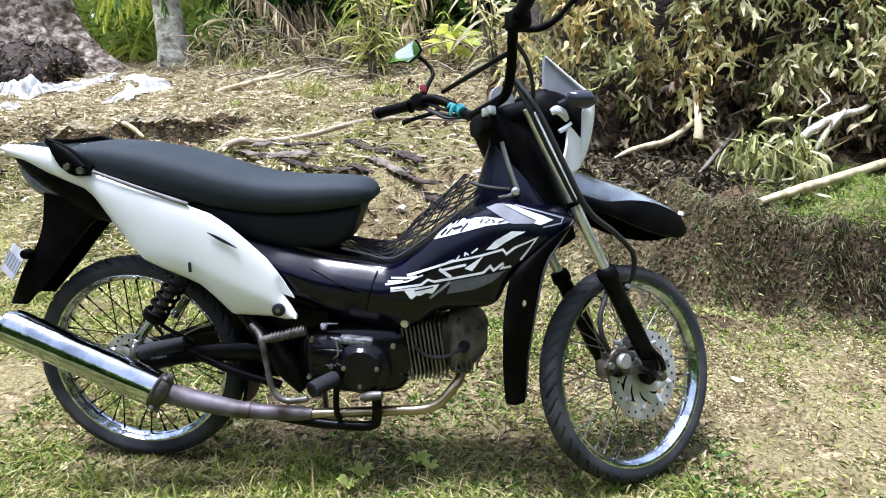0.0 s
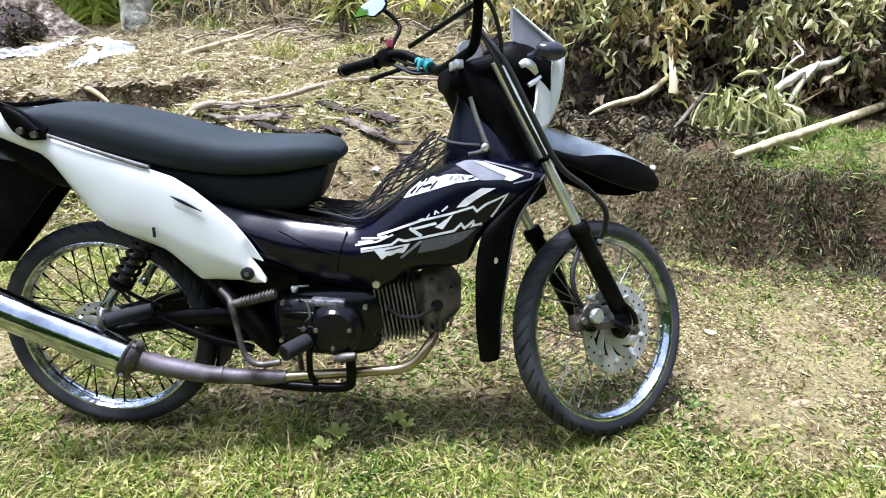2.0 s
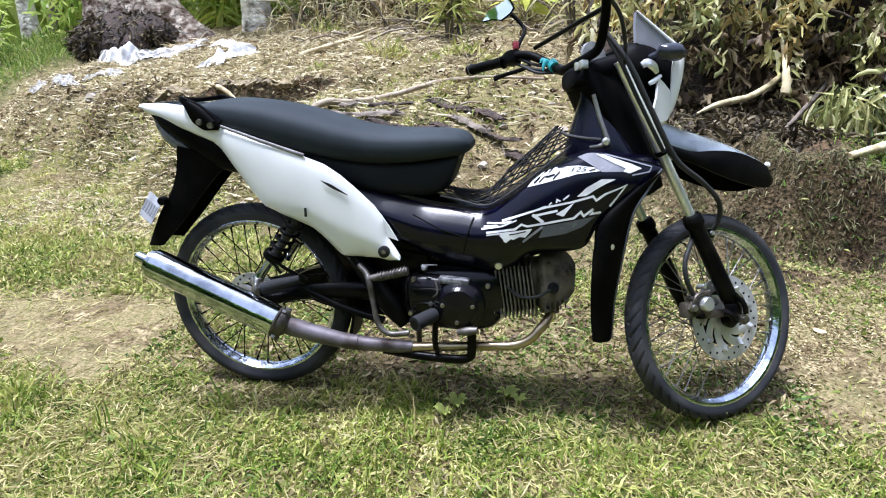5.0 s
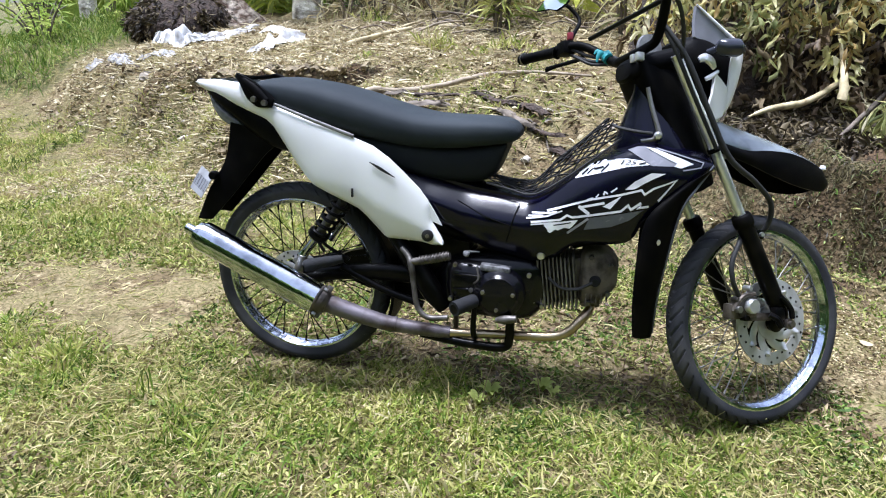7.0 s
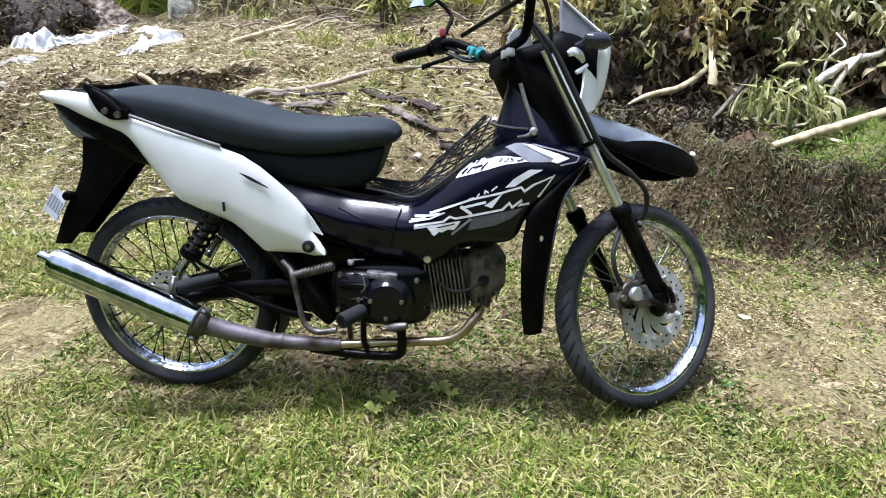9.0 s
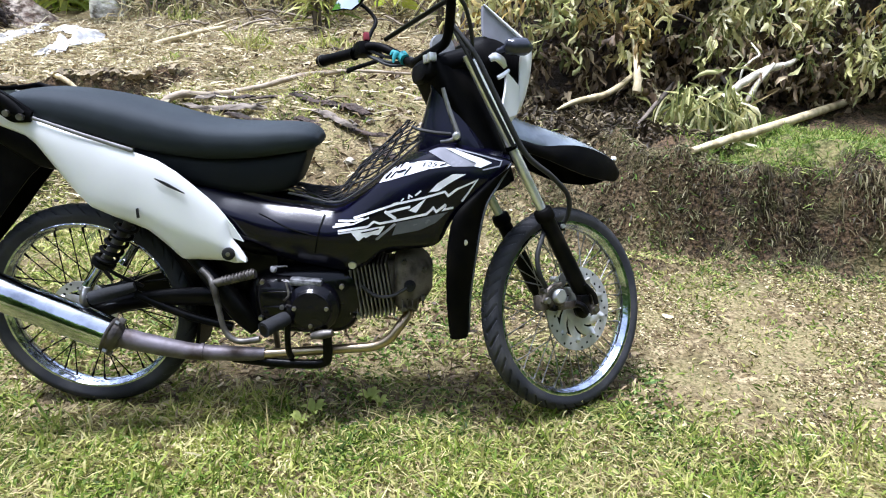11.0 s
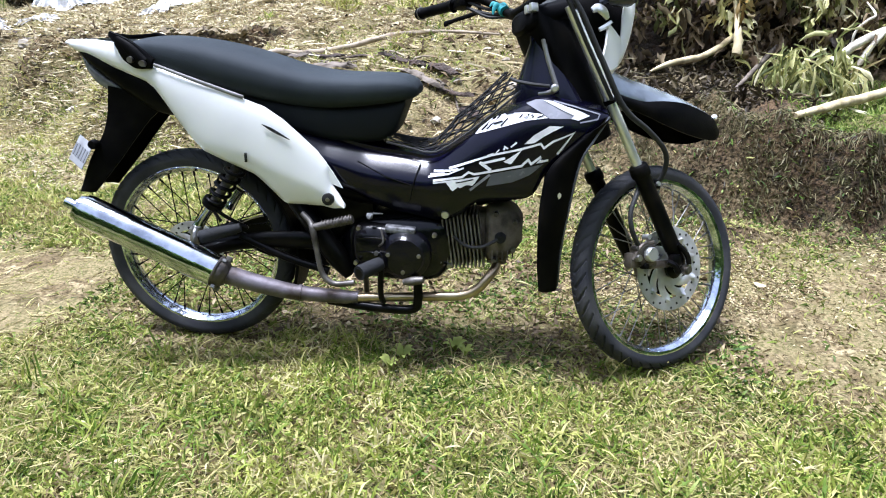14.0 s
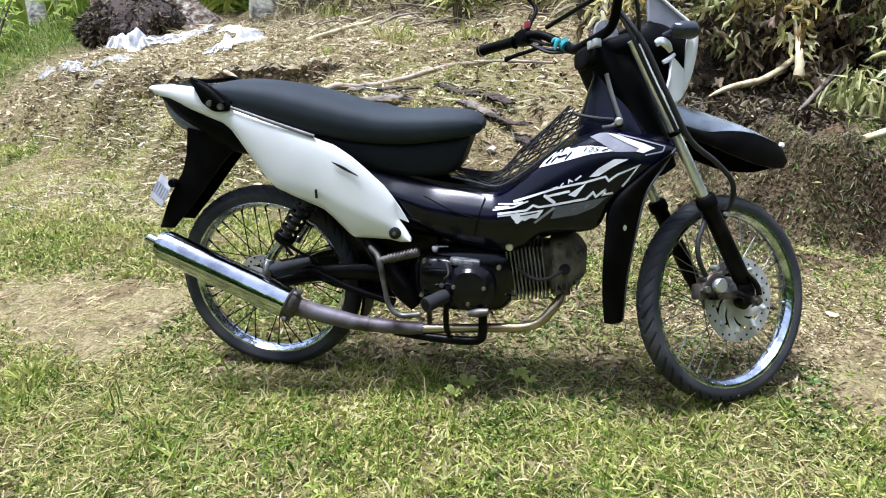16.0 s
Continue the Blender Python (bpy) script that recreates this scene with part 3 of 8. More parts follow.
def tyre_mesh(radius, half, sections_n, grooves):
    """A tyre with a rounded tread, cut by slanting grooves."""
    bm = bmesh.new()
    n, k = sections_n, 52
    rings = []
    for i in range(n):
        th = 2 * math.pi * i / n
        ring = []
        for j in range(k):
            ph = 2 * math.pi * j / k
            c, s = math.cos(ph), math.sin(ph)
            mid, deep = (radius + 0.228) / 2, (radius - 0.228) / 2
            r = mid + deep * c
            y = half * (abs(s) ** 0.85 if c > 0 else 1 - (1 - 0.02 / half) * (-c) ** 1.3)
            y = math.copysign(y, s)
            lane = abs(ph if ph < math.pi else ph - 2 * math.pi)
            f = (th * grooves / (2 * math.pi) + (0.5 if s > 0 else 0.0) + lane * 0.8) % 1.0
            if f < 0.2 and 0.12 < lane < 1.3:
                r -= 0.0045
                y *= 0.965
            ring.append((r * math.cos(th), y, r * math.sin(th)))
        rings.append(ring)
    rows = [[bm.verts.new(p) for p in r] for r in rings]
    for i in range(n):
        a, b = rows[i], rows[(i + 1) % n]
        for j in range(k):
            bm.faces.new((a[j], a[(j + 1) % k], b[(j + 1) % k], b[j]))
    return bm


def ring_lathe(profile, seg=72):
    """A closed ring turned about y from a closed profile of (radius, y)."""
    bm = bmesh.new()
    rows = [[bm.verts.new((r * math.cos(a), y, r * math.sin(a))) for r, y in profile] for a in np.linspace(0, 2 * math.pi, seg, endpoint=False)]
    k = len(profile)
    for i in range(seg):
        a, b = rows[i], rows[(i + 1) % seg]
        for j in range(k):
            bm.faces.new((a[j], a[(j + 1) % k], b[(j + 1) % k], b[j]))
    return bm


RIM = [(0.2375, -0.0245), (0.2405, -0.0235), (0.2405, -0.0215), (0.232, -0.0185), (0.227, -0.011), (0.2245, 0.0), (0.227, 0.011), (0.232, 0.0185), (0.2405, 0.0215), (0.2405, 0.0235), (0.2375, 0.0245),
       (0.229, 0.0225), (0.2265, 0.019), (0.221, 0.0125), (0.2175, 0.009), (0.2165, 0.0), (0.2175, -0.009), (0.221, -0.0125), (0.2265, -0.019), (0.229, -0.0225)]


def wheel(name, m, radius, half, spoke_mat, grooves, label):
    w = holder(name, m, label, parent=bike)
    part("tyre", tyre_mesh(radius, half, grooves * 10, grooves), M_RUBBER, w, sharp=30)
    part("rim", ring_lathe(RIM), M_RIM, w, "bright chrome rim")
    bm = bmesh.new()
    lathe(bm, [(0.012, -0.06), (0.02, -0.058), (0.022, -0.04), (0.045, -0.036), (0.047, -0.03), (0.026, -0.026), (0.024, 0.026), (0.047, 0.03), (0.045, 0.036), (0.022, 0.04), (0.02, 0.058), (0.012, 0.06)], 28)
    part("hub", bm, M_STEEL, w)
    data = None
    for i in range(36):
        side = -1 if i % 2 else 1
        lead = 1 if (i // 2) % 2 else -1
        if data is None:
            bm = bmesh.new()
            tube(bm, [(0, 0, 0), (0.06, 0, 0), (0.15, 0, 0), (0.166, 0, 0), (0.1665, 0, 0), (0.18, 0, 0)], [0.0016, 0.0016, 0.0016, 0.0016, 0.003, 0.003], 6, 1)
            data = mesh_of("spoke", bm, spoke_mat)
        a = 2 * math.pi * i / 36
        end = Vector((0.2185 * math.cos(a), 0.004 * side, 0.2185 * math.sin(a)))
        b = a + lead * radians(62)
        start = Vector((0.043 * math.cos(b), 0.033 * side, 0.043 * math.sin(b)))
        d = end - start
        s = new("spoke", data)
        s.parent = w
        rot = d.to_track_quat("X", "Z").to_matrix().to_4x4()
        s.matrix_basis = Matrix.Translation(start) @ rot @ Matrix.Diagonal((d.length / 0.18, 1, 1, 1))
    return w


rear_wheel = wheel("rear_wheel", Matrix.Translation(AXLE_R), 0.279, 0.033, M_FRAME, 44, "rear wheel with a worn dusty tyre and dark spokes")
front_wheel = wheel("front_wheel", TURN @ Matrix.Translation(AXLE_F) @ pose(0, 0, 0, 0, 17, 0), 0.277, 0.029, M_STEEL, 46, "front wheel turned aside with slanting tread grooves")


def brake_disc(parent, radius, y, slots):
    bm = ring_lathe([(radius, y - 0.002), (radius, y + 0.002), (radius * 0.72, y + 0.002), (radius * 0.72, y - 0.002)], 64)
    for i in range(slots):
        a0 = 2 * math.pi * i / slots
        pts = []
        for s in np.linspace(0, 1, 5):
            r = radius * (0.36 + 0.38 * s)
            a = a0 + 0.75 * s
            pts.append((r * math.cos(a), y, r * math.sin(a)))
        tube(bm, pts, [0.012, 0.0115, 0.011, 0.0115, 0.013], 6, 3, flat=1.0)
    for v in bm.verts:
        if (v.co.x ** 2 + v.co.z ** 2) < (radius * 0.74) ** 2:
            v.co.y = y + max(-0.002, min(0.002, v.co.y - y))
    disc = part("brake_disc", bm, M_DISC, parent, "drilled steel brake disc")
    hub = bmesh.new()
    lathe(hub, [(radius * 0.30, y - 0.003), (radius * 0.42, y - 0.0035), (radius * 0.42, y + 0.003), (radius * 0.30, y + 0.003)], 32)
    part("disc_carrier", hub, M_DISC, parent)
    back = bmesh.new()
    lathe(back, [(0.02, y + 0.006), (radius * 0.64, y + 0.006), (radius * 0.66, y + 0.01), (radius * 0.5, y + 0.02), (0.02, y + 0.022)], 32)
    part("hub_flange", back, M_FRAME, parent, "black hub flange behind the disc")
    # Black discs on the steel stand in for the dark of drilled holes.
    hole = bmesh.new()
    lathe(hole, [(0.0001, -0.0006), (0.0034, -0.0006), (0.0034, 0.0006), (0.0001, 0.0006)], 10)
    data = mesh_of("disc_hole", hole, M_HOLE)
    for i in range(30):
        a = 2 * math.pi * i / 30
        r = radius * (0.94, 0.865, 0.79)[i % 3]
        h = new("disc_hole", data)
        h.parent = parent
        h.matrix_basis = Matrix.Translation((r * math.cos(a), y - 0.0019, r * math.sin(a)))
    return disc


brake_disc(front_wheel, 0.112, -0.052, 9)
brake_disc(rear_wheel, 0.085, -0.05, 7)
for y in (-1, 1):
    bm = bmesh.new()
    lathe(bm, [(0.0005, -0.1 * y), (0.011, -0.1 * y), (0.012, -0.093 * y), (0.008, -0.09 * y), (0.008, -0.05 * y), (0.0005, -0.05 * y)], 12)
    part("axle_nut", bm, M_STEEL, rear_wheel)

# --- seat and tail
bm = bmesh.new()
sections(bm, [(-0.10, 0.806, 0.83, 0.05, 0), (-0.085, 0.80, 0.842, 0.085, 0), (-0.014, 0.768, 0.852, 0.104, 0), (0.10, 0.735, 0.842, 0.117, 0), (0.21, 0.705, 0.82, 0.122, 0),
              (0.305, 0.69, 0.793, 0.118, 0), (0.39, 0.684, 0.776, 0.112, 0), (0.476, 0.688, 0.772, 0.105, 0), (0.55, 0.698, 0.772, 0.097, 0), (0.598, 0.706, 0.768, 0.088, 0), (0.622, 0.714, 0.757, 0.074, 0), (0.634, 0.724, 0.742, 0.05, 0)], 32, 3.1)
seat = part("seat", bm, M_SEAT, bike, "long matt black vinyl seat")
bm = bmesh.new()
tube(bm, [(-0.013, -0.116, 0.786), (0.10, -0.122, 0.7495), (0.214, -0.126, 0.7145)], [0.0042, 0.0048, 0.005], 8, 8, flat=0.5)
part("seat_trim", bm, M_TRIM, bike, "thin grey edge strip below the seat")
bm = bmesh.new()
sections(bm, [(0.20, 0.66, 0.73, 0.09, 0), (0.30, 0.63, 0.71, 0.092, 0), (0.42, 0.60, 0.70, 0.085, 0), (0.52, 0.60, 0.705, 0.078, 0), (0.575, 0.625, 0.712, 0.07, 0), (0.605, 0.695, 0.715, 0.06, 0)], 24, 3.5)
part("seat_base", bm, M_SEATBOX, bike, "black box under the seat")


def tail_side(x, z):
    """Right face of the tail cover, with a soft crease along its lower flank."""
    y = -np.interp(x, (-0.30, -0.2, -0.1, 0.0, 0.15, 0.3, 0.46), (0.028, 0.062, 0.09, 0.108, 0.12, 0.128, 0.126))
    line = np.interp(x, (0.05, 0.2, 0.34, 0.46), (0.60, 0.575, 0.515, 0.47))
    return y + 0.022 * np.clip((line - z) / 0.075, 0, 1) ** 1.3 * np.interp(x, (0.0, 0.12, 0.4, 0.45), (0, 1, 1, 0))


TAIL_TOP = [(-0.292, 0.832), (-0.285, 0.8385), (-0.20, 0.841), (-0.117, 0.834), (-0.06, 0.802), (-0.015, 0.782), (0.101, 0.7455), (0.214, 0.7105), (0.266, 0.693), (0.309, 0.666), (0.344, 0.636), (0.394, 0.590), (0.420, 0.556), (0.4285, 0.506), (0.447, 0.479), (0.4615, 0.4535), (0.4615, 0.448)]
TAIL_BOT = [(-0.292, 0.829), (-0.274, 0.815), (-0.21, 0.795), (-0.12, 0.768), (-0.047, 0.744), (-0.024, 0.727), (-0.003, 0.70), (0.031, 0.652), (0.062, 0.611), (0.092, 0.577), (0.137, 0.556), (0.223, 0.521), (0.245, 0.501), (0.278, 0.464), (0.294, 0.449), (0.306, 0.445), (0.40, 0.446), (0.43, 0.442), (0.4595, 0.446)]
for s in (1, -1):
    bm = bmesh.new()
    panel(bm, TAIL_TOP, TAIL_BOT, lambda x, z: s * tail_side(x, z), 120, 14, 0.004, 0.010, True)
    flap = [(0.412, 0.566), (0.433, 0.536), (0.456, 0.497), (0.428, 0.507), (0.419, 0.53)]
    skin(bm, [[(x, s * -0.1265, z) for x, z in flap], [(x, s * -0.1225, z) for x, z in flap]])
    cover = part("side_cover", bm, M_WHITE, bike, "glossy white plastic tail and side cover", sharp=60)
    bm = bmesh.new()
    lathe(bm, [(0.0005, -0.007), (0.0055, -0.006), (0.0055, 0.0), (0.011, 0.0), (0.012, 0.004), (0.0005, 0.004)], 14, pose(0.421, s * -0.139, 0.470))
    part("bolt", bm, M_STEEL, cover)
    bm = bmesh.new()
    lathe(bm, [(0.012, -0.0045), (0.0155, -0.003), (0.0155, 0.004), (0.012, 0.004)], 20, pose(0.421, s * -0.139, 0.470))
    part("washer", bm, M_HOLE, cover)
    bm = bmesh.new()
    block(bm, 0.2105, 0.2165, s * -0.138 - 0.003, s * -0.138 + 0.003, 0.556, 0.580, 0.002, pose(0, 0, 0))
    part("slot", bm, M_HOLE, cover)
    bm = bmesh.new()
    panel(bm, [(0.262, 0.653), (0.29, 0.642), (0.33, 0.618)], [(0.262, 0.652), (0.29, 0.634), (0.33, 0.6165)], lambda x, z: s * -0.1405, 12, 4, 0.003, 0.0)
    part("vent", bm, M_HOLE, cover)
# undertail, tail lamp and mudguard
bm = bmesh.new()
sections(bm, [(-0.285, 0.822, 0.832, 0.02, 0), (-0.24, 0.788, 0.826, 0.055, 0), (-0.18, 0.745, 0.815, 0.075, 0), (-0.10, 0.685, 0.79, 0.08, 0), (-0.045, 0.656, 0.76, 0.085, 0), (0.02, 0.644, 0.72, 0.088, 0), (0.10, 0.60, 0.70, 0.085, 0)], 22, 3.0)
part("undertail", bm, M_PLASTIC, bike, "black plastic undertail")
bm = bmesh.new()
sections(bm, [(-0.258, 0.79, 0.806, 0.03, 0), (-0.238, 0.760, 0.79, 0.046, 0), (-0.212, 0.728, 0.765, 0.052, 0), (-0.18, 0.712, 0.742, 0.052, 0), (-0.142, 0.709, 0.718, 0.05, 0)], 28, 6.0)
part("tail_lamp", bm, M_LENS, bike, "clear grey tail lamp lens")
GUARD_A = [(-0.181, 0.725), (-0.187, 0.69), (-0.196, 0.645), (-0.218, 0.594), (-0.262, 0.53), (-0.308, 0.437)]
GUARD_B = [(-0.03, 0.70), (-0.05, 0.664), (-0.078, 0.64), (-0.133, 0.579), (-0.176, 0.529), (-0.262, 0.437)]
bm = bmesh.new()
for sgn in (-1, 1):
    panel(bm, GUARD_A, GUARD_B, lambda x, z: sgn * 0.055, 26, 6, 0.004, 0.004)
back = resample(spline(GUARD_A, 6), 20)
skin(bm, [[(x, y, z) for y in np.linspace(-0.054, 0.054, 5)] + [(x + 0.005, y, z) for y in np.linspace(0.054, -0.054, 5)] for x, z in back])
part("rear_mudguard", bm, M_PLASTIC, bike, "long black rear mudguard")
plate_m = pose(-0.292, -0.045, 0.545, 12, 28, 58)
bm = bmesh.new()
block(bm, -0.0012, 0.0012, -0.042, 0.05, -0.038, 0.036, 0.001, plate_m)
plate = part("number_plate", bm, M_PLATE, bike, "pale number plate on a black bracket")
for i in range(5):
    bm = bmesh.new()
    y = -0.030 + i * 0.018
    block(bm, -0.0026, -0.0013, y - 0.006, y + 0.006, -0.02, 0.014, 0, plate_m)
    part("plate_bar", bm, M_BAR, plate)
bm = bmesh.new()
lathe(bm, [(0.0005, -0.012), (0.011, -0.012), (0.014, 0.0), (0.011, 0.012), (0.0005, 0.012)], 14, pose(-0.238, -0.066, 0.572))
part("plate_bracket", bm, M_PLASTIC, bike)
# grab rail
bm = bmesh.new()
tube(bm, [(-0.035, -0.118, 0.79), (-0.075, -0.115, 0.825), (-0.116, -0.108, 0.852), (-0.13, -0.085, 0.853), (-0.138, 0.0, 0.846), (-0.13, 0.085, 0.846), (-0.116, 0.108, 0.846), (-0.075, 0.115, 0.825), (-0.035, 0.118, 0.79)],
     [0.014, 0.015, 0.010, 0.007, 0.006, 0.007, 0.010, 0.015, 0.014], 10, 6, flat=0.55)
rail = part("grab_rail", bm, M_PLASTIC, bike, "black grab rail behind the seat")
bm = bmesh.new()
panel(bm, [(-0.118, 0.862), (-0.07, 0.842), (-0.012, 0.80)], [(-0.09, 0.795), (-0.06, 0.776), (-0.02, 0.776)], lambda x, z: -0.116, 16, 5, 0.01, 0.004)
part("rail_bracket", bm, M_PLASTIC, rail)
for x, z in ((-0.066, 0.797), (-0.036, 0.789)):
    bm = bmesh.new()
    lathe(bm, [(0.0005, -0.006), (0.0075, -0.006), (0.0085, 0.006), (0.0005, 0.006)], 12, pose(x, -0.124, z))
    part("bolt", bm, M_STEEL, rail)

# --- fairing
FAIR_TOP = [(0.29, 0.668), (0.398, 0.622), (0.506, 0.593), (0.613, 0.581), (0.68, 0.577), (0.747, 0.617), (0.825, 0.673), (0.915, 0.72), (0.953, 0.73), (1.055, 0.71), (1.098, 0.695)]
FAIR_X, FAIR_Z = zip(*FAIR_TOP)


def fair_side(x, z):
    """Right face of the fairing: full in the middle, turned in along its upper edge and below."""
    y = -np.interp(x, (0.28, 0.45, 0.6, 0.75, 0.9, 1.0, 1.1), (0.09, 0.104, 0.112, 0.116, 0.126, 0.126, 0.098))
    roll = np.clip((z - (np.interp(x, FAIR_X, FAIR_Z) - 0.055)) / 0.055, 0, 1)
    y = y + roll * np.interp(x, (0.3, 0.65, 0.76, 1.1), (0.044, 0.043, 0.02, 0.015))
    return y + 0.03 * np.clip((0.5 - z) / 0.08, 0, 1)


FAIR_BOT = [(0.30, 0.52), (0.454, 0.49), (0.547, 0.445), (0.628, 0.424), (0.70, 0.414), (0.748, 0.430), (0.80, 0.474), (0.92, 0.494), (0.964, 0.561), (1.062, 0.643), (1.094, 0.684)]
for s in (1, -1):
    bm = bmesh.new()
    panel(bm, FAIR_TOP, FAIR_BOT, lambda x, z: s * fair_side(x, z), 64, 14, 0.004, 0.012)
    fairing = part("fairing", bm, M_GLOSS, bike, "glossy black side fairing with white zigzag graphics", sharp=60)
    if s == 1:
        right_fairing = fairing
bm = bmesh.new()
top = resample(spline(FAIR_TOP, 6), 40)
skin(bm, [[(x, y, z - 0.002 + 0.012 * (1 - (y / 0.11) ** 2)) for y in np.linspace(-1, 1, 9) * min(0.1, abs(fair_side(x, z)) + 0.004)] + [(x, y, z - 0.012) for y in np.linspace(1, -1, 9) * min(0.1, abs(fair_side(x, z)) + 0.004)] for x, z in top])
part("tunnel_cover", bm, M_GLOSS, bike, "glossy black cover over the frame tube")
bm = bmesh.new()
sections(bm, [(0.30, 0.50, 0.62, 0.07, 0), (0.45, 0.44, 0.575, 0.085, 0), (0.60, 0.435, 0.565, 0.09, 0), (0.72, 0.45, 0.58, 0.09, 0), (0.82, 0.48, 0.63, 0.08, 0)], 18, 3.0)
part("frame_tube", bm, M_FRAME, bike, "dark frame spine behind the fairing")
# seam between the two halves of the fairing
for nm, pts, r in (("seam", [(0.650, 0.562), (0.640, 0.529), (0.630, 0.487), (0.625, 0.467)], 0.0016), ("crease", [(0.492, 0.562), (0.566, 0.531), (0.634, 0.511)], 0.0014)):
    bm = bmesh.new()
    tube(bm, [(x, fair_side(x, z) - 0.0115, z) for x, z in resample(spline(pts, 5), 14)], r, 8, 2)
    part(nm, bm, M_PLASTIC, right_fairing)
bm = bmesh.new()
lathe(bm, [(0.0005, -0.008), (0.009, -0.007), (0.011, 0.0), (0.011, 0.006), (0.0005, 0.006)], 14, pose(0.714, -0.096, 0.432))
part("bolt", bm, M_SILVER, right_fairing, "bright hex bolt")


# graphics on the fairing: strips laid just proud of the shell
def shell_y(x, z):
    """Outer face of the right fairing at a point of its side view."""
    a, b = resample(spline(FAIR_TOP, 8), 64), resample(spline(FAIR_BOT, 8), 64)
    best = None
    for i in range(64):
        d = b[i] - a[i]
        v = np.clip(np.dot((x, z) - a[i], d) / np.dot(d, d), 0, 1)
        p = a[i] + d * v
        e = np.hypot(*(p - (x, z)))
        if best is None or e < best[0]:
            best = (e, v)
    v = best[1]
    return fair_side(x, z) - 0.012 * min(1.0, 4 * v * (1 - v)) ** 0.6


def sticker(name, outline, mat, lift=0.0015, label=""):
    """A thin film with a straight-edged outline, laid on the right fairing."""
    bm = bmesh.new()
    vs = [bm.verts.new((x, 0, z)) for x, z in outline]
    f = bm.faces.new(vs)
    bmesh.ops.triangulate(bm, faces=[f])
    for _ in range(3):
        bmesh.ops.subdivide_edges(bm, edges=[e for e in bm.edges if e.calc_length() > 0.02], cuts=1)
        bmesh.ops.triangulate(bm, faces=[f for f in bm.faces if len(f.verts) > 3])
    for v in bm.verts:
        v.co.y = shell_y(v.co.x, v.co.z) - lift
    return part(name, bm, mat, right_fairing, label)


def stroke(name, pts, w, mat, lift=0.002):
    """A film strip of even width along a zigzag line."""
    p = np.array(pts, float)
    left, right = [], []
    for i in range(len(p)):
        d0 = p[i] - p[max(i - 1, 0)]
        d1 = p[min(i + 1, len(p) - 1)] - p[i]
        d0, d1 = (d / (np.linalg.norm(d) or 1) for d in (d0, d1))
        t = d0 + d1
        if np.linalg.norm(t) < 0.5:
            t = d0 if np.linalg.norm(d0) else d1
        t = t / np.linalg.norm(t)
        n = np.array((-t[1], t[0]))
        k = 1 / max(0.45, abs(np.dot(n, np.array((-d1[1], d1[0])) if np.linalg.norm(d1) else n)))
        left.append(p[i] + n * w / 2 * k)
        right.append(p[i] - n * w / 2 * k)
    bm = bmesh.new()
    for i in range(len(p) - 1):
        steps = max(1, int(np.hypot(*(p[i + 1] - p[i])) / 0.02))
        for s in range(steps):
            q = []
            for side in (left, right):
                for u in (s / steps, (s + 1) / steps):
                    q.append(side[i] + (side[i + 1] - side[i]) * u)
            vs = [bm.verts.new((x, shell_y(x, z) - lift, z)) for x, z in (q[0], q[1], q[3], q[2])]
            bm.faces.new(vs)
    bmesh.ops.remove_doubles(bm, verts=bm.verts, dist=0.0002)
    return part(name, bm, mat, right_fairing)


sticker("white_flash", [(0.784, 0.641), (0.797, 0.659), (0.821, 0.679), (0.852, 0.692), (0.903, 0.699), (0.940, 0.697), (0.955, 0.689), (0.903, 0.680), (0.827, 0.655)], M_DECAL_W, label="white flash with black strokes")
for a, b, w in (((0.800, 0.652), (0.833, 0.685), 0.004), ((0.812, 0.655), (0.845, 0.690), 0.003), ((0.828, 0.668), (0.850, 0.676), 0.004), ((0.845, 0.664), (0.862, 0.684), 0.003), ((0.856, 0.692), (0.875, 0.697), 0.003), ((0.93, 0.689), (0.945, 0.694), 0.003)):
    stroke("black_stroke", [a, b], w, M_GLOSS, 0.003)
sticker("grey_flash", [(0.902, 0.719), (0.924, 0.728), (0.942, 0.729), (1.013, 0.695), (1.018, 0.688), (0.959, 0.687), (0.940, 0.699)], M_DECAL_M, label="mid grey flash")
sticker("white_arrow", [(0.943, 0.728), (0.962, 0.726), (1.027, 0.705), (1.053, 0.694), (1.025, 0.684), (1.009, 0.688), (1.015, 0.695), (0.983, 0.709)], M_DECAL_W, 0.003)
# Grey strip painting the highlight along the fairing's upper edge.
stroke("edge_highlight", [(0.966, 0.727), (1.014, 0.715), (1.076, 0.697), (1.071, 0.686), (1.03, 0.679)], 0.003, M_DECAL_M, 0.003)
sticker("grey_patch", [(0.816, 0.519), (0.828, 0.551), (0.893, 0.566), (0.952, 0.581), (0.921, 0.553), (0.880, 0.533)], M_DECAL_G, label="dark grey-green patch")
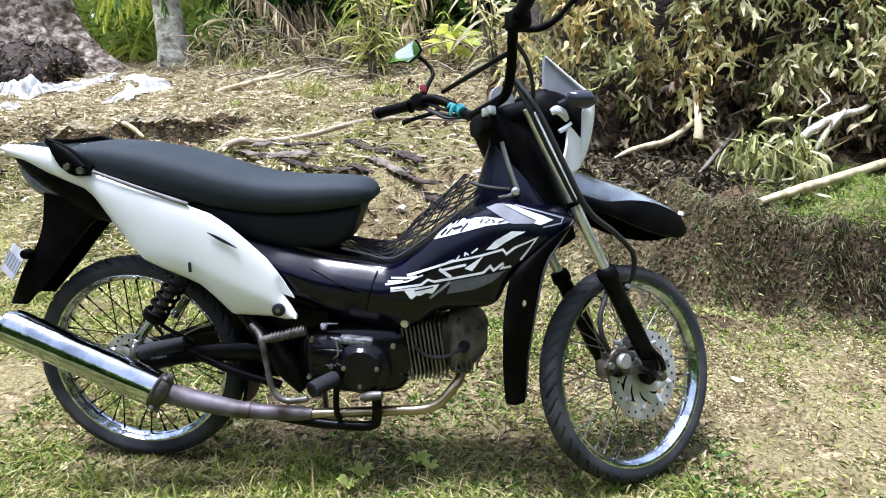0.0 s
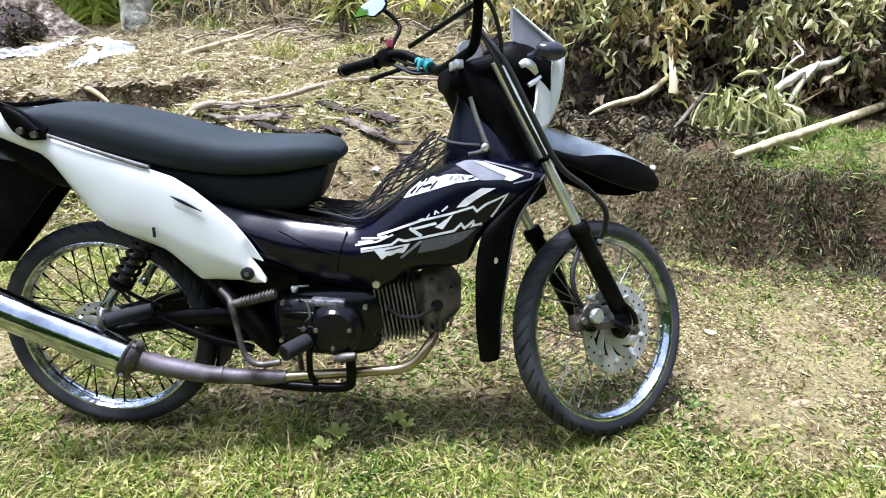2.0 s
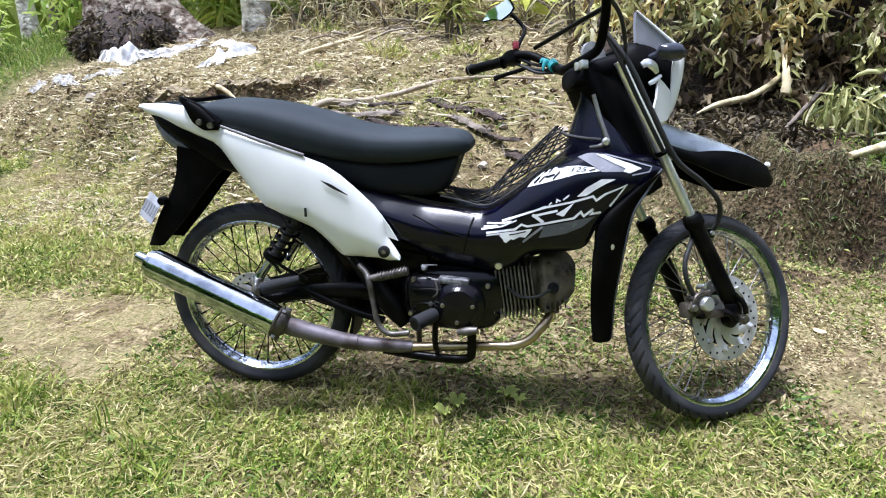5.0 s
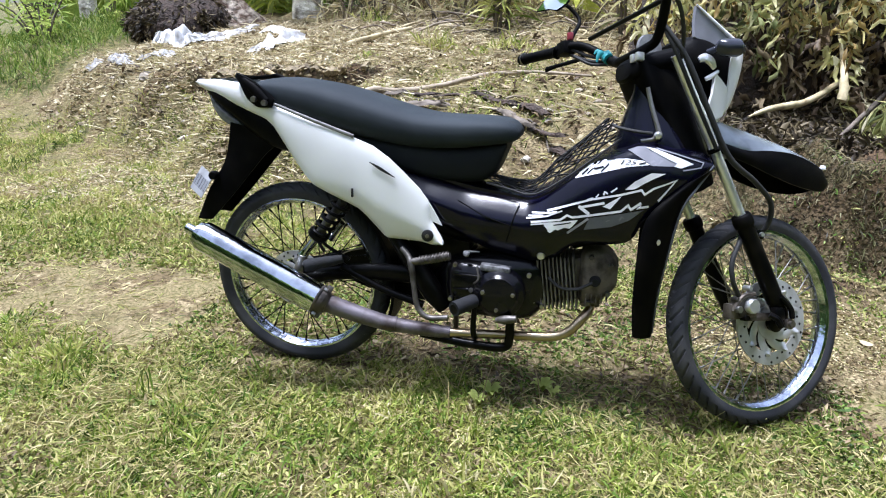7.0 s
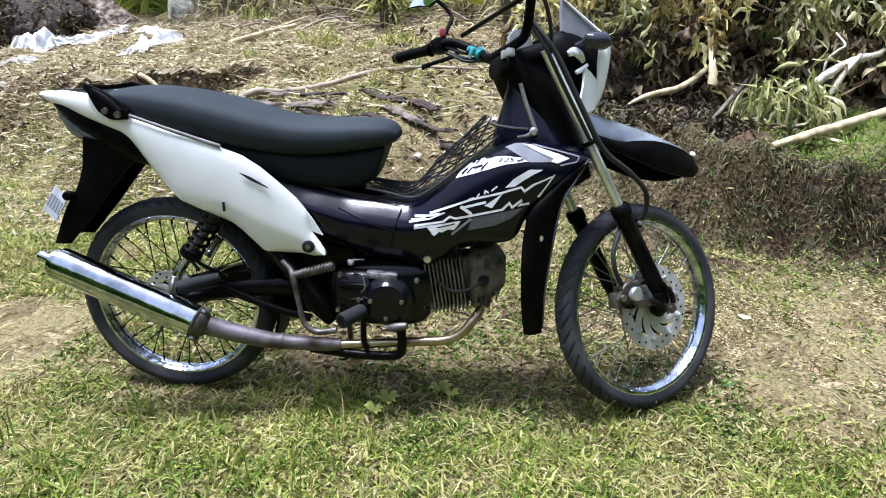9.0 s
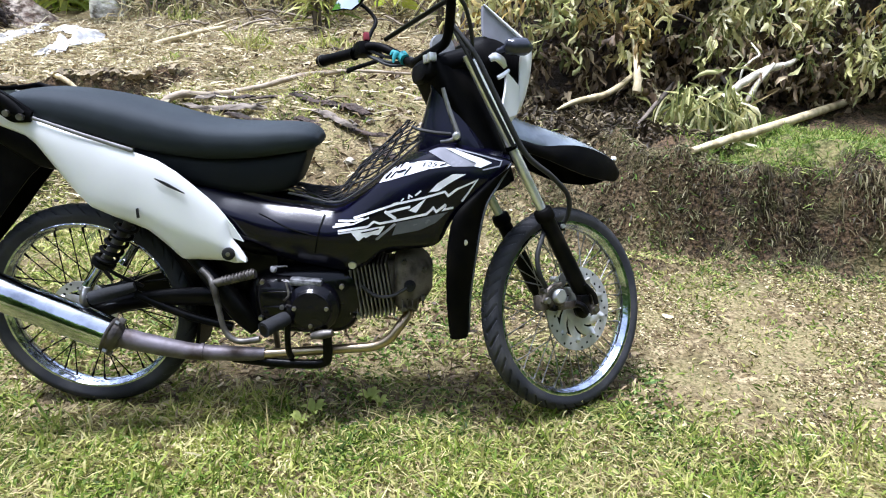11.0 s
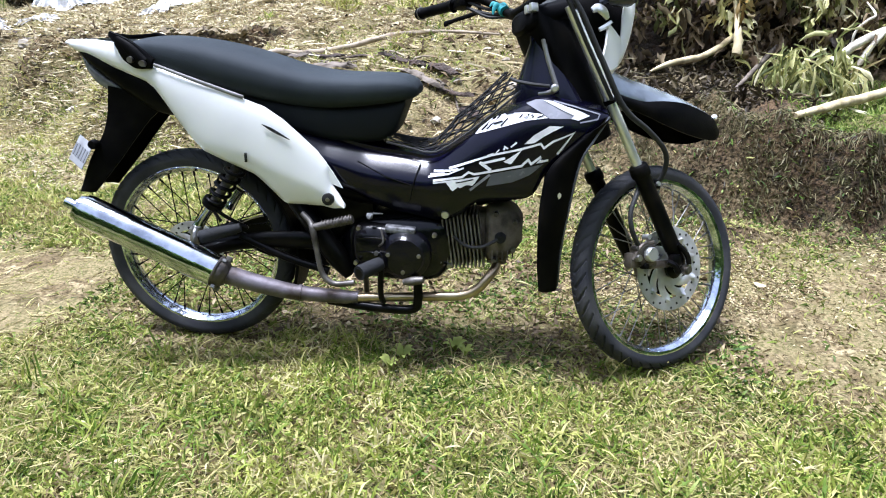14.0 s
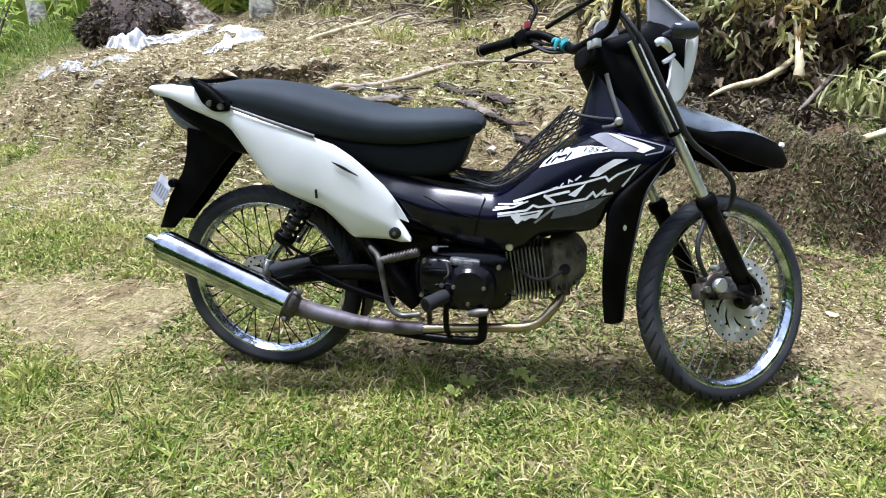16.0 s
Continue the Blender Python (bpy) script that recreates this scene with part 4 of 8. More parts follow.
ZIG = [
    ([(0.724, 0.558), (0.779, 0.579), (0.828, 0.597), (0.892, 0.613), (0.942, 0.629), (0.950, 0.619), (0.970, 0.635), (1.017, 0.656), (0.982, 0.605)], 0.0052),
    ([(0.685, 0.526), (0.757, 0.539), (0.773, 0.552), (0.787, 0.548), (0.828, 0.557), (0.899, 0.574), (0.915, 0.590), (0.922, 0.580), (0.945, 0.598), (0.939, 0.585), (0.962, 0.590)], 0.0055),
    ([(0.860, 0.591), (0.803, 0.575)], 0.006),
    ([(0.799, 0.578), (0.826, 0.560)], 0.008),
    ([(0.672, 0.534), (0.724, 0.545), (0.761, 0.562)], 0.004),
    ([(0.685, 0.548), (0.727, 0.553), (0.748, 0.559)], 0.004),
    ([(0.677, 0.540), (0.714, 0.546)], 0.003),
    ([(0.685, 0.520), (0.737, 0.529)], 0.004),
    ([(0.838, 0.603), (0.845, 0.611)], 0.003),
    ([(0.856, 0.610), (0.858, 0.618), (0.866, 0.614)], 0.004),
    ([(0.872, 0.618), (0.886, 0.630)], 0.004),
    ([(0.818, 0.596), (0.832, 0.601)], 0.003),
]
for pts, w in ZIG:
    stroke("zigzag", pts, w, M_DECAL_W)
sticker("white_wedge", [(0.899, 0.613), (0.856, 0.582), (0.874, 0.577), (0.886, 0.594)], M_DECAL_W, 0.0025)
sticker("white_bolt", [(0.904, 0.627), (0.925, 0.649), (0.960, 0.671), (0.992, 0.671), (0.969, 0.659), (0.948, 0.646), (0.926, 0.630)], M_DECAL_W, 0.0025)
sticker("white_splash", [(0.718, 0.527), (0.757, 0.534), (0.800, 0.543), (0.791, 0.529), (0.779, 0.527), (0.783, 0.519), (0.768, 0.52), (0.753, 0.511), (0.748, 0.514), (0.735, 0.503), (0.727, 0.508), (0.745, 0.520), (0.719, 0.520)], M_DECAL_W, 0.0025)
stroke("black_stroke", [(0.742, 0.524), (0.76, 0.528), (0.785, 0.535)], 0.003, M_GLOSS, 0.0035)
stroke("grey_stroke", [(0.777, 0.507), (0.825, 0.549)], 0.006, M_DECAL_M, 0.002)
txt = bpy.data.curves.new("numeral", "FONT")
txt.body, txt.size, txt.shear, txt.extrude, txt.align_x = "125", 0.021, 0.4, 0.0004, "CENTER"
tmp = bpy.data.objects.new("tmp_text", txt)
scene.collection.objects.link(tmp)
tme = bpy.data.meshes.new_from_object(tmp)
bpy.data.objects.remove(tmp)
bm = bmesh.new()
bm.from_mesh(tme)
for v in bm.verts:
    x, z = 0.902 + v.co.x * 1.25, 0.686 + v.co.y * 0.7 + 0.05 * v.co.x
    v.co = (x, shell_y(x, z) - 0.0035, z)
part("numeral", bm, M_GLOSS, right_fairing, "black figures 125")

# --- leg shield
def shield_side(x, z):
    return -0.125 - 0.02 * np.clip((1.04 - x) / 0.06, 0, 1) + 0.02 * np.clip((0.45 - z) / 0.2, 0, 1)


for s in (1, -1):
    bm = bmesh.new()
    panel(bm, [(1.04, 0.648), (0.968, 0.575), (0.95, 0.50), (0.948, 0.42), (0.951, 0.33), (0.960, 0.249)] if s == 1 else [(1.04, 0.648), (0.985, 0.575), (0.968, 0.50), (0.966, 0.42), (0.969, 0.33), (0.975, 0.26)],
          [(1.10, 0.692), (1.066, 0.641), (1.036, 0.582), (1.02, 0.474), (1.008, 0.364), (1.006, 0.251)], lambda x, z: s * shield_side(x, z), 40, 8, 0.006, 0.010)
    sh = part("leg_shield", bm, M_PLASTIC, bike, "long black leg shield flap", sharp=60)
    bm = bmesh.new()
    lathe(bm, [(0.0005, -0.006), (0.008, -0.005), (0.009, 0.004), (0.0005, 0.004)], 12, pose(0.990, s * -0.146, 0.508))
    part("bolt", bm, M_SILVER, sh)
bm = bmesh.new()
rows = spline([(1.09, 0.69), (1.055, 0.641), (1.03, 0.60), (1.02, 0.575)], 5)
skin(bm, [[(x + 0.02 * (1 - (y / 0.12) ** 2), y, z) for y in np.linspace(-0.12, 0.12, 9)] + [(x + 0.016 * (1 - (y / 0.12) ** 2) - 0.004, y, z) for y in np.linspace(0.12, -0.12, 9)] for x, z in rows])
part("shield_front", bm, M_PLASTIC, bike, "black inner front shield")
bm = bmesh.new()
tube(bm, [(1.098, -0.118, 0.694), (1.067, -0.130, 0.643), (1.038, -0.132, 0.585), (1.021, -0.132, 0.48), (1.009, -0.128, 0.37), (1.007, -0.112, 0.26)], 0.003, 8, 8)
part("shield_edge", bm, M_DECAL_G, bike, "worn grey edge of the shield")

# --- neck
AX = Vector((-math.sin(RAKE), 0, math.cos(RAKE)))
bm = bmesh.new()
rings = []
for s, w, d0, d1 in ((0.46, 0.085, 0.15, 0.05), (0.53, 0.08, 0.145, 0.045), (0.57, 0.07, 0.122, 0.042), (0.594, 0.064, 0.104, 0.04), (0.62, 0.056, 0.081, 0.038), (0.65, 0.048, 0.053, 0.034), (0.688, 0.04, 0.02, 0.03), (0.72, 0.036, 0.012, 0.026)):
    c = PIVOT + AX * s
    ring = []
    for a in np.linspace(0, 2 * math.pi, 20, endpoint=False):
        ca, sa = math.cos(a), math.sin(a)
        fx = math.copysign(abs(ca) ** 0.7, ca) * (d1 if ca > 0 else d0)
        ring.append(c + Vector((math.cos(RAKE), 0, math.sin(RAKE))) * fx + Vector((0, math.copysign(abs(sa) ** 0.7, sa) * w, 0)))
    rings.append(ring)
skin(bm, rings)
for v in bm.verts:
    v.co.y *= 0.75 + 0.25 * abs(math.cos(9 * v.co.z))
neck = part("neck_cover", bm, M_GLOSS, bike, "glossy black steering neck cover")
bm = bmesh.new()
tube(bm, [(0.934, -0.062, 0.862), (0.949, -0.070, 0.815), (0.966, -0.082, 0.77), (0.970, -0.086, 0.752), (0.955, -0.086, 0.742), (0.93, -0.086, 0.738)], [0.005, 0.0055, 0.006, 0.008, 0.006, 0.004], 8, 5, flat=0.5)
part("neck_trim", bm, M_STEEL, neck, "grey metal bracket edge")
bm = bmesh.new()
lathe(bm, [(0.0005, -0.01), (0.007, -0.009), (0.010, -0.004), (0.010, 0.006), (0.0005, 0.006)], 12, pose(0.968, -0.092, 0.753))
part("bolt", bm, M_SILVER, neck)
bm = bmesh.new()
tube(bm, [(0.955, -0.085, 0.757), (0.92, -0.088, 0.760), (0.88, -0.075, 0.765), (0.862, -0.055, 0.77)], 0.004, 8, 6)
part("net_hook", bm, M_CORD, neck)

# --- engine
engine = holder("engine", Matrix(), "black single-cylinder engine with dirty cooling fins", parent=bike)
bm = bmesh.new()
sections(bm, [(0.43, 0.27, 0.37, 0.06, 0), (0.47, 0.245, 0.40, 0.095, 0), (0.54, 0.235, 0.42, 0.105, 0), (0.62, 0.232, 0.425, 0.108, 0), (0.69, 0.24, 0.42, 0.10, 0), (0.725, 0.27, 0.40, 0.08, 0)], 24, 4.0)
part("crankcase", bm, M_ENGINE, engine)
bm = bmesh.new()
lathe(bm, [(0.001, -0.148), (0.03, -0.148), (0.048, -0.145), (0.052, -0.140), (0.055, -0.134), (0.064, -0.130), (0.068, -0.122), (0.069, -0.08), (0.06, -0.07)], 40, pose(0.614, 0, 0.326))
cover = part("clutch_cover", bm, M_ENGINE, engine, "round black engine cover with bolts")
for a in (8, 172, 268):
    bm = bmesh.new()
    lathe(bm, [(0.0005, -0.006), (0.0052, -0.006), (0.0058, 0.0), (0.0005, 0.004)], 6, pose(0.614 + 0.04 * math.cos(radians(a)), -0.147, 0.328 + 0.04 * math.sin(radians(a))))
    part("bolt", bm, M_STEEL, cover)
bm = bmesh.new()
sections(bm, [(0.468, 0.29, 0.385, 0.098, 0), (0.485, 0.265, 0.405, 0.118, 0), (0.54, 0.25, 0.412, 0.126, 0), (0.59, 0.248, 0.408, 0.126, 0), (0.615, 0.26, 0.39, 0.115, 0)], 22, 3.2)
part("gearbox_cover", bm, M_ENGINE, engine)
for z in (0.285, 0.325, 0.365):
    bm = bmesh.new()
    tube(bm, [(0.49, -0.121, z), (0.53, -0.1275, z + 0.004), (0.575, -0.128, z + 0.002)], 0.003, 6, 4)
    part("casting_rib", bm, M_ENGINE, engine)
bm = bmesh.new()
lathe(bm, [(0.0005, -0.1495), (0.012, -0.1495), (0.0145, -0.149), (0.0145, -0.146)], 8, pose(0.614, 0, 0.326))
part("inspection_plug", bm, M_ENGINE, engine)
bm = bmesh.new()
block(bm, 0.532, 0.612, -0.1305, -0.1, 0.384, 0.402, 0.006, pose(0, 0, 0, 0, 4, 0) @ pose(0, 0, 0.04))
part("casting_mark", bm, M_BARE, engine, "worn bare patch of casting")
bm = bmesh.new()
tube(bm, [(0.516, -0.11, 0.428), (0.522, -0.118, 0.422), (0.528, -0.118, 0.430)], [0.005, 0.007, 0.004], 7, 4)
tube(bm, [(0.522, -0.112, 0.430), (0.555, -0.112, 0.431)], 0.002, 6, 3)
part("casting_lug", bm, M_BARE, engine, "bright chipped lug on the casing")
bm = bmesh.new()
tube(bm, [(0.553, -0.128, 0.395), (0.56, -0.136, 0.365), (0.548, -0.136, 0.35)], 0.0028, 6, 5)
part("breather_pipe", bm, M_WORN, engine)
for x, z in ((0.54, 0.329), (0.485, 0.30), (0.495, 0.395), (0.725, 0.29), (0.70, 0.30), (0.69, 0.385)):
    bm = bmesh.new()
    lathe(bm, [(0.0005, -0.008), (0.0056, -0.008), (0.0064, 0.004), (0.0005, 0.006)], 8, pose(x, -0.126 if x < 0.7 else -0.085, z))
    part("bolt", bm, M_STEEL, engine)
bm = bmesh.new()
sections(bm, [(0.70, 0.285, 0.415, 0.05, 0), (0.76, 0.288, 0.42, 0.052, 0), (0.83, 0.30, 0.43, 0.05, 0)], 18, 4.0)
part("cylinder", bm, M_DIRTY, engine)
for i in range(10):
    bm = bmesh.new()
    x = 0.711 + i * 0.0103
    h = 0.0 if i < 7 else 0.012
    block(bm, x, x + 0.0042, -0.082, 0.082, 0.278 + 0.0011 * i, 0.420 + 0.0016 * i - h * 0.2, 0.0012, Matrix.Translation((x, 0, 0.35)) @ pose(0, 0, 0, 0, -8.5, 0) @ Matrix.Translation((-x, 0, -0.35)))
    part("fin", bm, M_FIN, engine)
bm = bmesh.new()
sections(bm, [(0.815, 0.30, 0.438, 0.06, 0), (0.83, 0.292, 0.448, 0.078, 0), (0.865, 0.30, 0.45, 0.078, 0), (0.895, 0.325, 0.432, 0.066, 0), (0.912, 0.345, 0.41, 0.04, 0)], 20, 3.6)
head = part("cylinder_head", bm, M_DIRTY, engine, "dusty brown cylinder head")
bm = bmesh.new()
lathe(bm, [(0.0005, -0.098), (0.01, -0.098), (0.014, -0.088), (0.016, -0.07), (0.0005, -0.06)], 16, pose(0.856, 0, 0.372))
part("plug_cap", bm, M_HOLE, head)
bm = bmesh.new()
tube(bm, [(0.735, -0.094, 0.375), (0.77, -0.1, 0.352), (0.81, -0.102, 0.352), (0.85, -0.098, 0.372)], 0.0045, 8, 6)
part("plug_lead", bm, M_CORD, head)
for k, (x, z) in enumerate(((0.842, 0.435), (0.842, 0.31), (0.892, 0.415), (0.89, 0.34))):
    bm = bmesh.new()
    lathe(bm, [(0.0005, -0.088), (0.006, -0.088), (0.0065, -0.07), (0.0005, -0.06)], 6, pose(x, 0, z))
    part("head_bolt", bm, M_WORN, head)
for k in range(5):
    bm = bmesh.new()
    x = 0.835 + 0.013 * k
    block(bm, x, x + 0.004, -0.083, 0.083, 0.298 + 0.005 * k, 0.335, 0.0012)
    part("head_rib", bm, M_DIRTY, head)
bm = bmesh.new()
tube(bm, [(0.79, -0.02, 0.455), (0.83, -0.03, 0.47), (0.87, -0.03, 0.475), (0.90, -0.02, 0.49)], 0.017, 10, 5)
part("intake", bm, M_FRAME, engine)
# Added black block that fills the dark gap between cover and engine.
bm = bmesh.new()
block(bm, 0.31, 0.52, -0.055, 0.055, 0.33, 0.52, 0.02)
part("gap_filler", bm, M_FRAME, bike)
bm = bmesh.new()
panel(bm, [(0.09, 0.33), (0.16, 0.362), (0.24, 0.372), (0.385, 0.37), (0.47, 0.36)], [(0.10, 0.295), (0.164, 0.262), (0.22, 0.245), (0.30, 0.235), (0.47, 0.225)], lambda x, z: 0.045, 24, 6, 0.03, 0.008)
part("chain_case", bm, M_FRAME, bike, "black chain case behind the swingarm")
bm = bmesh.new()
for x, z in ((0.235, 0.292), (0.255, 0.291), (0.205, 0.283)):
    block(bm, x - 0.007, x + 0.007, 0.028, 0.036, z - 0.003, z + 0.003, 0.002)
part("chain_link", bm, M_STEEL, bike, "dull chain links showing below the swingarm")
# exhaust
exhaust = holder("exhaust", Matrix(), "chrome silencer on a burnt steel exhaust pipe", parent=bike)
bm = bmesh.new()
tube(bm, [(0.848, -0.03, 0.31), (0.848, -0.055, 0.285), (0.83, -0.08, 0.262), (0.80, -0.09, 0.228), (0.76, -0.092, 0.209), (0.70, -0.093, 0.203), (0.60, -0.098, 0.197), (0.46, -0.115, 0.193)], 0.0125, 14, 7)
part("header_pipe", bm, M_BRASS, exhaust, "heat-tinted brassy header pipe")
bm = bmesh.new()
lathe(bm, [(0.014, -0.008), (0.026, -0.008), (0.026, 0.006), (0.014, 0.006)], 18, pose(0.848, -0.045, 0.30, 55, 0, 0))
part("flange", bm, M_CALIPER, exhaust)
bm = bmesh.new()
tube(bm, [(0.485, -0.112, 0.194), (0.47, -0.113, 0.1945), (0.44, -0.118, 0.196), (0.36, -0.13, 0.204), (0.30, -0.14, 0.213), (0.22, -0.152, 0.235), (0.14, -0.165, 0.262), (0.115, -0.168, 0.272)], [0.0165, 0.0165, 0.0185, 0.0195, 0.0215, 0.024, 0.0255, 0.027], 18, 7)
part("mid_pipe", bm, M_PIPE, exhaust, "grey burnt middle pipe")
MUF = Matrix.Translation((0.132, -0.17, 0.266)) @ Vector((-0.372, -0.01, 0.168)).to_track_quat("Y", "Z").to_matrix().to_4x4()
bm = bmesh.new()
lathe(bm, [(0.026, -0.02), (0.0275, -0.018), (0.034, -0.012), (0.0385, -0.006), (0.0395, 0.004), (0.0425, 0.006), (0.0435, 0.009), (0.0435, 0.012), (0.030, 0.012)], 40, MUF)
part("silencer_collar", bm, M_DARKSTEEL, exhaust, "sooty dark end ring of the silencer")
for a in (75, 255):
    bm = bmesh.new()
    block(bm, -0.006, 0.006, -0.014, 0.002, -0.006, 0.008, 0.003, MUF @ pose(0.041 * math.cos(radians(a)), 0, 0.041 * math.sin(radians(a)), 0, 90 - a, 0))
    part("clamp_lug", bm, M_WORN, exhaust)
bm = bmesh.new()
tube(bm, [(0.335, -0.1345, 0.2075), (0.327, -0.1355, 0.209)], 0.0222, 18, 1)
part("weld_ring", bm, M_PIPE, exhaust)
bm = bmesh.new()
lathe(bm, [(0.030, 0.008), (0.0425, 0.012), (0.043, 0.03), (0.043, 0.37), (0.0415, 0.382), (0.036, 0.386), (0.034, 0.396), (0.02, 0.398)], 48, MUF)
part("silencer", bm, M_CHROME, exhaust, "polished chrome silencer body")
bm = bmesh.new()
lathe(bm, [(0.0105, 0.39), (0.0145, 0.392), (0.0145, 0.428), (0.0125, 0.432), (0.010, 0.43), (0.0095, 0.40)], 20, MUF)
part("outlet", bm, M_CHROME, exhaust)
bm = bmesh.new()
lathe(bm, [(0.0005, 0.395), (0.0102, 0.395), (0.0102, 0.422), (0.0005, 0.422)], 16, MUF)
part("outlet_hole", bm, M_HOLE, exhaust)
for a in (100, 220, 340):
    bm = bmesh.new()
    lathe(bm, [(0.0005, -0.006), (0.006, -0.006), (0.006, 0.004), (0.0005, 0.004)], 6, MUF @ pose(0.042 * math.cos(radians(a)), 0.0, 0.042 * math.sin(radians(a))))
    part("bolt", bm, M_STEEL, exhaust)
# swingarm, shocks, pegs
for s in (1, -1):
    bm = bmesh.new()
    tube(bm, [(-0.045, s * -0.085, 0.278), (0.03, s * -0.085, 0.29), (0.12, s * -0.085, 0.318), (0.25, s * -0.08, 0.335), (0.40, s * -0.07, 0.335)], [0.02, 0.024, 0.022, 0.024, 0.026], 10, 6, flat=0.6)
    part("swingarm", bm, M_FRAME, bike, "black steel swingarm")
    shock = holder("shock", Matrix(), "coil-spring rear shock absorber", parent=bike)
    a, b = Vector((0.046, s * -0.098, 0.366)), Vector((0.172, s * -0.098, 0.535))
    bm = bmesh.new()
    pts = []
    for i in range(90):
        u = i / 89
        p = a.lerp(b, 0.40 + 0.58 * u)
        ang = u * 5.0 * 2 * math.pi
        side = Vector((0, 1, 0))
        nrm = (b - a).normalized().cross(side)
        pts.append(p + (side * math.cos(ang) + nrm * math.sin(ang)) * 0.0235)
    tube(bm, pts, 0.0052, 8, 1)
    part("spring", bm, M_FRAME, shock)
    bm = bmesh.new()
    tube(bm, [a, a.lerp(b, 0.12), a.lerp(b, 0.34), a.lerp(b, 0.4)], [0.016, 0.012, 0.013, 0.018], 14, 4)
    part("damper", bm, M_CHROME, shock, "bright lower damper body")
    bm = bmesh.new()
    tube(bm, [a.lerp(b, 0.38), a.lerp(b, 1.0)], 0.013, 12, 3)
    part("damper_rod", bm, M_WORN, shock)
    bm = bmesh.new()
    tube(bm, [a.lerp(b, 0.33), a.lerp(b, 0.36), a.lerp(b, 0.43)], [0.02, 0.029, 0.029], 18, 2)
    part("spring_seat", bm, M_FRAME, shock)
bm = bmesh.new()
tube(bm, [(0.079, -0.152, 0.356), (0.083, -0.151, 0.357), (0.12, -0.142, 0.366), (0.178, -0.125, 0.379)], [0.0165, 0.018, 0.017, 0.012], 9, 4)
rear_peg = part("rear_foot_peg", bm, M_PEG, bike, "grey rubber rear foot peg folded beside the swingarm")
bm = bmesh.new()
tube(bm, [(0.0745, -0.1535, 0.3545), (0.0785, -0.1525, 0.3555)], 0.0135, 6, 1)
part("peg_end", bm, M_HOLE, rear_peg)
bm = bmesh.new()
tube(bm, [(0.03, -0.1, 0.31), (0.042, -0.104, 0.345), (0.05, -0.106, 0.372)], [0.012, 0.015, 0.012], 10, 5)
part("shock_mount", bm, M_STEEL, bike)
bm = bmesh.new()
tube(bm, [(0.098, -0.112, 0.432), (0.13, -0.112, 0.405), (0.19, -0.105, 0.372)], 0.005, 8, 5)
tube(bm, [(0.10, -0.118, 0.425), (0.112, -0.12, 0.408), (0.124, -0.12, 0.391)], 0.0045, 8, 5)
part("brake_rod", bm, M_FRAME, bike)
bm = bmesh.new()
rows = []
for a in np.linspace(radians(-22), radians(66), 24):
    r0, r1 = 0.296, 0.301
    c = [(AXLE_R[0] + r0 * math.cos(a), y, AXLE_R[2] + r0 * math.sin(a)) for y in np.linspace(-0.056, 0.056, 7)]
    d = [(AXLE_R[0] + (r1 + 0.004) * math.cos(a), y, AXLE_R[2] + (r1 + 0.004) * math.sin(a)) for y in np.linspace(0.056, -0.056, 7)]
    rows.append(c + d)
skin(bm, rows)
part("inner_mudguard", bm, M_PLASTIC, bike, "black inner mudguard over the rear tyre")
bm = bmesh.new()
tube(bm, [(0.30, -0.06, 0.45), (0.36, -0.075, 0.38), (0.42, -0.08, 0.30), (0.46, -0.08, 0.25)], [0.02, 0.026, 0.03, 0.022], 12, 5)
tube(bm, [(0.16, -0.088, 0.345), (0.28, -0.088, 0.29), (0.40, -0.085, 0.255)], 0.011, 10, 5)
part("pivot_bracket", bm, M_FRAME, bike)
bm = bmesh.new()
tube(bm, [(0.345, -0.12, 0.425), (0.368, -0.13, 0.405), (0.378, -0.14, 0.385), (0.388, -0.145, 0.33), (0.398, -0.15, 0.28), (0.415, -0.152, 0.255), (0.44, -0.152, 0.246), (0.485, -0.15, 0.252)], [0.007, 0.008, 0.009, 0.0075, 0.0075, 0.008, 0.008, 0.0085], 10, 6)
kick = part("kick_lever", bm, M_WORN, bike, "worn steel kick-start lever")
bm = bmesh.new()
tube(bm, [(0.375, -0.135, 0.393), (0.40, -0.135, 0.398), (0.482, -0.135, 0.420)], [0.009, 0.011, 0.0105], 14, 8)
part("kick_rubber", bm, M_WORN, kick, "ribbed grey kick-start end")
for i in range(9):
    bm = bmesh.new()
    u = i / 8
    tube(bm, [(0.404 + 0.072 * u - 0.0018, -0.135, 0.399 + 0.0195 * u), (0.404 + 0.072 * u + 0.0018, -0.135, 0.4 + 0.0195 * u)], 0.0132, 14, 1)
    part("rib", bm, M_WORN, kick)
peg = holder("foot_peg", Matrix(), "rubber foot peg on a black bracket", parent=bike)
bm = bmesh.new()
tube(bm, [(0.553, -0.15, 0.308), (0.55, -0.155, 0.308), (0.516, -0.204, 0.303), (0.514, -0.207, 0.3025)], [0.015, 0.0185, 0.0195, 0.0185], 16, 3)
rubber = part("peg_rubber", bm, M_PEG, peg)
bm = bmesh.new()
tube(bm, [(0.5145, -0.2062, 0.3026), (0.5125, -0.2092, 0.3022)], 0.0125, 14, 1)
part("peg_end", bm, M_FRAME, rubber)
bm = bmesh.new()
tube(bm, [(0.555, -0.14, 0.30), (0.553, -0.145, 0.25), (0.553, -0.14, 0.215), (0.555, -0.12, 0.19)], 0.008, 8, 5)
tube(bm, [(0.40, -0.10, 0.176), (0.50, -0.115, 0.172), (0.60, -0.12, 0.17), (0.64, -0.122, 0.178), (0.648, -0.124, 0.20), (0.648, -0.124, 0.25)], 0.0125, 10, 6)
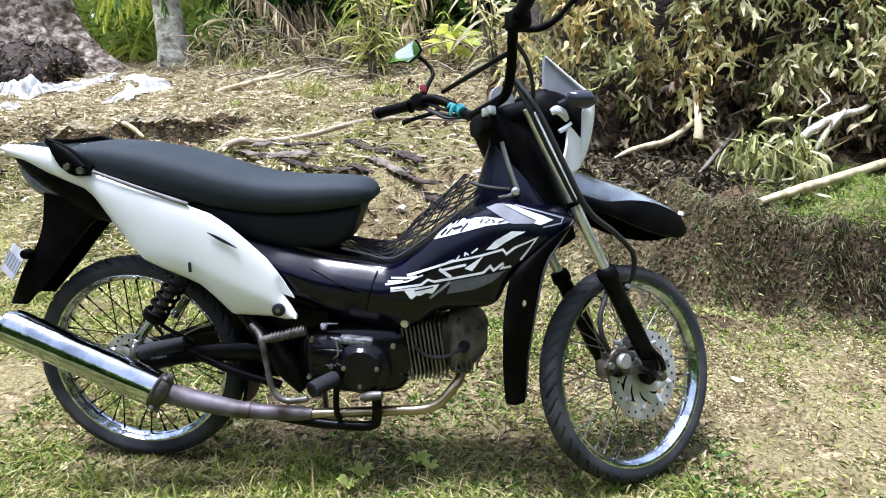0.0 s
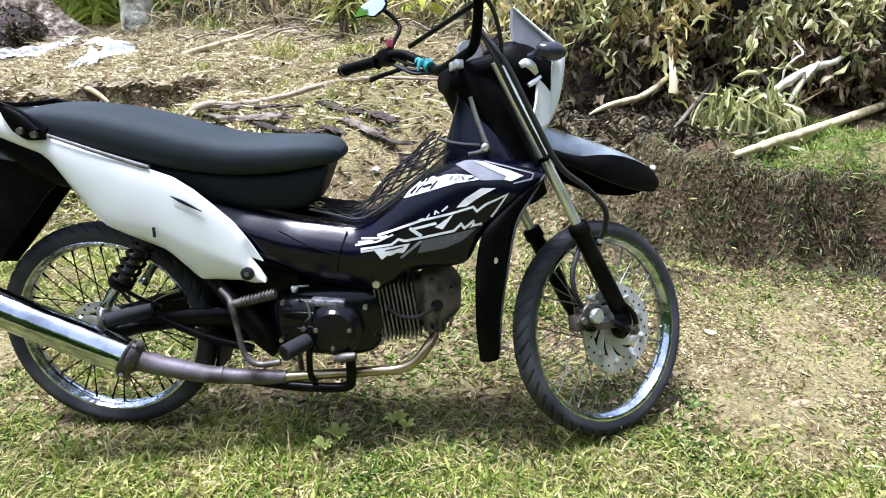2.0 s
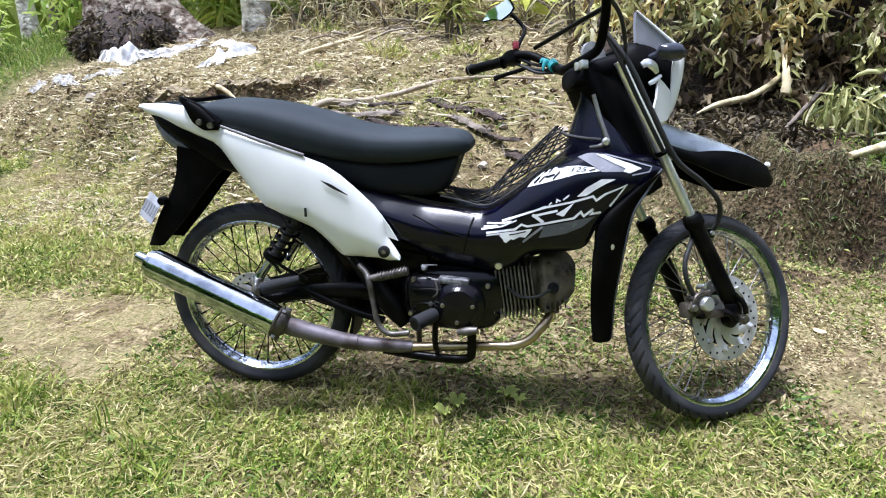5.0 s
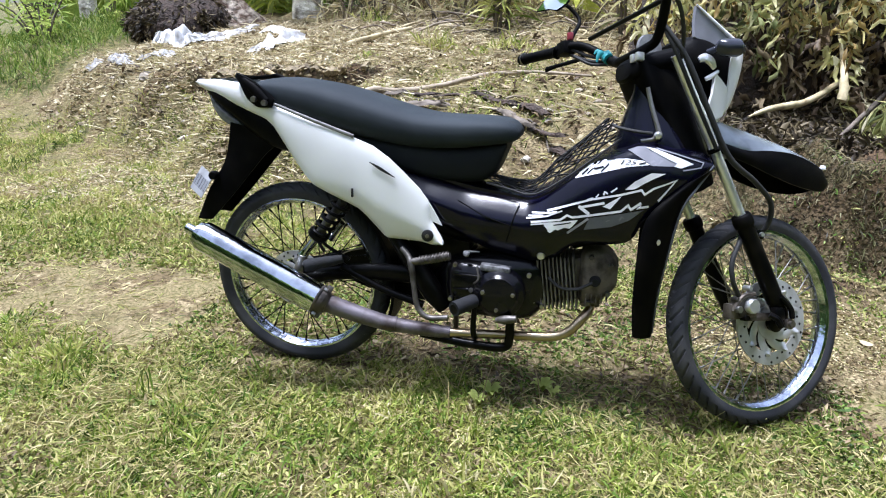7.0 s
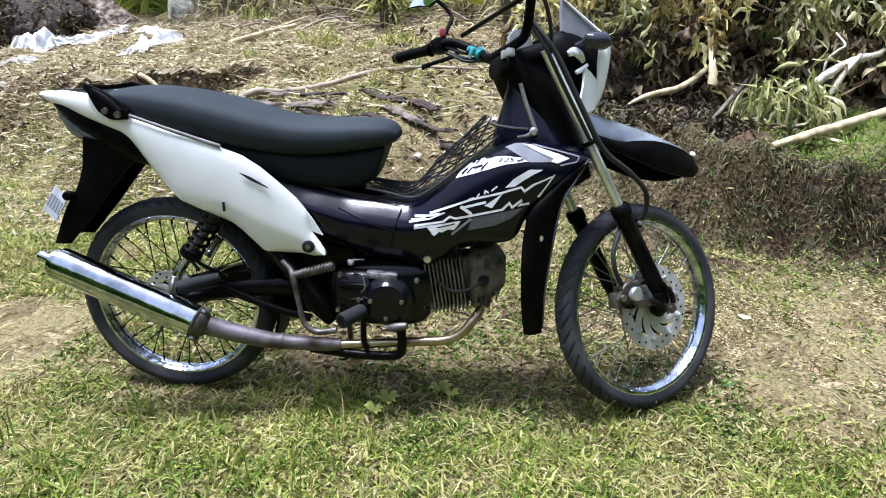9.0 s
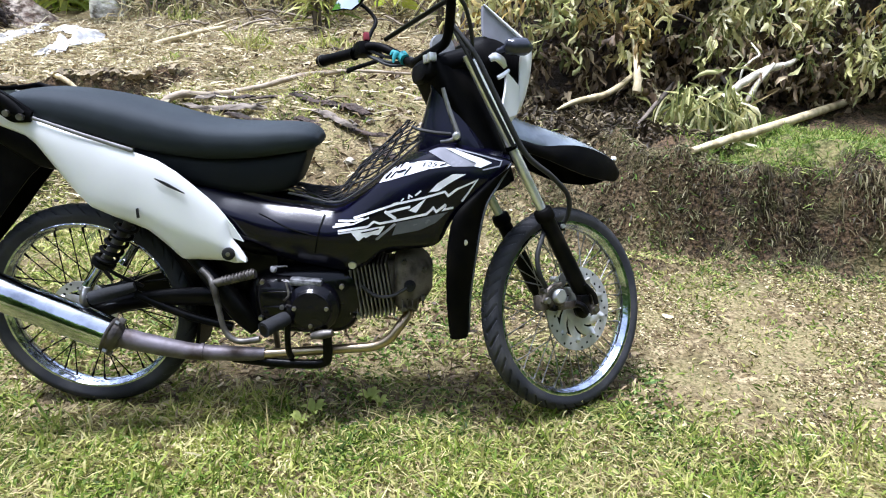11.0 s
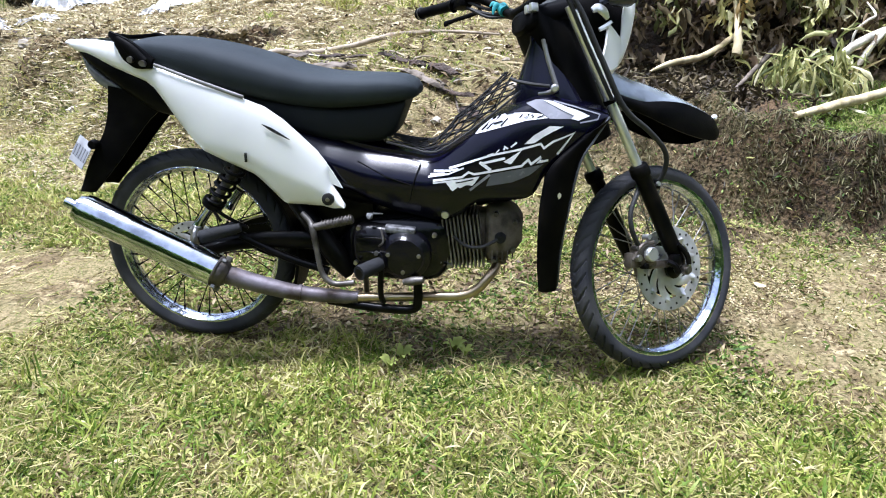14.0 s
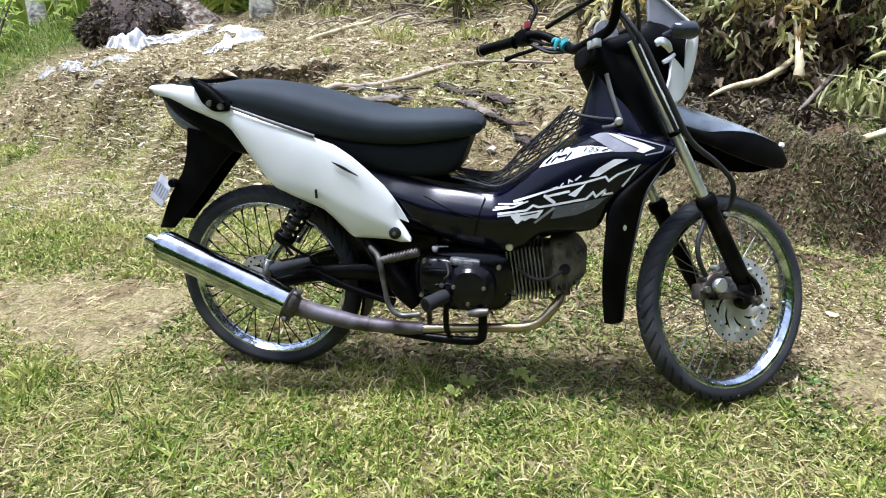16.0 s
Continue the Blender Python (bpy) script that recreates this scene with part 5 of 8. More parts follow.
part("peg_bracket", bm, M_FRAME, peg)
bm = bmesh.new()
tube(bm, [(0.615, -0.15, 0.262), (0.64, -0.155, 0.268), (0.668, -0.158, 0.274)], [0.008, 0.012, 0.009], 10, 5)
part("brake_pedal", bm, M_WORN, peg)
bm = bmesh.new()
tube(bm, [(0.46, 0.06, 0.23), (0.44, 0.17, 0.12), (0.42, 0.262, 0.004)], 0.009, 10, 4)
part("side_stand", bm, M_FRAME, bike, "black side stand")

# --- fork, front mudguard and cowl (turned with the steering)
fork = holder("front_fork", TURN, "telescopic front fork with chrome tubes", parent=bike)
for s in (1, -1):
    y = s * -0.088
    lo, hi = Vector((1.300, y, 0.268)), Vector((0.953, y, 0.918))
    bm = bmesh.new()
    tube(bm, [lo.lerp(hi, 0.36), lo.lerp(hi, 1.0)], 0.0128, 18, 3)
    part("fork_tube", bm, M_FORK, fork, "bright chrome fork tube")
    bm = bmesh.new()
    tube(bm, [lo.lerp(hi, 0.01), lo.lerp(hi, 0.035), lo.lerp(hi, 0.05), lo.lerp(hi, 0.1), lo.lerp(hi, 0.12), lo.lerp(hi, 0.37), lo.lerp(hi, 0.40)], [0.012, 0.016, 0.019, 0.019, 0.0215, 0.0205, 0.019], 18, 4)
    part("fork_leg", bm, M_FRAME, fork, "black fork leg")
    bm = bmesh.new()
    tube(bm, [lo.lerp(hi, 0.385), lo.lerp(hi, 0.39), lo.lerp(hi, 0.425), lo.lerp(hi, 0.43)], [0.018, 0.0245, 0.0235, 0.016], 18, 2)
    part("dust_seal", bm, M_PLASTIC, fork)
    bm = bmesh.new()
    tube(bm, [lo.lerp(hi, 0.66), lo.lerp(hi, 0.675)], 0.0165, 14, 2)
    part("hose_clip", bm, M_PLASTIC, fork)
bm = bmesh.new()
lathe(bm, [(0.0005, -0.122), (0.0085, -0.122), (0.0085, -0.114), (0.0135, -0.114), (0.0135, -0.104), (0.009, -0.10), (0.009, 0.10), (0.013, 0.104), (0.0005, 0.112)], 14, pose(1.289, 0, 0.277))
part("axle", bm, M_STEEL, fork)
bm = bmesh.new()
lathe(bm, [(0.018, -0.075), (0.026, -0.07), (0.024, -0.058), (0.018, -0.056)], 18, pose(1.289, 0, 0.277))
part("speedo_drive", bm, M_FRAME, fork)
cal = bmesh.new()
block(cal, 1.155, 1.215, -0.086, -0.045, 0.292, 0.345, 0.010)
block(cal, 1.132, 1.168, -0.08, -0.05, 0.288, 0.328, 0.008)
block(cal, 1.20, 1.285, -0.074, -0.062, 0.282, 0.302, 0.004)
tube(cal, [(1.14, -0.078, 0.31), (1.16, -0.088, 0.345), (1.20, -0.086, 0.352)], 0.006, 8, 5)
caliper = part("brake_caliper", cal, M_CALIPER, fork, "dirty bronze brake caliper with a bright piston cap")
for x, z, r, y1, mat, nm in ((1.187, 0.322, 0.0185, -0.102, M_SILVER, "piston_cap"), (1.15, 0.314, 0.009, -0.094, M_STEEL, "bolt"), (1.184, 0.366, 0.007, -0.092, M_SILVER, "bolt"), (1.176, 0.292, 0.008, -0.09, M_FRAME, "bolt"), (1.148, 0.338, 0.006, -0.09, M_WORN, "bolt")):
    bm = bmesh.new()
    lathe(bm, [(0.0005, y1), (r * 0.87, y1), (r, y1 + 0.003), (r, -0.07), (0.0005, -0.07)], 18, pose(x, 0, z))
    part(nm, bm, mat, caliper)
bm = bmesh.new()
tube(bm, [(1.155, -0.082, 0.345), (1.128, -0.09, 0.385), (1.125, -0.09, 0.43), (1.15, -0.085, 0.475), (1.172, -0.07, 0.495)], 0.0062, 8, 7)
part("caliper_hose", bm, M_CORD, fork)
bm = bmesh.new()
block(bm, 1.208, 1.232, -0.085, -0.058, 0.487, 0.512, 0.005)
tube(bm, [(1.17, -0.07, 0.495), (1.20, -0.06, 0.505), (1.222, -0.05, 0.50)], 0.006, 8, 5)
clamp = part("hose_clamp", bm, M_FRAME, fork, "black clamp on the fork leg")
bm = bmesh.new()
lathe(bm, [(0.0005, -0.091), (0.006, -0.091), (0.006, -0.08), (0.0005, -0.08)], 8, pose(1.22, 0, 0.5))
part("bolt", bm, M_SILVER, clamp)
bm = bmesh.new()
block(bm, 1.245, 1.275, -0.112, -0.09, 0.285, 0.318, 0.006, Matrix())
tube(bm, [(1.262, -0.108, 0.345), (1.285, -0.116, 0.318), (1.292, -0.116, 0.292)], 0.007, 8, 5)
tube(bm, [(1.235, -0.1, 0.30), (1.25, -0.11, 0.29), (1.262, -0.112, 0.27)], 0.008, 8, 5)
part("axle_clamp", bm, M_FRAME, fork, "black axle clamp with lugs")
bm = bmesh.new()
tube(bm, [(0.91, -0.10, 0.98), (0.955, -0.125, 0.90), (1.02, -0.125, 0.78), (1.085, -0.12, 0.68), (1.165, -0.12, 0.625), (1.225, -0.11, 0.575), (1.238, -0.085, 0.52), (1.225, -0.05, 0.49), (1.205, -0.045, 0.475)], [0.006, 0.006, 0.007, 0.007, 0.0065, 0.0065, 0.0065, 0.006, 0.006], 10, 7)
part("brake_hose", bm, M_CORD, fork, "black rubber brake hose")
bm = bmesh.new()
tube(bm, [(0.90, -0.09, 1.0), (0.935, -0.11, 0.92), (0.985, -0.108, 0.83), (1.06, -0.106, 0.70)], 0.005, 8, 6)
part("cable", bm, M_CORD, fork)
# lower yoke and fork shroud
bm = bmesh.new()
rings = []
for s, w, d0, d1 in ((0.40, 0.10, 0.02, 0.06), (0.46, 0.10, 0.022, 0.075), (0.56, 0.092, 0.022, 0.085), (0.66, 0.085, 0.024, 0.09), (0.72, 0.08, 0.026, 0.08), (0.75, 0.07, 0.024, 0.05)):
    c = PIVOT + AX * s
    rings.append([c + Vector((math.cos(RAKE), 0, math.sin(RAKE))) * (math.copysign(abs(math.cos(a)) ** 0.6, math.cos(a)) * (d1 if math.cos(a) > 0 else d0)) + Vector((0, math.copysign(abs(math.sin(a)) ** 0.6, math.sin(a)) * w * 0.72, 0)) for a in np.linspace(0, 2 * math.pi, 20, endpoint=False)])
skin(bm, rings)
part("fork_shroud", bm, M_PLASTIC, fork, "black shroud round the fork head")
bm = bmesh.new()
sections(bm, [(0.868, 0.872, 0.91, 0.03, 0), (0.885, 0.868, 0.925, 0.05, 0), (0.93, 0.875, 0.94, 0.06, 0), (0.985, 0.895, 0.955, 0.07, 0), (1.02, 0.90, 0.955, 0.06, 0)], 18, 3.0)
part("instrument_pod", bm, M_PLASTIC, fork, "black instrument pod")
bm = bmesh.new()
lathe(bm, [(0.0005, -0.004), (0.034, -0.004), (0.036, 0.004), (0.0005, 0.004)], 22, pose(0.945, 0.0, 0.958, 65, 0, 0) @ pose(0, 0, 0, 90, 0, 0) @ pose(0, 0, 0, -155, 0, 0))
part("dial_glass", bm, M_LENS, fork)
bm = bmesh.new()
for y in (-0.055, -0.035):
    block(bm, 0.866, 0.885, y - 0.007, y + 0.007, 0.905, 0.925, 0.003)
part("clamp_bolts", bm, M_SILVER, fork)
# high mudguard: a glossy arched top and a deep matt skirt
def guard_rows():
    return spline([(1.09, 0.812, 0.742, 0.712, 0.045), (1.14, 0.802, 0.725, 0.698, 0.055), (1.20, 0.786, 0.712, 0.680, 0.060), (1.27, 0.768, 0.715, 0.655, 0.064), (1.34, 0.750, 0.712, 0.634, 0.064), (1.41, 0.728, 0.697, 0.622, 0.058), (1.47, 0.704, 0.680, 0.620, 0.044), (1.515, 0.676, 0.658, 0.632, 0.02)], 4)


bm = bmesh.new()
rings = []
for x, zc, ze, zs, w in guard_rows():
    ts = np.linspace(-1, 1, 13)
    up = [(x, w * t, zc - (zc - ze) * abs(t) ** 1.5) for t in ts]
    rings.append(up + [(px, py * 0.95, pz - 0.005) for px, py, pz in up[::-1]])
skin(bm, rings)
mud = part("front_mudguard", bm, M_SKY_FENDER, fork, "high pointed black front mudguard, sky sheen in its top colour", sharp=60)
for sgn in (-1, 1):
    bm = bmesh.new()
    rings = []
    for x, zc, ze, zs, w in guard_rows():
        o = [(x, sgn * (w + 0.006 * math.sin(math.pi * t)), ze + (zs - ze) * t) for t in np.linspace(0, 1, 5)]
        rings.append(o + [(px, py - sgn * 0.005, pz) for px, py, pz in o[::-1]])
    skin(bm, rings)
    part("mudguard_skirt", bm, M_PLASTIC, mud, "matt black mudguard skirt", sharp=60)
bm = bmesh.new()
lathe(bm, [(0.0005, -0.005), (0.006, -0.004), (0.008, 0.004), (0.0005, 0.005)], 12, pose(1.478, -0.042, 0.684))
part("reflector", bm, M_WHITE, mud, "small white stud")
# cowl: a white bucket round the lamp, and a dark screen leaning back over it
bm = bmesh.new()
rings = []
for z, xf, xr, w, bow in spline([(0.772, 1.09, 1.072, 0.07, 0.03), (0.81, 1.108, 1.096, 0.09, 0.045), (0.86, 1.122, 1.099, 0.10, 0.055), (0.91, 1.133, 1.102, 0.104, 0.06), (0.945, 1.138, 1.112, 0.104, 0.06), (0.972, 1.134, 1.118, 0.10, 0.055)], 4):
    out = [(xr, -w * 0.99, z), ((xr + xf) / 2, -w * 1.02, z)] + [(xf + bow * (1 - t * t), w * t, z) for t in np.linspace(-1, 1, 11)] + [((xr + xf) / 2, w * 1.02, z), (xr, w * 0.99, z)]
    inn = [(x - 0.004 if abs(y) < w * 0.95 else x, y * 0.955, z) for x, y, z in out[::-1]]
    rings.append(out + inn)
skin(bm, rings)
cowl = part("headlight_cowl", bm, M_WHITE, fork, "white plastic headlight cowl", sharp=50)
bm = bmesh.new()
tri = [(1.113, -0.088, 0.976), (1.066, -0.084, 1.012), (1.02, -0.078, 1.047), (1.0185, -0.074, 1.01), (1.022, -0.07, 0.975), (1.08, -0.08, 0.955)]
skin(bm, [tri, [(x - 0.003, y + 0.006, z) for x, y, z in tri]])
part("screen", bm, M_DECAL_M, cowl, "grey screen fin above the cowl")
bm = bmesh.new()
tube(bm, [(1.13, -0.092, 0.967), (1.09, -0.088, 0.996), (1.055, -0.084, 1.022), (1.02, -0.08, 1.049)], [0.0055, 0.004, 0.0035, 0.002], 8, 5)
part("screen_edge", bm, M_WHITE, cowl, "white edge of the screen fin")
bm = bmesh.new()
face = [(1.060, 0.884), (1.078, 0.870), (1.0965, 0.852), (1.0985, 0.815), (1.096, 0.785), (1.07, 0.775), (1.046, 0.785), (1.052, 0.835)]
skin(bm, [[(x, -0.099 + 0.02 * max(0.0, 0.83 - z) / 0.06 - 0.15 * (1.098 - x) * 0.2, z) for x, z in face], [(x, -0.092 + 0.02 * max(0.0, 0.83 - z) / 0.06, z) for x, z in face]])
part("cowl_cheek", bm, M_WHITE, cowl, "white inner cheek of the cowl")
bm = bmesh.new()
tube(bm, [(1.035, -0.094, 0.868), (1.05, -0.098, 0.876), (1.068, -0.1, 0.889)], [0.005, 0.006, 0.004], 8, 5, flat=0.6)
part("cheek_tab", bm, M_SILVER, cowl)
bm = bmesh.new()
sections(bm, [(0.985, 0.90, 0.965, 0.06, 0), (1.02, 0.87, 0.985, 0.082, 0), (1.07, 0.845, 0.985, 0.09, 0), (1.125, 0.83, 0.965, 0.085, 0)], 18, 3.0)
part("headlight_shell", bm, M_PLASTIC, cowl, "black headlight shell behind the cowl")
bm = bmesh.new()
tube(bm, [(1.05, -0.085, 0.936), (1.057, -0.105, 0.938), (1.061, -0.12, 0.939), (1.064, -0.122, 0.939), (1.097, -0.126, 0.941), (1.1, -0.126, 0.941)], [0.008, 0.010, 0.018, 0.021, 0.0215, 0.019], 20, 4)
part("turn_signal", bm, M_SIGNAL, cowl, "black turn signal")
bm = bmesh.new()
tube(bm, [(1.015, -0.094, 0.912), (1.028, -0.1, 0.917), (1.045, -0.1, 0.91), (1.058, -0.098, 0.895)], [0.007, 0.011, 0.012, 0.007], 8, 5, flat=0.6)
part("cowl_bracket", bm, M_SILVER, cowl)
# handlebar
bar = holder("handlebar", TURN, "black raised handlebar with a cross brace", parent=bike)


def droop(y):
    """How far the left end of the bar hangs lower than the right."""
    return 0.05 * float(smooth(y / 0.3))


half = [(0.895, 0.0, 0.935), (0.895, 0.05, 0.937), (0.90, 0.085, 0.95), (0.885, 0.13, 0.995), (0.86, 0.175, 1.035), (0.838, 0.215, 1.05), (0.81, 0.29, 1.058), (0.782, 0.37, 1.06)]
bm = bmesh.new()
tube(bm, [(x, -y, z) for x, y, z in half[:0:-1]] + [(x, y, z - droop(y)) for x, y, z in half], 0.0112, 14, 6)
part("bar_tube", bm, M_PLASTIC, bar)
bm = bmesh.new()
tube(bm, [(0.872, -0.155, 1.018), (0.872, 0.155, 1.018)], 0.006, 10, 3)
part("brace", bm, M_FRAME, bar)
for s in (1, -1):
    lo = droop(0.3) if s < 0 else 0.0
    bm = bmesh.new()
    tube(bm, [(0.828, s * -0.25, 1.054 - lo), (0.822, s * -0.265, 1.056 - lo), (0.79, s * -0.35, 1.06 - lo), (0.782, s * -0.366, 1.06 - lo), (0.78, s * -0.375, 1.06 - lo)], [0.019, 0.0145, 0.0145, 0.017, 0.015], 16, 5)
    part("grip", bm, M_PLASTIC, bar, "black rubber grip")
    bm = bmesh.new()
    tube(bm, [(0.784, s * -0.360, 1.06 - lo), (0.783, s * -0.366, 1.06 - lo)], 0.0176, 16, 2)
    part("grip_ring", bm, M_STEEL, bar)
    bm = bmesh.new()
    block(bm, 0.82, 0.86, s * -0.225 - 0.024, s * -0.225 + 0.024, 1.034 - lo * 0.9, 1.072 - lo * 0.9, 0.010, pose(0, 0, 0))
    part("switch_housing", bm, M_PLASTIC, bar)
    bm = bmesh.new()
    tube(bm, [(0.862, s * -0.20, 1.048 - lo * 0.8), (0.895, s * -0.225, 1.045 - lo), (0.90, s * -0.27, 1.045 - lo), (0.878, s * -0.34, 1.045 - lo), (0.868, s * -0.385, 1.045 - lo)], [0.008, 0.0085, 0.007, 0.0065, 0.009], 10, 6, flat=0.6)
    part("lever", bm, M_PLASTIC, bar, "black hand lever")
bm = bmesh.new()
block(bm, 0.838, 0.852, 0.203, 0.218, 1.028, 1.05, 0.004)
part("red_switch", bm, M_RED, bar, "small red switch")
bm = bmesh.new()
for i in range(3):
    lathe(bm, [(0.011, -0.004), (0.0145, -0.0035), (0.0145, 0.0035), (0.011, 0.004)], 12, Matrix.Translation((0.893, 0.100 + 0.006 * i, 0.953 + 0.006 * i)) @ pose(0, 0, 0, 35 + 9 * i, 0, 8 * i))
tube(bm, [(0.885, 0.105, 0.965), (0.874, 0.107, 0.97), (0.868, 0.11, 0.958), (0.866, 0.112, 0.945)], [0.004, 0.006, 0.005, 0.002], 6, 5, flat=0.3)
tube(bm, [(0.885, 0.11, 0.967), (0.872, 0.118, 0.976), (0.864, 0.122, 0.968)], [0.004, 0.005, 0.002], 6, 5, flat=0.3)
part("ribbon", bm, M_TEAL, bar, "teal ribbon knotted round the bar")
for i, (dy, dz) in enumerate(((0.0, 0.0), (0.01, -0.012), (-0.008, -0.02))):
    bm = bmesh.new()
    tube(bm, [(0.845, 0.20 + dy, 1.0 + dz), (0.875, 0.15, 0.97 + dz), (0.905, 0.09, 0.955 + dz), (0.92, 0.03, 0.91 + dz)], 0.0042, 8, 6)
    part("cable", bm, M_CORD, bar)
bm = bmesh.new()
tube(bm, [(0.865, -0.175, 1.03), (0.905, -0.16, 1.0), (0.94, -0.13, 0.95), (0.965, -0.09, 0.90)], 0.005, 8, 6)
part("cable", bm, M_CORD, bar)
mirror = holder("rear_mirror", TURN, "angular black rear-view mirror on a stem", parent=bike)
bm = bmesh.new()
tube(bm, [(0.85, 0.225, 1.02), (0.875, 0.24, 1.06), (0.905, 0.262, 1.105), (0.885, 0.28, 1.145), (0.85, 0.29, 1.165)], 0.0055, 10, 6)
part("stem", bm, M_PLASTIC, mirror)
MIR = TURN @ Matrix.Translation((0.834, 0.29, 1.16)) @ pose(0, 0, 0, 0, -3, 32)
bm = bmesh.new()
out = [(0.0505, -0.0207), (0.0258, 0.005), (-0.0449, 0.0259), (-0.0543, 0.0131), (-0.0613, -0.0067), (-0.0495, -0.0192), (-0.018, -0.0322), (0.0101, -0.0231)]
front = [bm.verts.new((-0.006, y, z)) for y, z in out]
rear = [bm.verts.new((0.016, y * 0.75, z * 0.75)) for y, z in out]
bm.faces.new(front)
bm.faces.new(rear[::-1])
for i in range(8):
    bm.faces.new((front[i], rear[i], rear[(i + 1) % 8], front[(i + 1) % 8]))
TI = TURN.inverted()
part("mirror_shell", bm, M_PLASTIC, mirror, m=TI @ MIR)
bm = bmesh.new()
bm.faces.new([bm.verts.new((-0.0075, y * 0.9, z * 0.9 + 0.0005)) for y, z in out])
part("mirror_glass", bm, M_MIRROR, mirror, m=TI @ MIR)

# --- cargo net stretched over the step-through
net = tagged(new("cargo_net"), "black elastic cargo net stretched over the step-through", "net")
net.matrix_basis = bike.matrix_basis.copy()


def net_point(u, v):
    """u runs from the seat to the neck, v across."""
    p = spline([(0.56, 0.605), (0.62, 0.588), (0.68, 0.585), (0.747, 0.625), (0.80, 0.664), (0.845, 0.70), (0.885, 0.735)], 8)
    x, z = resample(p, 60)[int(round(u * 59))]
    w = np.interp(u, (0, 0.4, 1), (0.08, 0.1, 0.07))
    wob = 0.005 * math.sin(9 * u + 5 * v)
    rise = math.sin(math.pi * v) ** 0.7 * np.interp(u, (0, 0.35, 0.55, 1), (0.015, 0.022, 0.045, 0.06))
    return (x + wob - 0.55 * rise, (v * 2 - 1) * w, z + 0.004 + 0.75 * rise + wob)


for k in range(14):
    for sgn in (1, -1):
        pts = []
        for i in range(31):
            u = i / 30
            v = (2 * k / 14 + sgn * u * 0.9) % 2
            pts.append(net_point(u, v if v <= 1 else 2 - v))
        bm = bmesh.new()
        tube(bm, pts, 0.002, 5, 1)
        part("cord", bm, M_CORD, net)
for v in (0.0, 1.0):
    bm = bmesh.new()
    tube(bm, [net_point(u, v) for u in np.linspace(0, 1, 12)], 0.0026, 6, 2)
    part("edge_cord", bm, M_CORD, net)


# ---------------------------------------------------------------- grass and litter
def scatter(rng, n, x0, x1, y0, y1, weight):
    """About n points on the plan, kept in proportion to weight(x, y)."""
    x, y = rng.uniform(x0, x1, n), rng.uniform(y0, y1, n)
    keep = rng.uniform(0, 1, n) < weight(x, y)
    return x[keep], y[keep]


def on_ground(x, y, lift=0.0):
    return np.stack([x, y, height(x, y) + lift], 1)


def upright(rng, n, lean):
    w = np.stack([rng.normal(0, lean, n), rng.normal(0, lean, n), np.ones(n)], 1)
    return w


def tuft(x, y):
    return np.clip(1.7 * lattice(x, y, 0.075, 31) + 1.1 * lattice(x, y, 0.24, 32) - 0.95, 0.02, 1)


rng = np.random.default_rng(5)
x, y = scatter(rng, 165000, -2.4, 3.2, -1.25, 0.25, lambda x, y: grassiness(x, y))
n = len(x)
tagged(leaves("grass_undergrowth", on_ground(x, y, -0.002), upright(rng, n, 1.3), rng.uniform(0.015, 0.045, n), rng.uniform(0.004, 0.009, n), rng.uniform(0.1, 0.6, n), M_CREEP, rng, 2, 0.3),
       "dense low growth below the grass blades", "grass", kind="stuff")
x, y = scatter(rng, 320000, -2.6, 3.4, -1.5, 0.25, lambda x, y: grassiness(x, y) * tuft(x, y) * smooth((y + 1.5) / 0.5))
n = len(x)
tall = 0.6 + 0.8 * lattice(x, y, 0.22, 33)
tagged(leaves("grass", on_ground(x, y, -0.004), upright(rng, n, 0.8), rng.uniform(0.025, 0.068, n) * tall, rng.uniform(0.0028, 0.007, n), rng.uniform(0.1, 0.7, n), M_GRASS, rng, 3, 0.35),
       "short green and yellowing grass covering the yard", "grass", kind="stuff")
x, y = scatter(rng, 115000, -2.2, 3.0, -1.15, 0.35, lambda x, y: (0.25 + 0.75 * grassiness(x, y)) * np.clip(1.8 * lattice(x, y, 0.22, 35) - 0.45, 0.05, 1) * smooth((0.12 - y) / 0.15))
n = len(x)
tagged(leaves("thatch", on_ground(x, y, 0.006), np.stack([rng.normal(0, 1, n), rng.normal(0, 1, n), rng.uniform(-0.05, 0.4, n)], 1), rng.uniform(0.025, 0.07, n), rng.uniform(0.0018, 0.004, n), rng.uniform(0, 0.25, n), M_DRYGRASS, rng, 2, 0.2),
       "flattened straw-coloured dead grass", "dead grass", kind="stuff")
cx, cy = scatter(rng, 130, -1.6, 2.6, -1.1, -0.12, lambda x, y: 0.4 + 0.6 * lattice(x, y, 0.4, 51))
x, y = np.repeat(cx, 16) + rng.normal(0, 0.016, len(cx) * 16), np.repeat(cy, 16) + rng.normal(0, 0.016, len(cx) * 16)
n = len(x)
tagged(leaves("grass_tufts", on_ground(x, y, -0.004), upright(rng, n, 0.33), rng.uniform(0.06, 0.13, n), rng.uniform(0.003, 0.0065, n), rng.uniform(0.1, 0.5, n), M_GRASS, rng, 4, 0.3),
       "taller tufts standing out of the short grass", "grass", kind="stuff")
cx, cy = scatter(rng, 420, -1.8, 2.8, -1.2, -0.3, lambda x, y: smooth((-0.3 - y) / 0.45) * np.clip(2.4 * lattice(x, y, 0.38, 54) - 0.7 + 0.5 * smooth((x - 1.3) / 0.5), 0.02, 1))
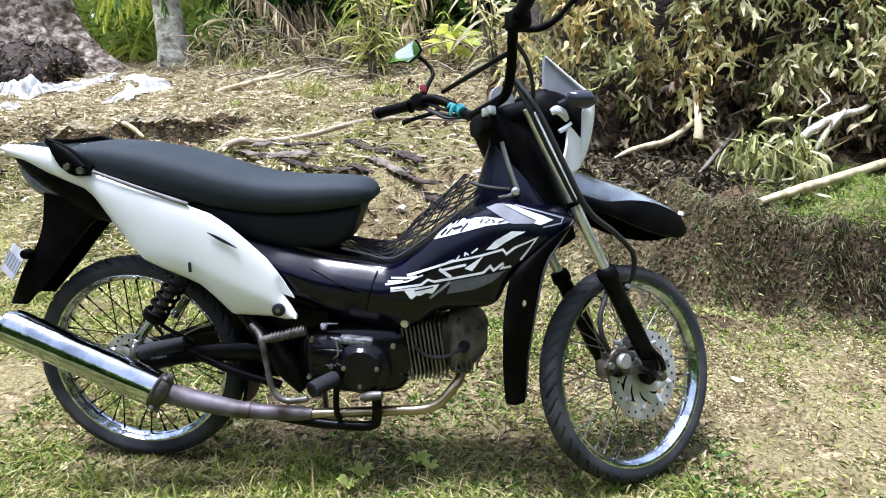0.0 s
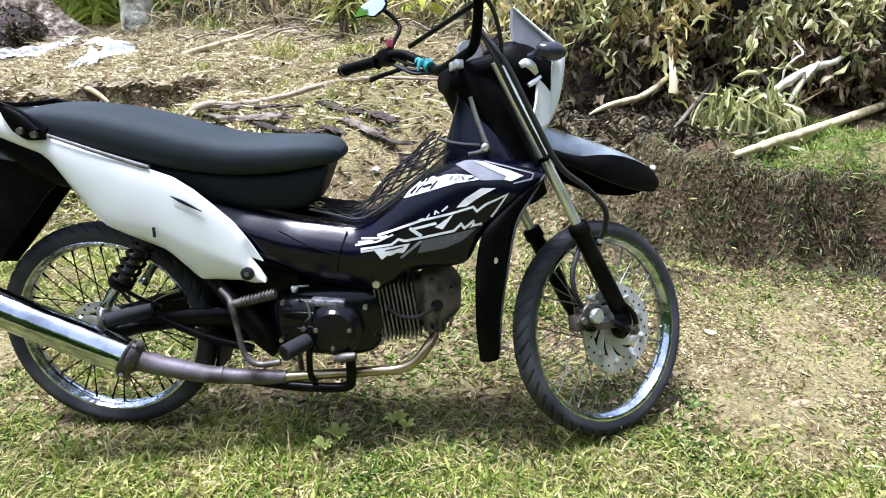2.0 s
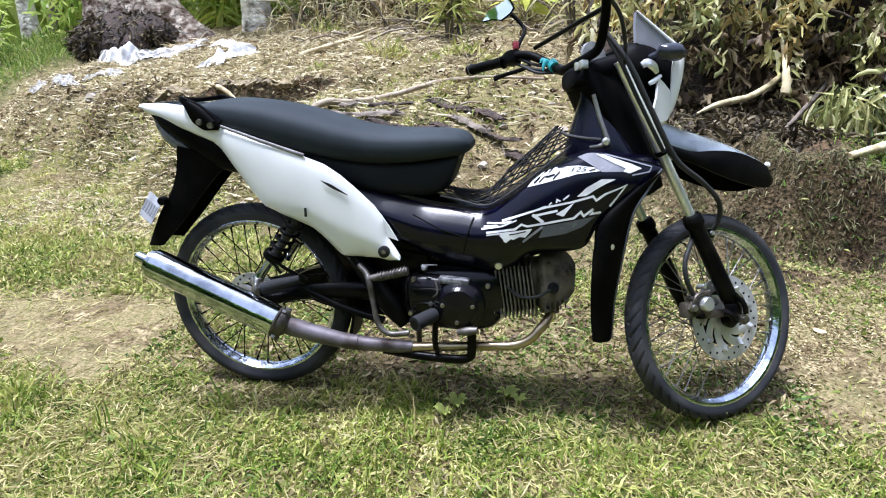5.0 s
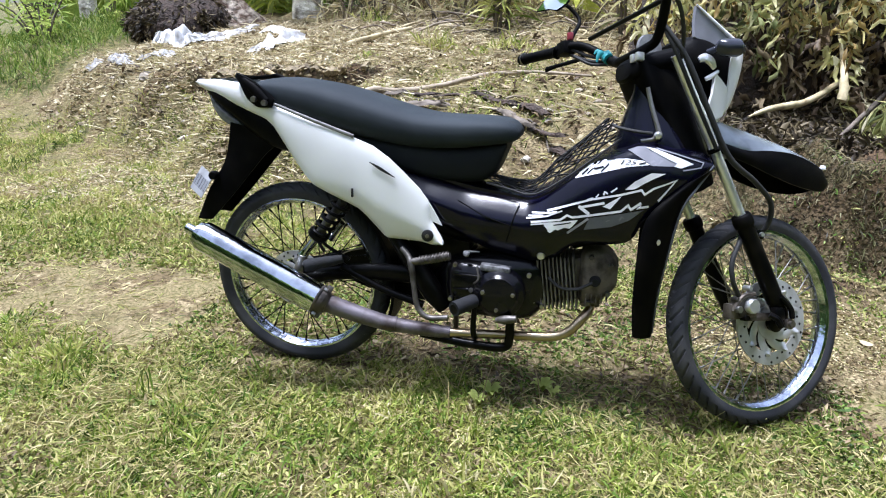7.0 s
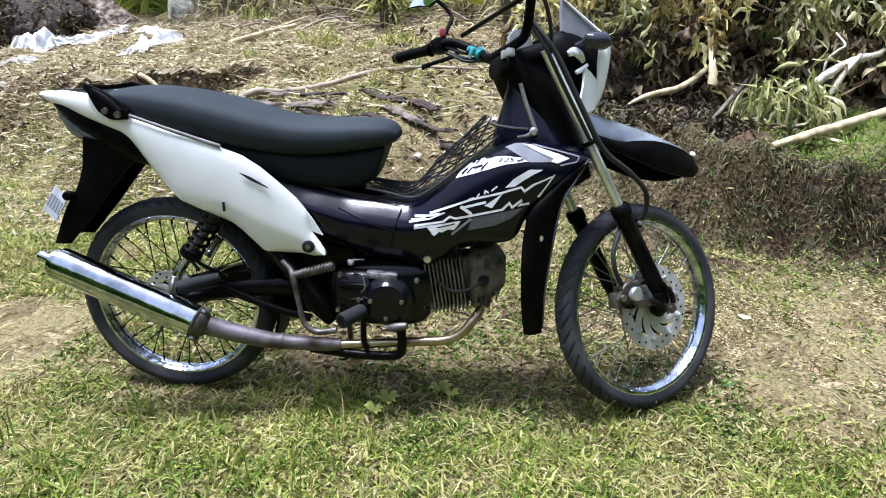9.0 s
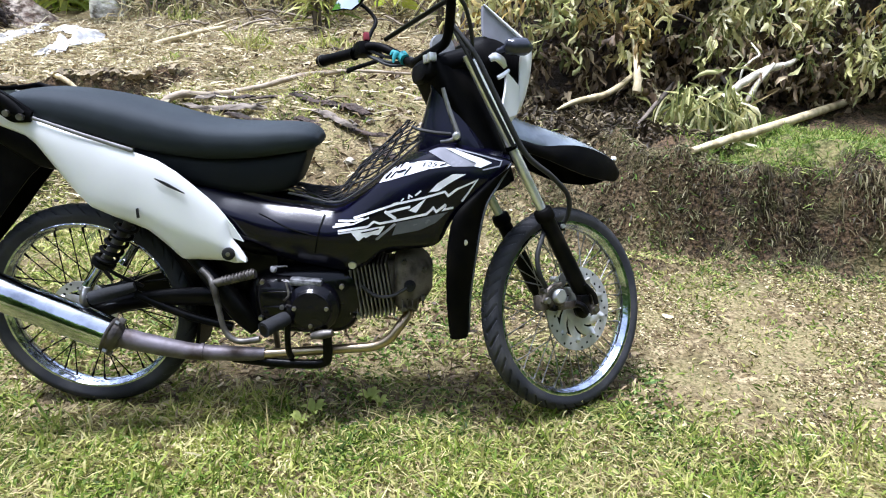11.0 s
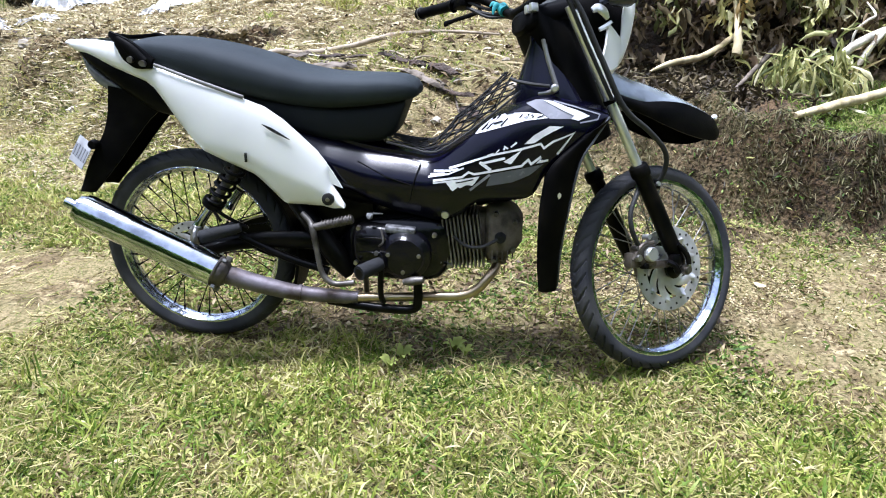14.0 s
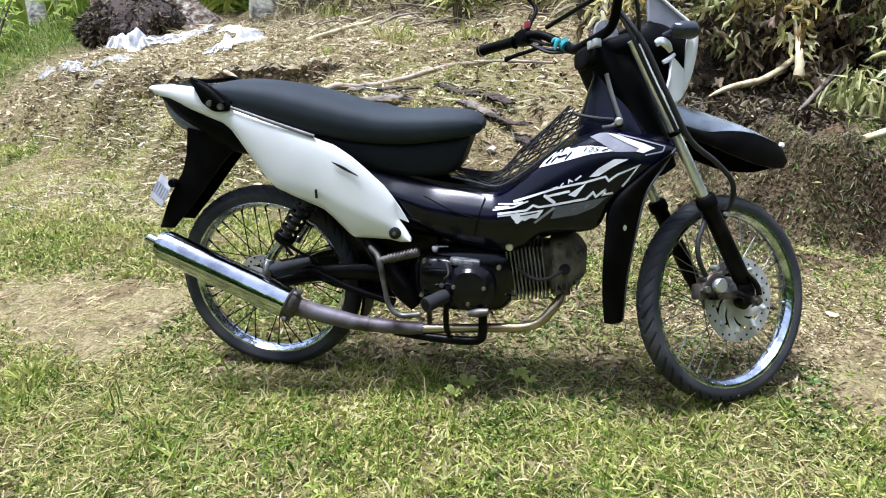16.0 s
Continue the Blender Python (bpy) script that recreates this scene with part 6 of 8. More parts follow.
x, y = np.repeat(cx, 20) + rng.normal(0, 0.028, len(cx) * 20), np.repeat(cy, 20) + rng.normal(0, 0.028, len(cx) * 20)
n = len(x)
tagged(leaves("lush_tufts", on_ground(x, y, -0.004), upright(rng, n, 0.42), rng.uniform(0.045, 0.115, n), rng.uniform(0.0035, 0.0075, n), rng.uniform(0.2, 0.8, n), M_LUSH, rng, 4, 0.3),
       "fresh green tufts growing through the short grass", "grass", kind="stuff")
x, y = scatter(rng, 46, -0.9, 2.2, -0.95, -0.08, lambda x, y: 0.8 + 0 * x)
n = len(x)
tagged(leaves("seed_stems", on_ground(x, y, -0.004), upright(rng, n, 0.3), rng.uniform(0.1, 0.24, n), rng.uniform(0.0015, 0.003, n), rng.uniform(0.05, 0.4, n), M_DRYGRASS, rng, 5, 0.2),
       "thin dry seed stems standing out of the grass", "grass", kind="stuff")
x, y = scatter(rng, 230000, -4.4, 1.5, 0.1, 3.0, lambda x, y: grassiness(x, y) * (0.25 + 0.75 * tuft(x, y)) * (x < 1.5) * (1 - 0.65 * smooth(x / 0.5) * smooth((y - 1.5) / 0.4)))
n = len(x)
tagged(leaves("rear_grass", on_ground(x, y, -0.004), upright(rng, n, 0.75), rng.uniform(0.03, 0.08, n), rng.uniform(0.004, 0.0095, n), rng.uniform(0.1, 0.5, n), M_YARD, rng, 2, 0.3),
       "thin trodden grass beyond the motorcycle", "grass", kind="stuff")
x, y = scatter(rng, 76000, -4.4, 1.6, -0.25, 4.2, lambda x, y: 0.7 * smooth((y + 0.25) / 0.5) * np.clip(0.2 + 0.8 * lattice(x, y, 0.3, 36) + 0.5 * smooth((-0.7 - x) / 0.3) * smooth((y - 0.9) / 0.3) * smooth((2.6 - y) / 0.3), 0, 1) * (1 - 0.6 * smooth(x / 0.5) * smooth((y - 1.5) / 0.4)))
n = len(x)
tagged(leaves("dry_straw", on_ground(x, y, 0.004), np.stack([rng.normal(0, 1, n), rng.normal(0, 1, n), rng.uniform(-0.05, 0.3, n)], 1), rng.uniform(0.02, 0.08, n), rng.uniform(0.002, 0.005, n), rng.uniform(0, 0.2, n), M_DRYGRASS, rng, 2, 0.2),
       "scattered dry straw on the soil", "straw", kind="stuff")
x, y = scatter(rng, 26000, -2.7, -0.7, 1.1, 2.75, lambda x, y: smooth((x + 2.7) / 0.5) * smooth((-0.7 - x) / 0.3) * smooth((y - 1.1) / 0.4) * smooth((2.75 - y) / 0.3) * (0.4 + 0.6 * lattice(x, y, 0.2, 55)))
n = len(x)
tagged(leaves("straw_mat", on_ground(x, y, 0.008), np.stack([rng.normal(0, 1, n), rng.normal(0, 1, n), rng.uniform(-0.05, 0.3, n)], 1), rng.uniform(0.02, 0.07, n), rng.uniform(0.003, 0.008, n), rng.uniform(0, 0.25, n), M_CHIPS, rng, 2, 0.2),
       "pale straw covering the soil below the mound", "straw", kind="stuff")
x, y = scatter(rng, 150000, -1.9, 3.0, -0.25, 1.25, lambda x, y: np.clip(2.2 * lattice(x, y, 0.16, 41) * lattice(x, y, 0.42, 42) + 0.35 * lattice(x, y, 0.06, 43) - 0.24, 0, 1) * np.where(x > 1.25, 0.42, 1.0) * (1 - 0.9 * np.exp(-((x - 1.75) / 0.4) ** 2 - ((y - 0.12 + 0.1 * (x - 1.75)) / 0.2) ** 2)) * smooth((np.interp(x, KX, KB) + 0.05 - y) / 0.1) * (1 - smooth((x + 1.5) / 0.3) * smooth((-0.4 - x) / 0.2) * smooth((0.62 - y) / 0.15)))
n = len(x)
tagged(leaves("creeping_grass", on_ground(x, y, 0.0), upright(rng, n, 1.2), rng.uniform(0.015, 0.042, n), rng.uniform(0.004, 0.009, n), rng.uniform(0.1, 0.6, n), M_CREEP, rng, 2, 0.35),
       "low creeping grass in patches on the worn soil", "grass", kind="stuff")
x, y = scatter(rng, 9000, -0.35, 1.6, -0.2, 1.1, lambda x, y: np.clip(1.5 * lattice(x, y, 0.2, 46) - 0.2, 0.05, 1) * smooth((y + 0.2) / 0.2))
n = len(x)
tagged(leaves("trodden_litter", on_ground(x, y, 0.004), np.stack([rng.normal(0, 1, n), rng.normal(0, 1, n), rng.uniform(-0.05, 0.3, n)], 1), rng.uniform(0.012, 0.045, n), rng.uniform(0.004, 0.014, n), rng.uniform(0, 0.2, n), M_DEADLEAF, rng, 2, 0.3),
       "trodden brown leaf bits on the soil around the motorcycle", "leaf litter", kind="stuff")
x, y = scatter(rng, 150000, 1.1, 3.6, -0.5, 1.35, lambda x, y: np.clip(3.2 * lattice(x, y, 0.1, 37) * lattice(x, y, 0.35, 48) - 0.45, 0.06, 0.8) * smooth((np.interp(x, KX, KB) - 0.02 - y) / 0.08))
n = len(x)
tagged(leaves("path_litter", on_ground(x, y, 0.003), np.stack([rng.normal(0, 1, n), rng.normal(0, 1, n), rng.uniform(-0.05, 0.35, n)], 1), rng.uniform(0.006, 0.02, n), rng.uniform(0.0025, 0.0075, n), rng.uniform(0, 0.2, n), M_PATHBITS, rng, 2, 0.3),
       "small dry leaf bits on the bare path", "leaf litter", kind="stuff")
x, y = scatter(rng, 76000, -3.8, 1.7, 1.2, 4.9, lambda x, y: smooth((y - np.interp(x, KX, KB)) / 0.4) * (0.25 + 0.75 * lattice(x, y, 0.25, 38)) * (1 - 0.85 * smooth((x + 0.35) / 0.7)))
n = len(x)
tagged(leaves("slope_litter", on_ground(x, y, 0.005), np.stack([rng.normal(0, 1, n), rng.normal(0, 1, n), rng.uniform(-0.05, 0.5, n)], 1), rng.uniform(0.015, 0.06, n), rng.uniform(0.006, 0.022, n), rng.uniform(0, 0.3, n), M_CHIPS, rng, 2, 0.4),
       "dry leaves and wood chips on the slope", "leaf litter", kind="stuff")
x, y = scatter(rng, 13000, -3.7, 1.7, 1.2, 4.9, lambda x, y: smooth((1.15 - x) / 0.3) * smooth((y - np.interp(x, KX, KB)) / 0.3) * np.clip(1.6 * lattice(x, y, 0.22, 71) - 0.3, 0.03, 1) * np.maximum(smooth((x + 0.5) / 0.8), smooth((-1.6 - x) / 0.5) * smooth((3.4 - y) / 0.4) * smooth((y - 2.5) / 0.2)))
n = len(x)
tagged(leaves("brown_litter", on_ground(x, y, 0.006), np.stack([rng.normal(0, 1, n), rng.normal(0, 1, n), rng.uniform(-0.05, 0.6, n)], 1), rng.uniform(0.02, 0.09, n), rng.uniform(0.008, 0.03, n), rng.uniform(0, 0.4, n), M_DEADLEAF, rng, 2, 0.4),
       "brown curled leaves and clods on the slope", "leaf litter", kind="stuff")
x, y = scatter(rng, 26000, -0.5, 1.6, -0.25, 1.2, lambda x, y: np.clip(1.6 * lattice(x, y, 0.16, 39) ** 2 - 0.12, 0, 1))
n = len(x)
tagged(leaves("low_weeds", on_ground(x, y, 0.0), upright(rng, n, 1.1), rng.uniform(0.012, 0.03, n), rng.uniform(0.005, 0.012, n), rng.uniform(0.2, 0.6, n), M_WEED, rng, 2, 0.4),
       "low creeping weeds below the motorcycle", "weeds", kind="stuff")
x, y = scatter(rng, 25000, -6.0, 6.5, -6.0, -0.3, lambda x, y: (0.3 + 0.7 * tuft(x, y)) * smooth(np.maximum(-1.1 - y, np.abs(x - 0.4) - 2.4) / 0.5))
n = len(x)
tagged(leaves("yard_grass", on_ground(x, y, -0.004), upright(rng, n, 0.5), rng.uniform(0.05, 0.1, n), rng.uniform(0.008, 0.014, n), rng.uniform(0.1, 0.5, n), M_GRASS, rng, 2, 0.3),
       "grass of the wide yard", "grass", kind="stuff")
x, y = scatter(rng, 7000, -3.6, 1.4, 1.5, 4.9, lambda x, y: smooth((y - np.interp(x, KX, KB)) / 0.4) * (0.15 + 0.85 * lattice(x, y, 0.3, 45)))
n = len(x)
tagged(leaves("twig_litter", on_ground(x, y, 0.012), np.stack([rng.normal(0, 1, n), rng.normal(0, 0.6, n), rng.uniform(-0.05, 0.25, n)], 1), rng.uniform(0.05, 0.22, n), rng.uniform(0.003, 0.01, n), rng.uniform(0, 0.15, n), M_CHIPS, rng, 3, 0.15),
       "broken twigs and straw strewn over the slope", "twigs", kind="stuff")
# bank
n = 1300
x = rng.uniform(1.9, 4.2, n)
b, w = np.interp(x, KX, KB), np.interp(x, KX, KW)
y = b + w * rng.uniform(0.7, 1.15, n) - 0.01
tagged(leaves("hanging_grass", on_ground(x, y, 0.004), np.stack([rng.normal(0, 0.35, n), -rng.uniform(0.5, 1.2, n), rng.uniform(-0.5, 0.3, n)], 1), rng.uniform(0.02, 0.06, n) * (0.4 + 0.9 * lattice(x, y, 0.16, 52)), rng.uniform(0.002, 0.006, n), rng.uniform(0.8, 1.6, n), M_BANKDRY, rng, 4, 0.1),
       "dry grass and roots hanging over the edge of the bank", "grass", kind="stuff")
n = 25000
x = rng.uniform(1.15, 4.2, n)
b, w = np.interp(x, KX, KB), np.interp(x, KX, KW)
y = b - 0.05 + rng.uniform(0, 1, n) * (w + 0.12 + 0.1 * smooth((x - 2.2) / 0.3))
keep = rng.uniform(0, 1, n) < np.clip(0.1 + 1.3 * lattice(x * 1.0, height(x, y) * 0.8 + y, 0.09, 53), 0, 1)
x, y = x[keep], y[keep]
n = len(x)
tagged(leaves("bank_roots", on_ground(x, y, 0.004), np.stack([rng.normal(0, 0.9, n), -rng.uniform(0.0, 1.0, n), rng.uniform(-1.0, 0.6, n)], 1), rng.uniform(0.008, 0.036, n), rng.uniform(0.0022, 0.007, n), rng.uniform(0.2, 0.9, n), M_BANKDRY, rng, 2, 0.4),
       "dead roots and dry grass hanging on the cut bank", "roots", kind="stuff")
n = 2600
x = rng.uniform(1.15, 4.2, n)
b, w = np.interp(x, KX, KB), np.interp(x, KX, KW)
y = b - 0.12 + rng.uniform(0, 1, n) ** 1.6 * (w + 0.1)
tagged(leaves("bank_foot_weeds", on_ground(x, y, 0.002), np.stack([rng.normal(0, 0.7, n), rng.normal(-0.3, 0.6, n), rng.uniform(-0.1, 0.9, n)], 1), rng.uniform(0.012, 0.035, n), rng.uniform(0.004, 0.009, n), rng.uniform(0.3, 0.9, n), M_WEED, rng, 3, 0.3),
       "low green weeds at the foot of the bank", "weeds", kind="stuff")
x, y = scatter(rng, 46000, 1.9, 4.4, 0.7, 2.6, lambda x, y: grassiness(x, y) * (0.4 + 0.6 * tuft(x, y)) * smooth((y - np.interp(x, KX, KB) - 0.1) / 0.06))
n = len(x)
tagged(leaves("bank_top_grass", on_ground(x, y, -0.004), upright(rng, n, 0.6), rng.uniform(0.03, 0.085, n), rng.uniform(0.003, 0.0055, n), rng.uniform(0.2, 0.7, n), M_LUSH, rng, 3, 0.3),
       "fresh green grass on top of the bank", "grass", kind="stuff")
x, y = scatter(rng, 40000, -8.0, -2.7, 2.2, 6.5, lambda x, y: smooth((-3.75 - x) / 0.4) * smooth((y - 3.1 + 0.5 * (lattice(x, y, 0.4, 49) - 0.5)) / 0.4) * (0.3 + 0.7 * tuft(x, y)))
n = len(x)
tagged(leaves("meadow_grass", on_ground(x, y, -0.004), upright(rng, n, 0.35), rng.uniform(0.08, 0.28, n), rng.uniform(0.005, 0.012, n), rng.uniform(0.2, 0.8, n), M_LUSH, rng, 3, 0.3),
       "tall fresh green grass at the edge of the wood", "grass", kind="stuff")


# ---------------------------------------------------------------- sticks, stones and sheets
def lie(pts, r, lift=0.0):
    """Points (x, y, extra height) laid on the ground."""
    return [(x, y, float(height(x, y)) + r * 0.8 + dz + lift) for x, y, dz in pts]


def stick(name, pts, r, mat, label, category="stick", seed=0, seg=9, raw=False):
    """A knotty tapering branch along a crooked line."""
    g = np.random.default_rng(seed)
    p = np.array(pts if raw else lie(pts, max(r)))
    c = spline(np.c_[p, r], 5)
    c[:, :3] += g.normal(0, 0.07, (len(c), 3)) * c[:, 3:4]
    c[:, 3] *= g.uniform(0.93, 1.08, len(c))
    bm = bmesh.new()
    tube(bm, c[:, :3], c[:, 3], seg, 1)
    for v in bm.verts:
        v.co += Vector(g.normal(0, 0.05, 3)) * float(np.mean(r))
    return thing(name, bm, mat, label, category, sharp=70)


stick("log", [(2.04, 1.31, 0.455), (2.24, 1.49, 0.465), (2.44, 1.66, 0.475), (3.0, 2.16, 0.5), (3.6, 2.7, 0.53)], [0.014, 0.02, 0.0225, 0.024, 0.024], M_PALEWOOD, "peeled pale log lying on the grassy bank", "log", 1, 12, raw=True)
stick("broken_branch", [(1.50, 1.72, 0.10), (1.62, 1.86, 0.125), (1.85, 2.12, 0.15), (2.12, 2.45, 0.20)], [0.006, 0.014, 0.017, 0.016], M_PALEWOOD, "pale broken branch sticking out of the brush", "branch", 2)
stick("twig", [(1.93, 1.86, 0.0), (2.1, 2.1, 0.06), (2.35, 2.5, 0.16)], [0.008, 0.012, 0.012], M_GREYWOOD, "thin grey twig below the brush", "twig", 3)
stick("hanging_branch", [(1.985, 2.06, 0.62), (1.99, 2.09, 0.68), (2.0, 2.2, 0.78), (2.02, 2.4, 0.9), (2.06, 2.7, 1.0)], [0.024, 0.023, 0.014, 0.01, 0.008], M_PALEWOOD, "cut branch hanging out of the brush", "branch", 4, raw=True)
stick("forked_branch", [(2.46, 2.06, 0.60), (2.56, 2.05, 0.69), (2.70, 2.12, 0.745), (2.86, 2.2, 0.775), (3.1, 2.5, 0.84)], [0.02, 0.022, 0.02, 0.014, 0.009], M_BLEACHED, "bleached forked branch on the brush", "branch", 5, raw=True)
stick("forked_branch", [(2.555, 2.02, 0.55), (2.60, 2.04, 0.63), (2.64, 2.06, 0.69), (2.72, 2.1, 0.775)], [0.006, 0.017, 0.014, 0.01], M_BLEACHED, "bleached forked branch on the brush", "branch", 6, raw=True)
stick("vine", [(2.53, 2.05, 0.66), (2.535, 2.05, 0.75), (2.58, 2.05, 0.80), (2.615, 2.06, 0.825), (2.60, 2.15, 0.88)], [0.006, 0.006, 0.006, 0.006, 0.004], M_BLEACHED, "curved bleached vine over the brush", "vine", 7, 7, raw=True)
stick("long_branch", [(-0.75, 1.7, 0.02), (-0.53, 1.98, 0.015), (-0.40, 2.25, 0.012), (-0.22, 2.5, 0.012), (0.02, 2.66, 0.012), (0.25, 2.68, 0.012), (0.48, 2.7, 0.015), (0.74, 2.58, 0.02)], [0.016, 0.02, 0.02, 0.018, 0.017, 0.014, 0.011, 0.007], M_BARK, "long bare branch lying on the slope", "branch", 8)
stick("pale_pole", [(-1.42, 3.36, 0.0), (-1.15, 3.8, 0.015), (-0.86, 4.12, 0.02)], [0.012, 0.02, 0.018], M_PALEWOOD, "pale peeled pole on the dirt", "pole", 9)
stick("curved_stick", [(-1.674, 2.86, 0.616), (-1.54, 2.78, 0.595), (-1.461, 2.74, 0.559), (-1.394, 2.72, 0.514)], [0.01, 0.017, 0.017, 0.009], M_PALEWOOD, "short pale stick leaning on the dirt scarp", "stick", 10, raw=True)
rs = np.random.default_rng(17)
for i in range(44):
    cx, cy = rs.uniform(-1.9, 1.0), rs.uniform(4.5, 5.2)
    z, h = float(height(cx, cy)), rs.uniform(0.12, 0.5)
    dx = rs.normal(0, 0.3)
    stick("dead_twig", [(cx, cy, z - 0.02), (cx + dx * 0.4, cy - 0.05, z + h * 0.6), (cx + dx, cy - 0.15, z + h * rs.uniform(0.6, 1.0))], [0.009, 0.007, 0.004], (M_BARK, M_PALEWOOD, M_GREYWOOD)[i % 3],
          ("dry brown twig at the edge of the wood", "bare pale twig at the edge of the wood", "dark dead twig at the edge of the wood")[i % 3], "twig", 900 + i, 6, raw=True)
for i in range(34):
    cx, cy = rs.uniform(-1.75, 0.9), rs.uniform(4.0, 4.95)
    a, l = rs.normal(0.1, 0.6), rs.uniform(0.08, 0.34)
    r = rs.uniform(0.004, 0.011)
    ca, sa, b = math.cos(a), math.sin(a), rs.normal(0, 0.12, 2) * l
    stick("loose_stick", [(cx - l * ca, cy - l * sa, 0.0), (cx - 0.35 * l * ca - b[0] * sa, cy - 0.35 * l * sa + b[0] * ca, 0.02), (cx + 0.3 * l * ca - b[1] * sa, cy + 0.3 * l * sa + b[1] * ca, rs.uniform(0, 0.05)), (cx + l * ca, cy + l * sa, rs.uniform(0, 0.1))], [r, r, r * 0.9, r * 0.5], (M_BARK, M_GREYWOOD, M_PALEWOOD)[i % 3],
          ("dry brown stick at the foot of the wood", "grey weathered stick at the foot of the wood", "pale split stick at the foot of the wood")[i % 3], "stick", 20 + i, 7)
stick("thin_pole", [(-1.45, 4.9, 0.03), (-1.0, 4.78, 0.05), (-0.6, 4.62, 0.05), (-0.2, 4.46, 0.06)], [0.012, 0.014, 0.012, 0.008], M_BARK, "long thin brown pole along the foot of the wood", "pole", 11)
for i in range(14):
    cx, cy = rs.uniform(-0.7, 0.75), rs.uniform(1.75, 2.25)
    a, l = rs.normal(-0.3, 0.5), rs.uniform(0.05, 0.18)
    r = rs.uniform(0.003, 0.008)
    stick("wood_scrap", [(cx - l * math.cos(a), cy - l * math.sin(a), 0.0), (cx, cy, 0.015), (cx + l * math.cos(a), cy + l * math.sin(a), 0.0)], [r, r, r * 0.7], (M_GREYWOOD, M_BARK)[i % 2],
          ("dark scrap of wood on the slope", "dry brown scrap of wood on the slope")[i % 2], "wood scrap", 50 + i, 6)


def slab(cx, cy, l, w, turn, tilt, seed, mat, label):
    """A curled strip of bark."""
    g = np.random.default_rng(seed)
    bm = bmesh.new()
    rings = []
    for u in np.linspace(-1, 1, 12):
        ring = []
        for top in (1, -1):
            for v in (np.linspace(-1, 1, 5) if top == 1 else np.linspace(1, -1, 5)):
                jag = w * (1 - 0.6 * g.uniform()) * (1 - 0.5 * abs(u) ** 3)
                ring.append((u * l + 0.02 * g.normal() * (abs(u) > 0.95), v * jag, 0.008 * (1 - v * v) + 0.004 * top + 0.01 * math.sin(3 * u + seed) + 0.004 * g.normal()))
        rings.append(ring)
    skin(bm, rings)
    z = float(height(cx, cy))
    bm.transform(Matrix.Translation((cx, cy, z + 0.02)) @ pose(0, 0, 0, tilt, tilt * 0.6, turn))
    return thing("bark_strip", bm, mat, label, "bark", sharp=60)


for k, (cx, cy, l, w, turn, tilt) in enumerate(((0.42, 2.05, 0.17, 0.04, -40, 8), (-0.02, 2.3, 0.24, 0.035, -8, -6), (0.36, 1.92, 0.18, 0.03, -42, 10), (0.22, 2.14, 0.15, 0.03, -30, 6), (-0.28, 2.24, 0.14, 0.03, -14, 5), (-0.25, 2.05, 0.2, 0.045, 10, 6), (0.62, 1.74, 0.13, 0.04, -45, 12), (0.18, 1.96, 0.13, 0.035, -20, 4), (-0.5, 2.12, 0.16, 0.03, 16, -4), (0.5, 1.84, 0.18, 0.03, -34, 3), (-0.02, 1.94, 0.2, 0.03, -10, 8))):
    slab(cx, cy, l, w, turn, tilt, k + 1, (M_ROOTS_AND_SHADE, M_GREYWOOD)[k % 3 == 2], ("curled dark strip of bark on the slope", "rotten blackish strip of bark", "weathered grey-brown plank of bark")[k % 3])


bm = bmesh.new()
rings = []
for xx in np.linspace(-2.2, -0.8, 150):
    bite = noise.noise(Vector((xx * 5, 1, 0))) + 0.8 * noise.noise(Vector((xx * 17, 2, 0))) + 0.5 * noise.noise(Vector((xx * 45, 2, 0)))
    front = min(2.86, 2.79 + 0.06 * bite)
    zt = float(height(xx, 2.93)) - 0.008
    th = 0.026 + 0.016 * noise.noise(Vector((xx * 21, 3, 0)))
    dip = 0.02 + 0.012 * noise.noise(Vector((xx * 30, 7, 0)))
    rings.append([(xx, 2.95, zt - 0.05), (xx, 2.95, zt), (xx, 2.87, zt + 0.006), (xx, (2.87 + front) / 2, zt + 0.012 * noise.noise(Vector((xx * 25, 9, 0)))), (xx, front, zt - dip), (xx, front + 0.01, zt - dip - max(0.008, th)), (xx, 2.87, zt - 0.06 - th)])
skin(bm, rings)
tagged(thing("turf_edge", bm, M_CRUST, "crumbling crust of dry soil overhanging the scarp", "soil"), kind="structure")


def stone(cx, cy, r, seed, label, mat=None):
    g = np.random.default_rng(seed)
    bm = bmesh.new()
    bmesh.ops.create_icosphere(bm, subdivisions=2, radius=r)
    off = g.uniform(-50, 50, 3)
    for v in bm.verts:
        k = noise.noise(Vector(v.co) / r * 0.9 + Vector(off)) + 0.7 * noise.noise(Vector(v.co) / r * 2.2 + Vector(off))
        v.co = Vector((v.co.x * 1.25, v.co.y, v.co.z * 0.65)) * (1 + 0.6 * k)
    bm.transform(Matrix.Translation((cx, cy, float(height(cx, cy)) + r * 0.1)) @ pose(0, 0, 0, 0, 0, g.uniform(0, 360)))
    return thing("stone", bm, mat or M_STONE, label, "stone", "stones in the rubble", sharp=35)


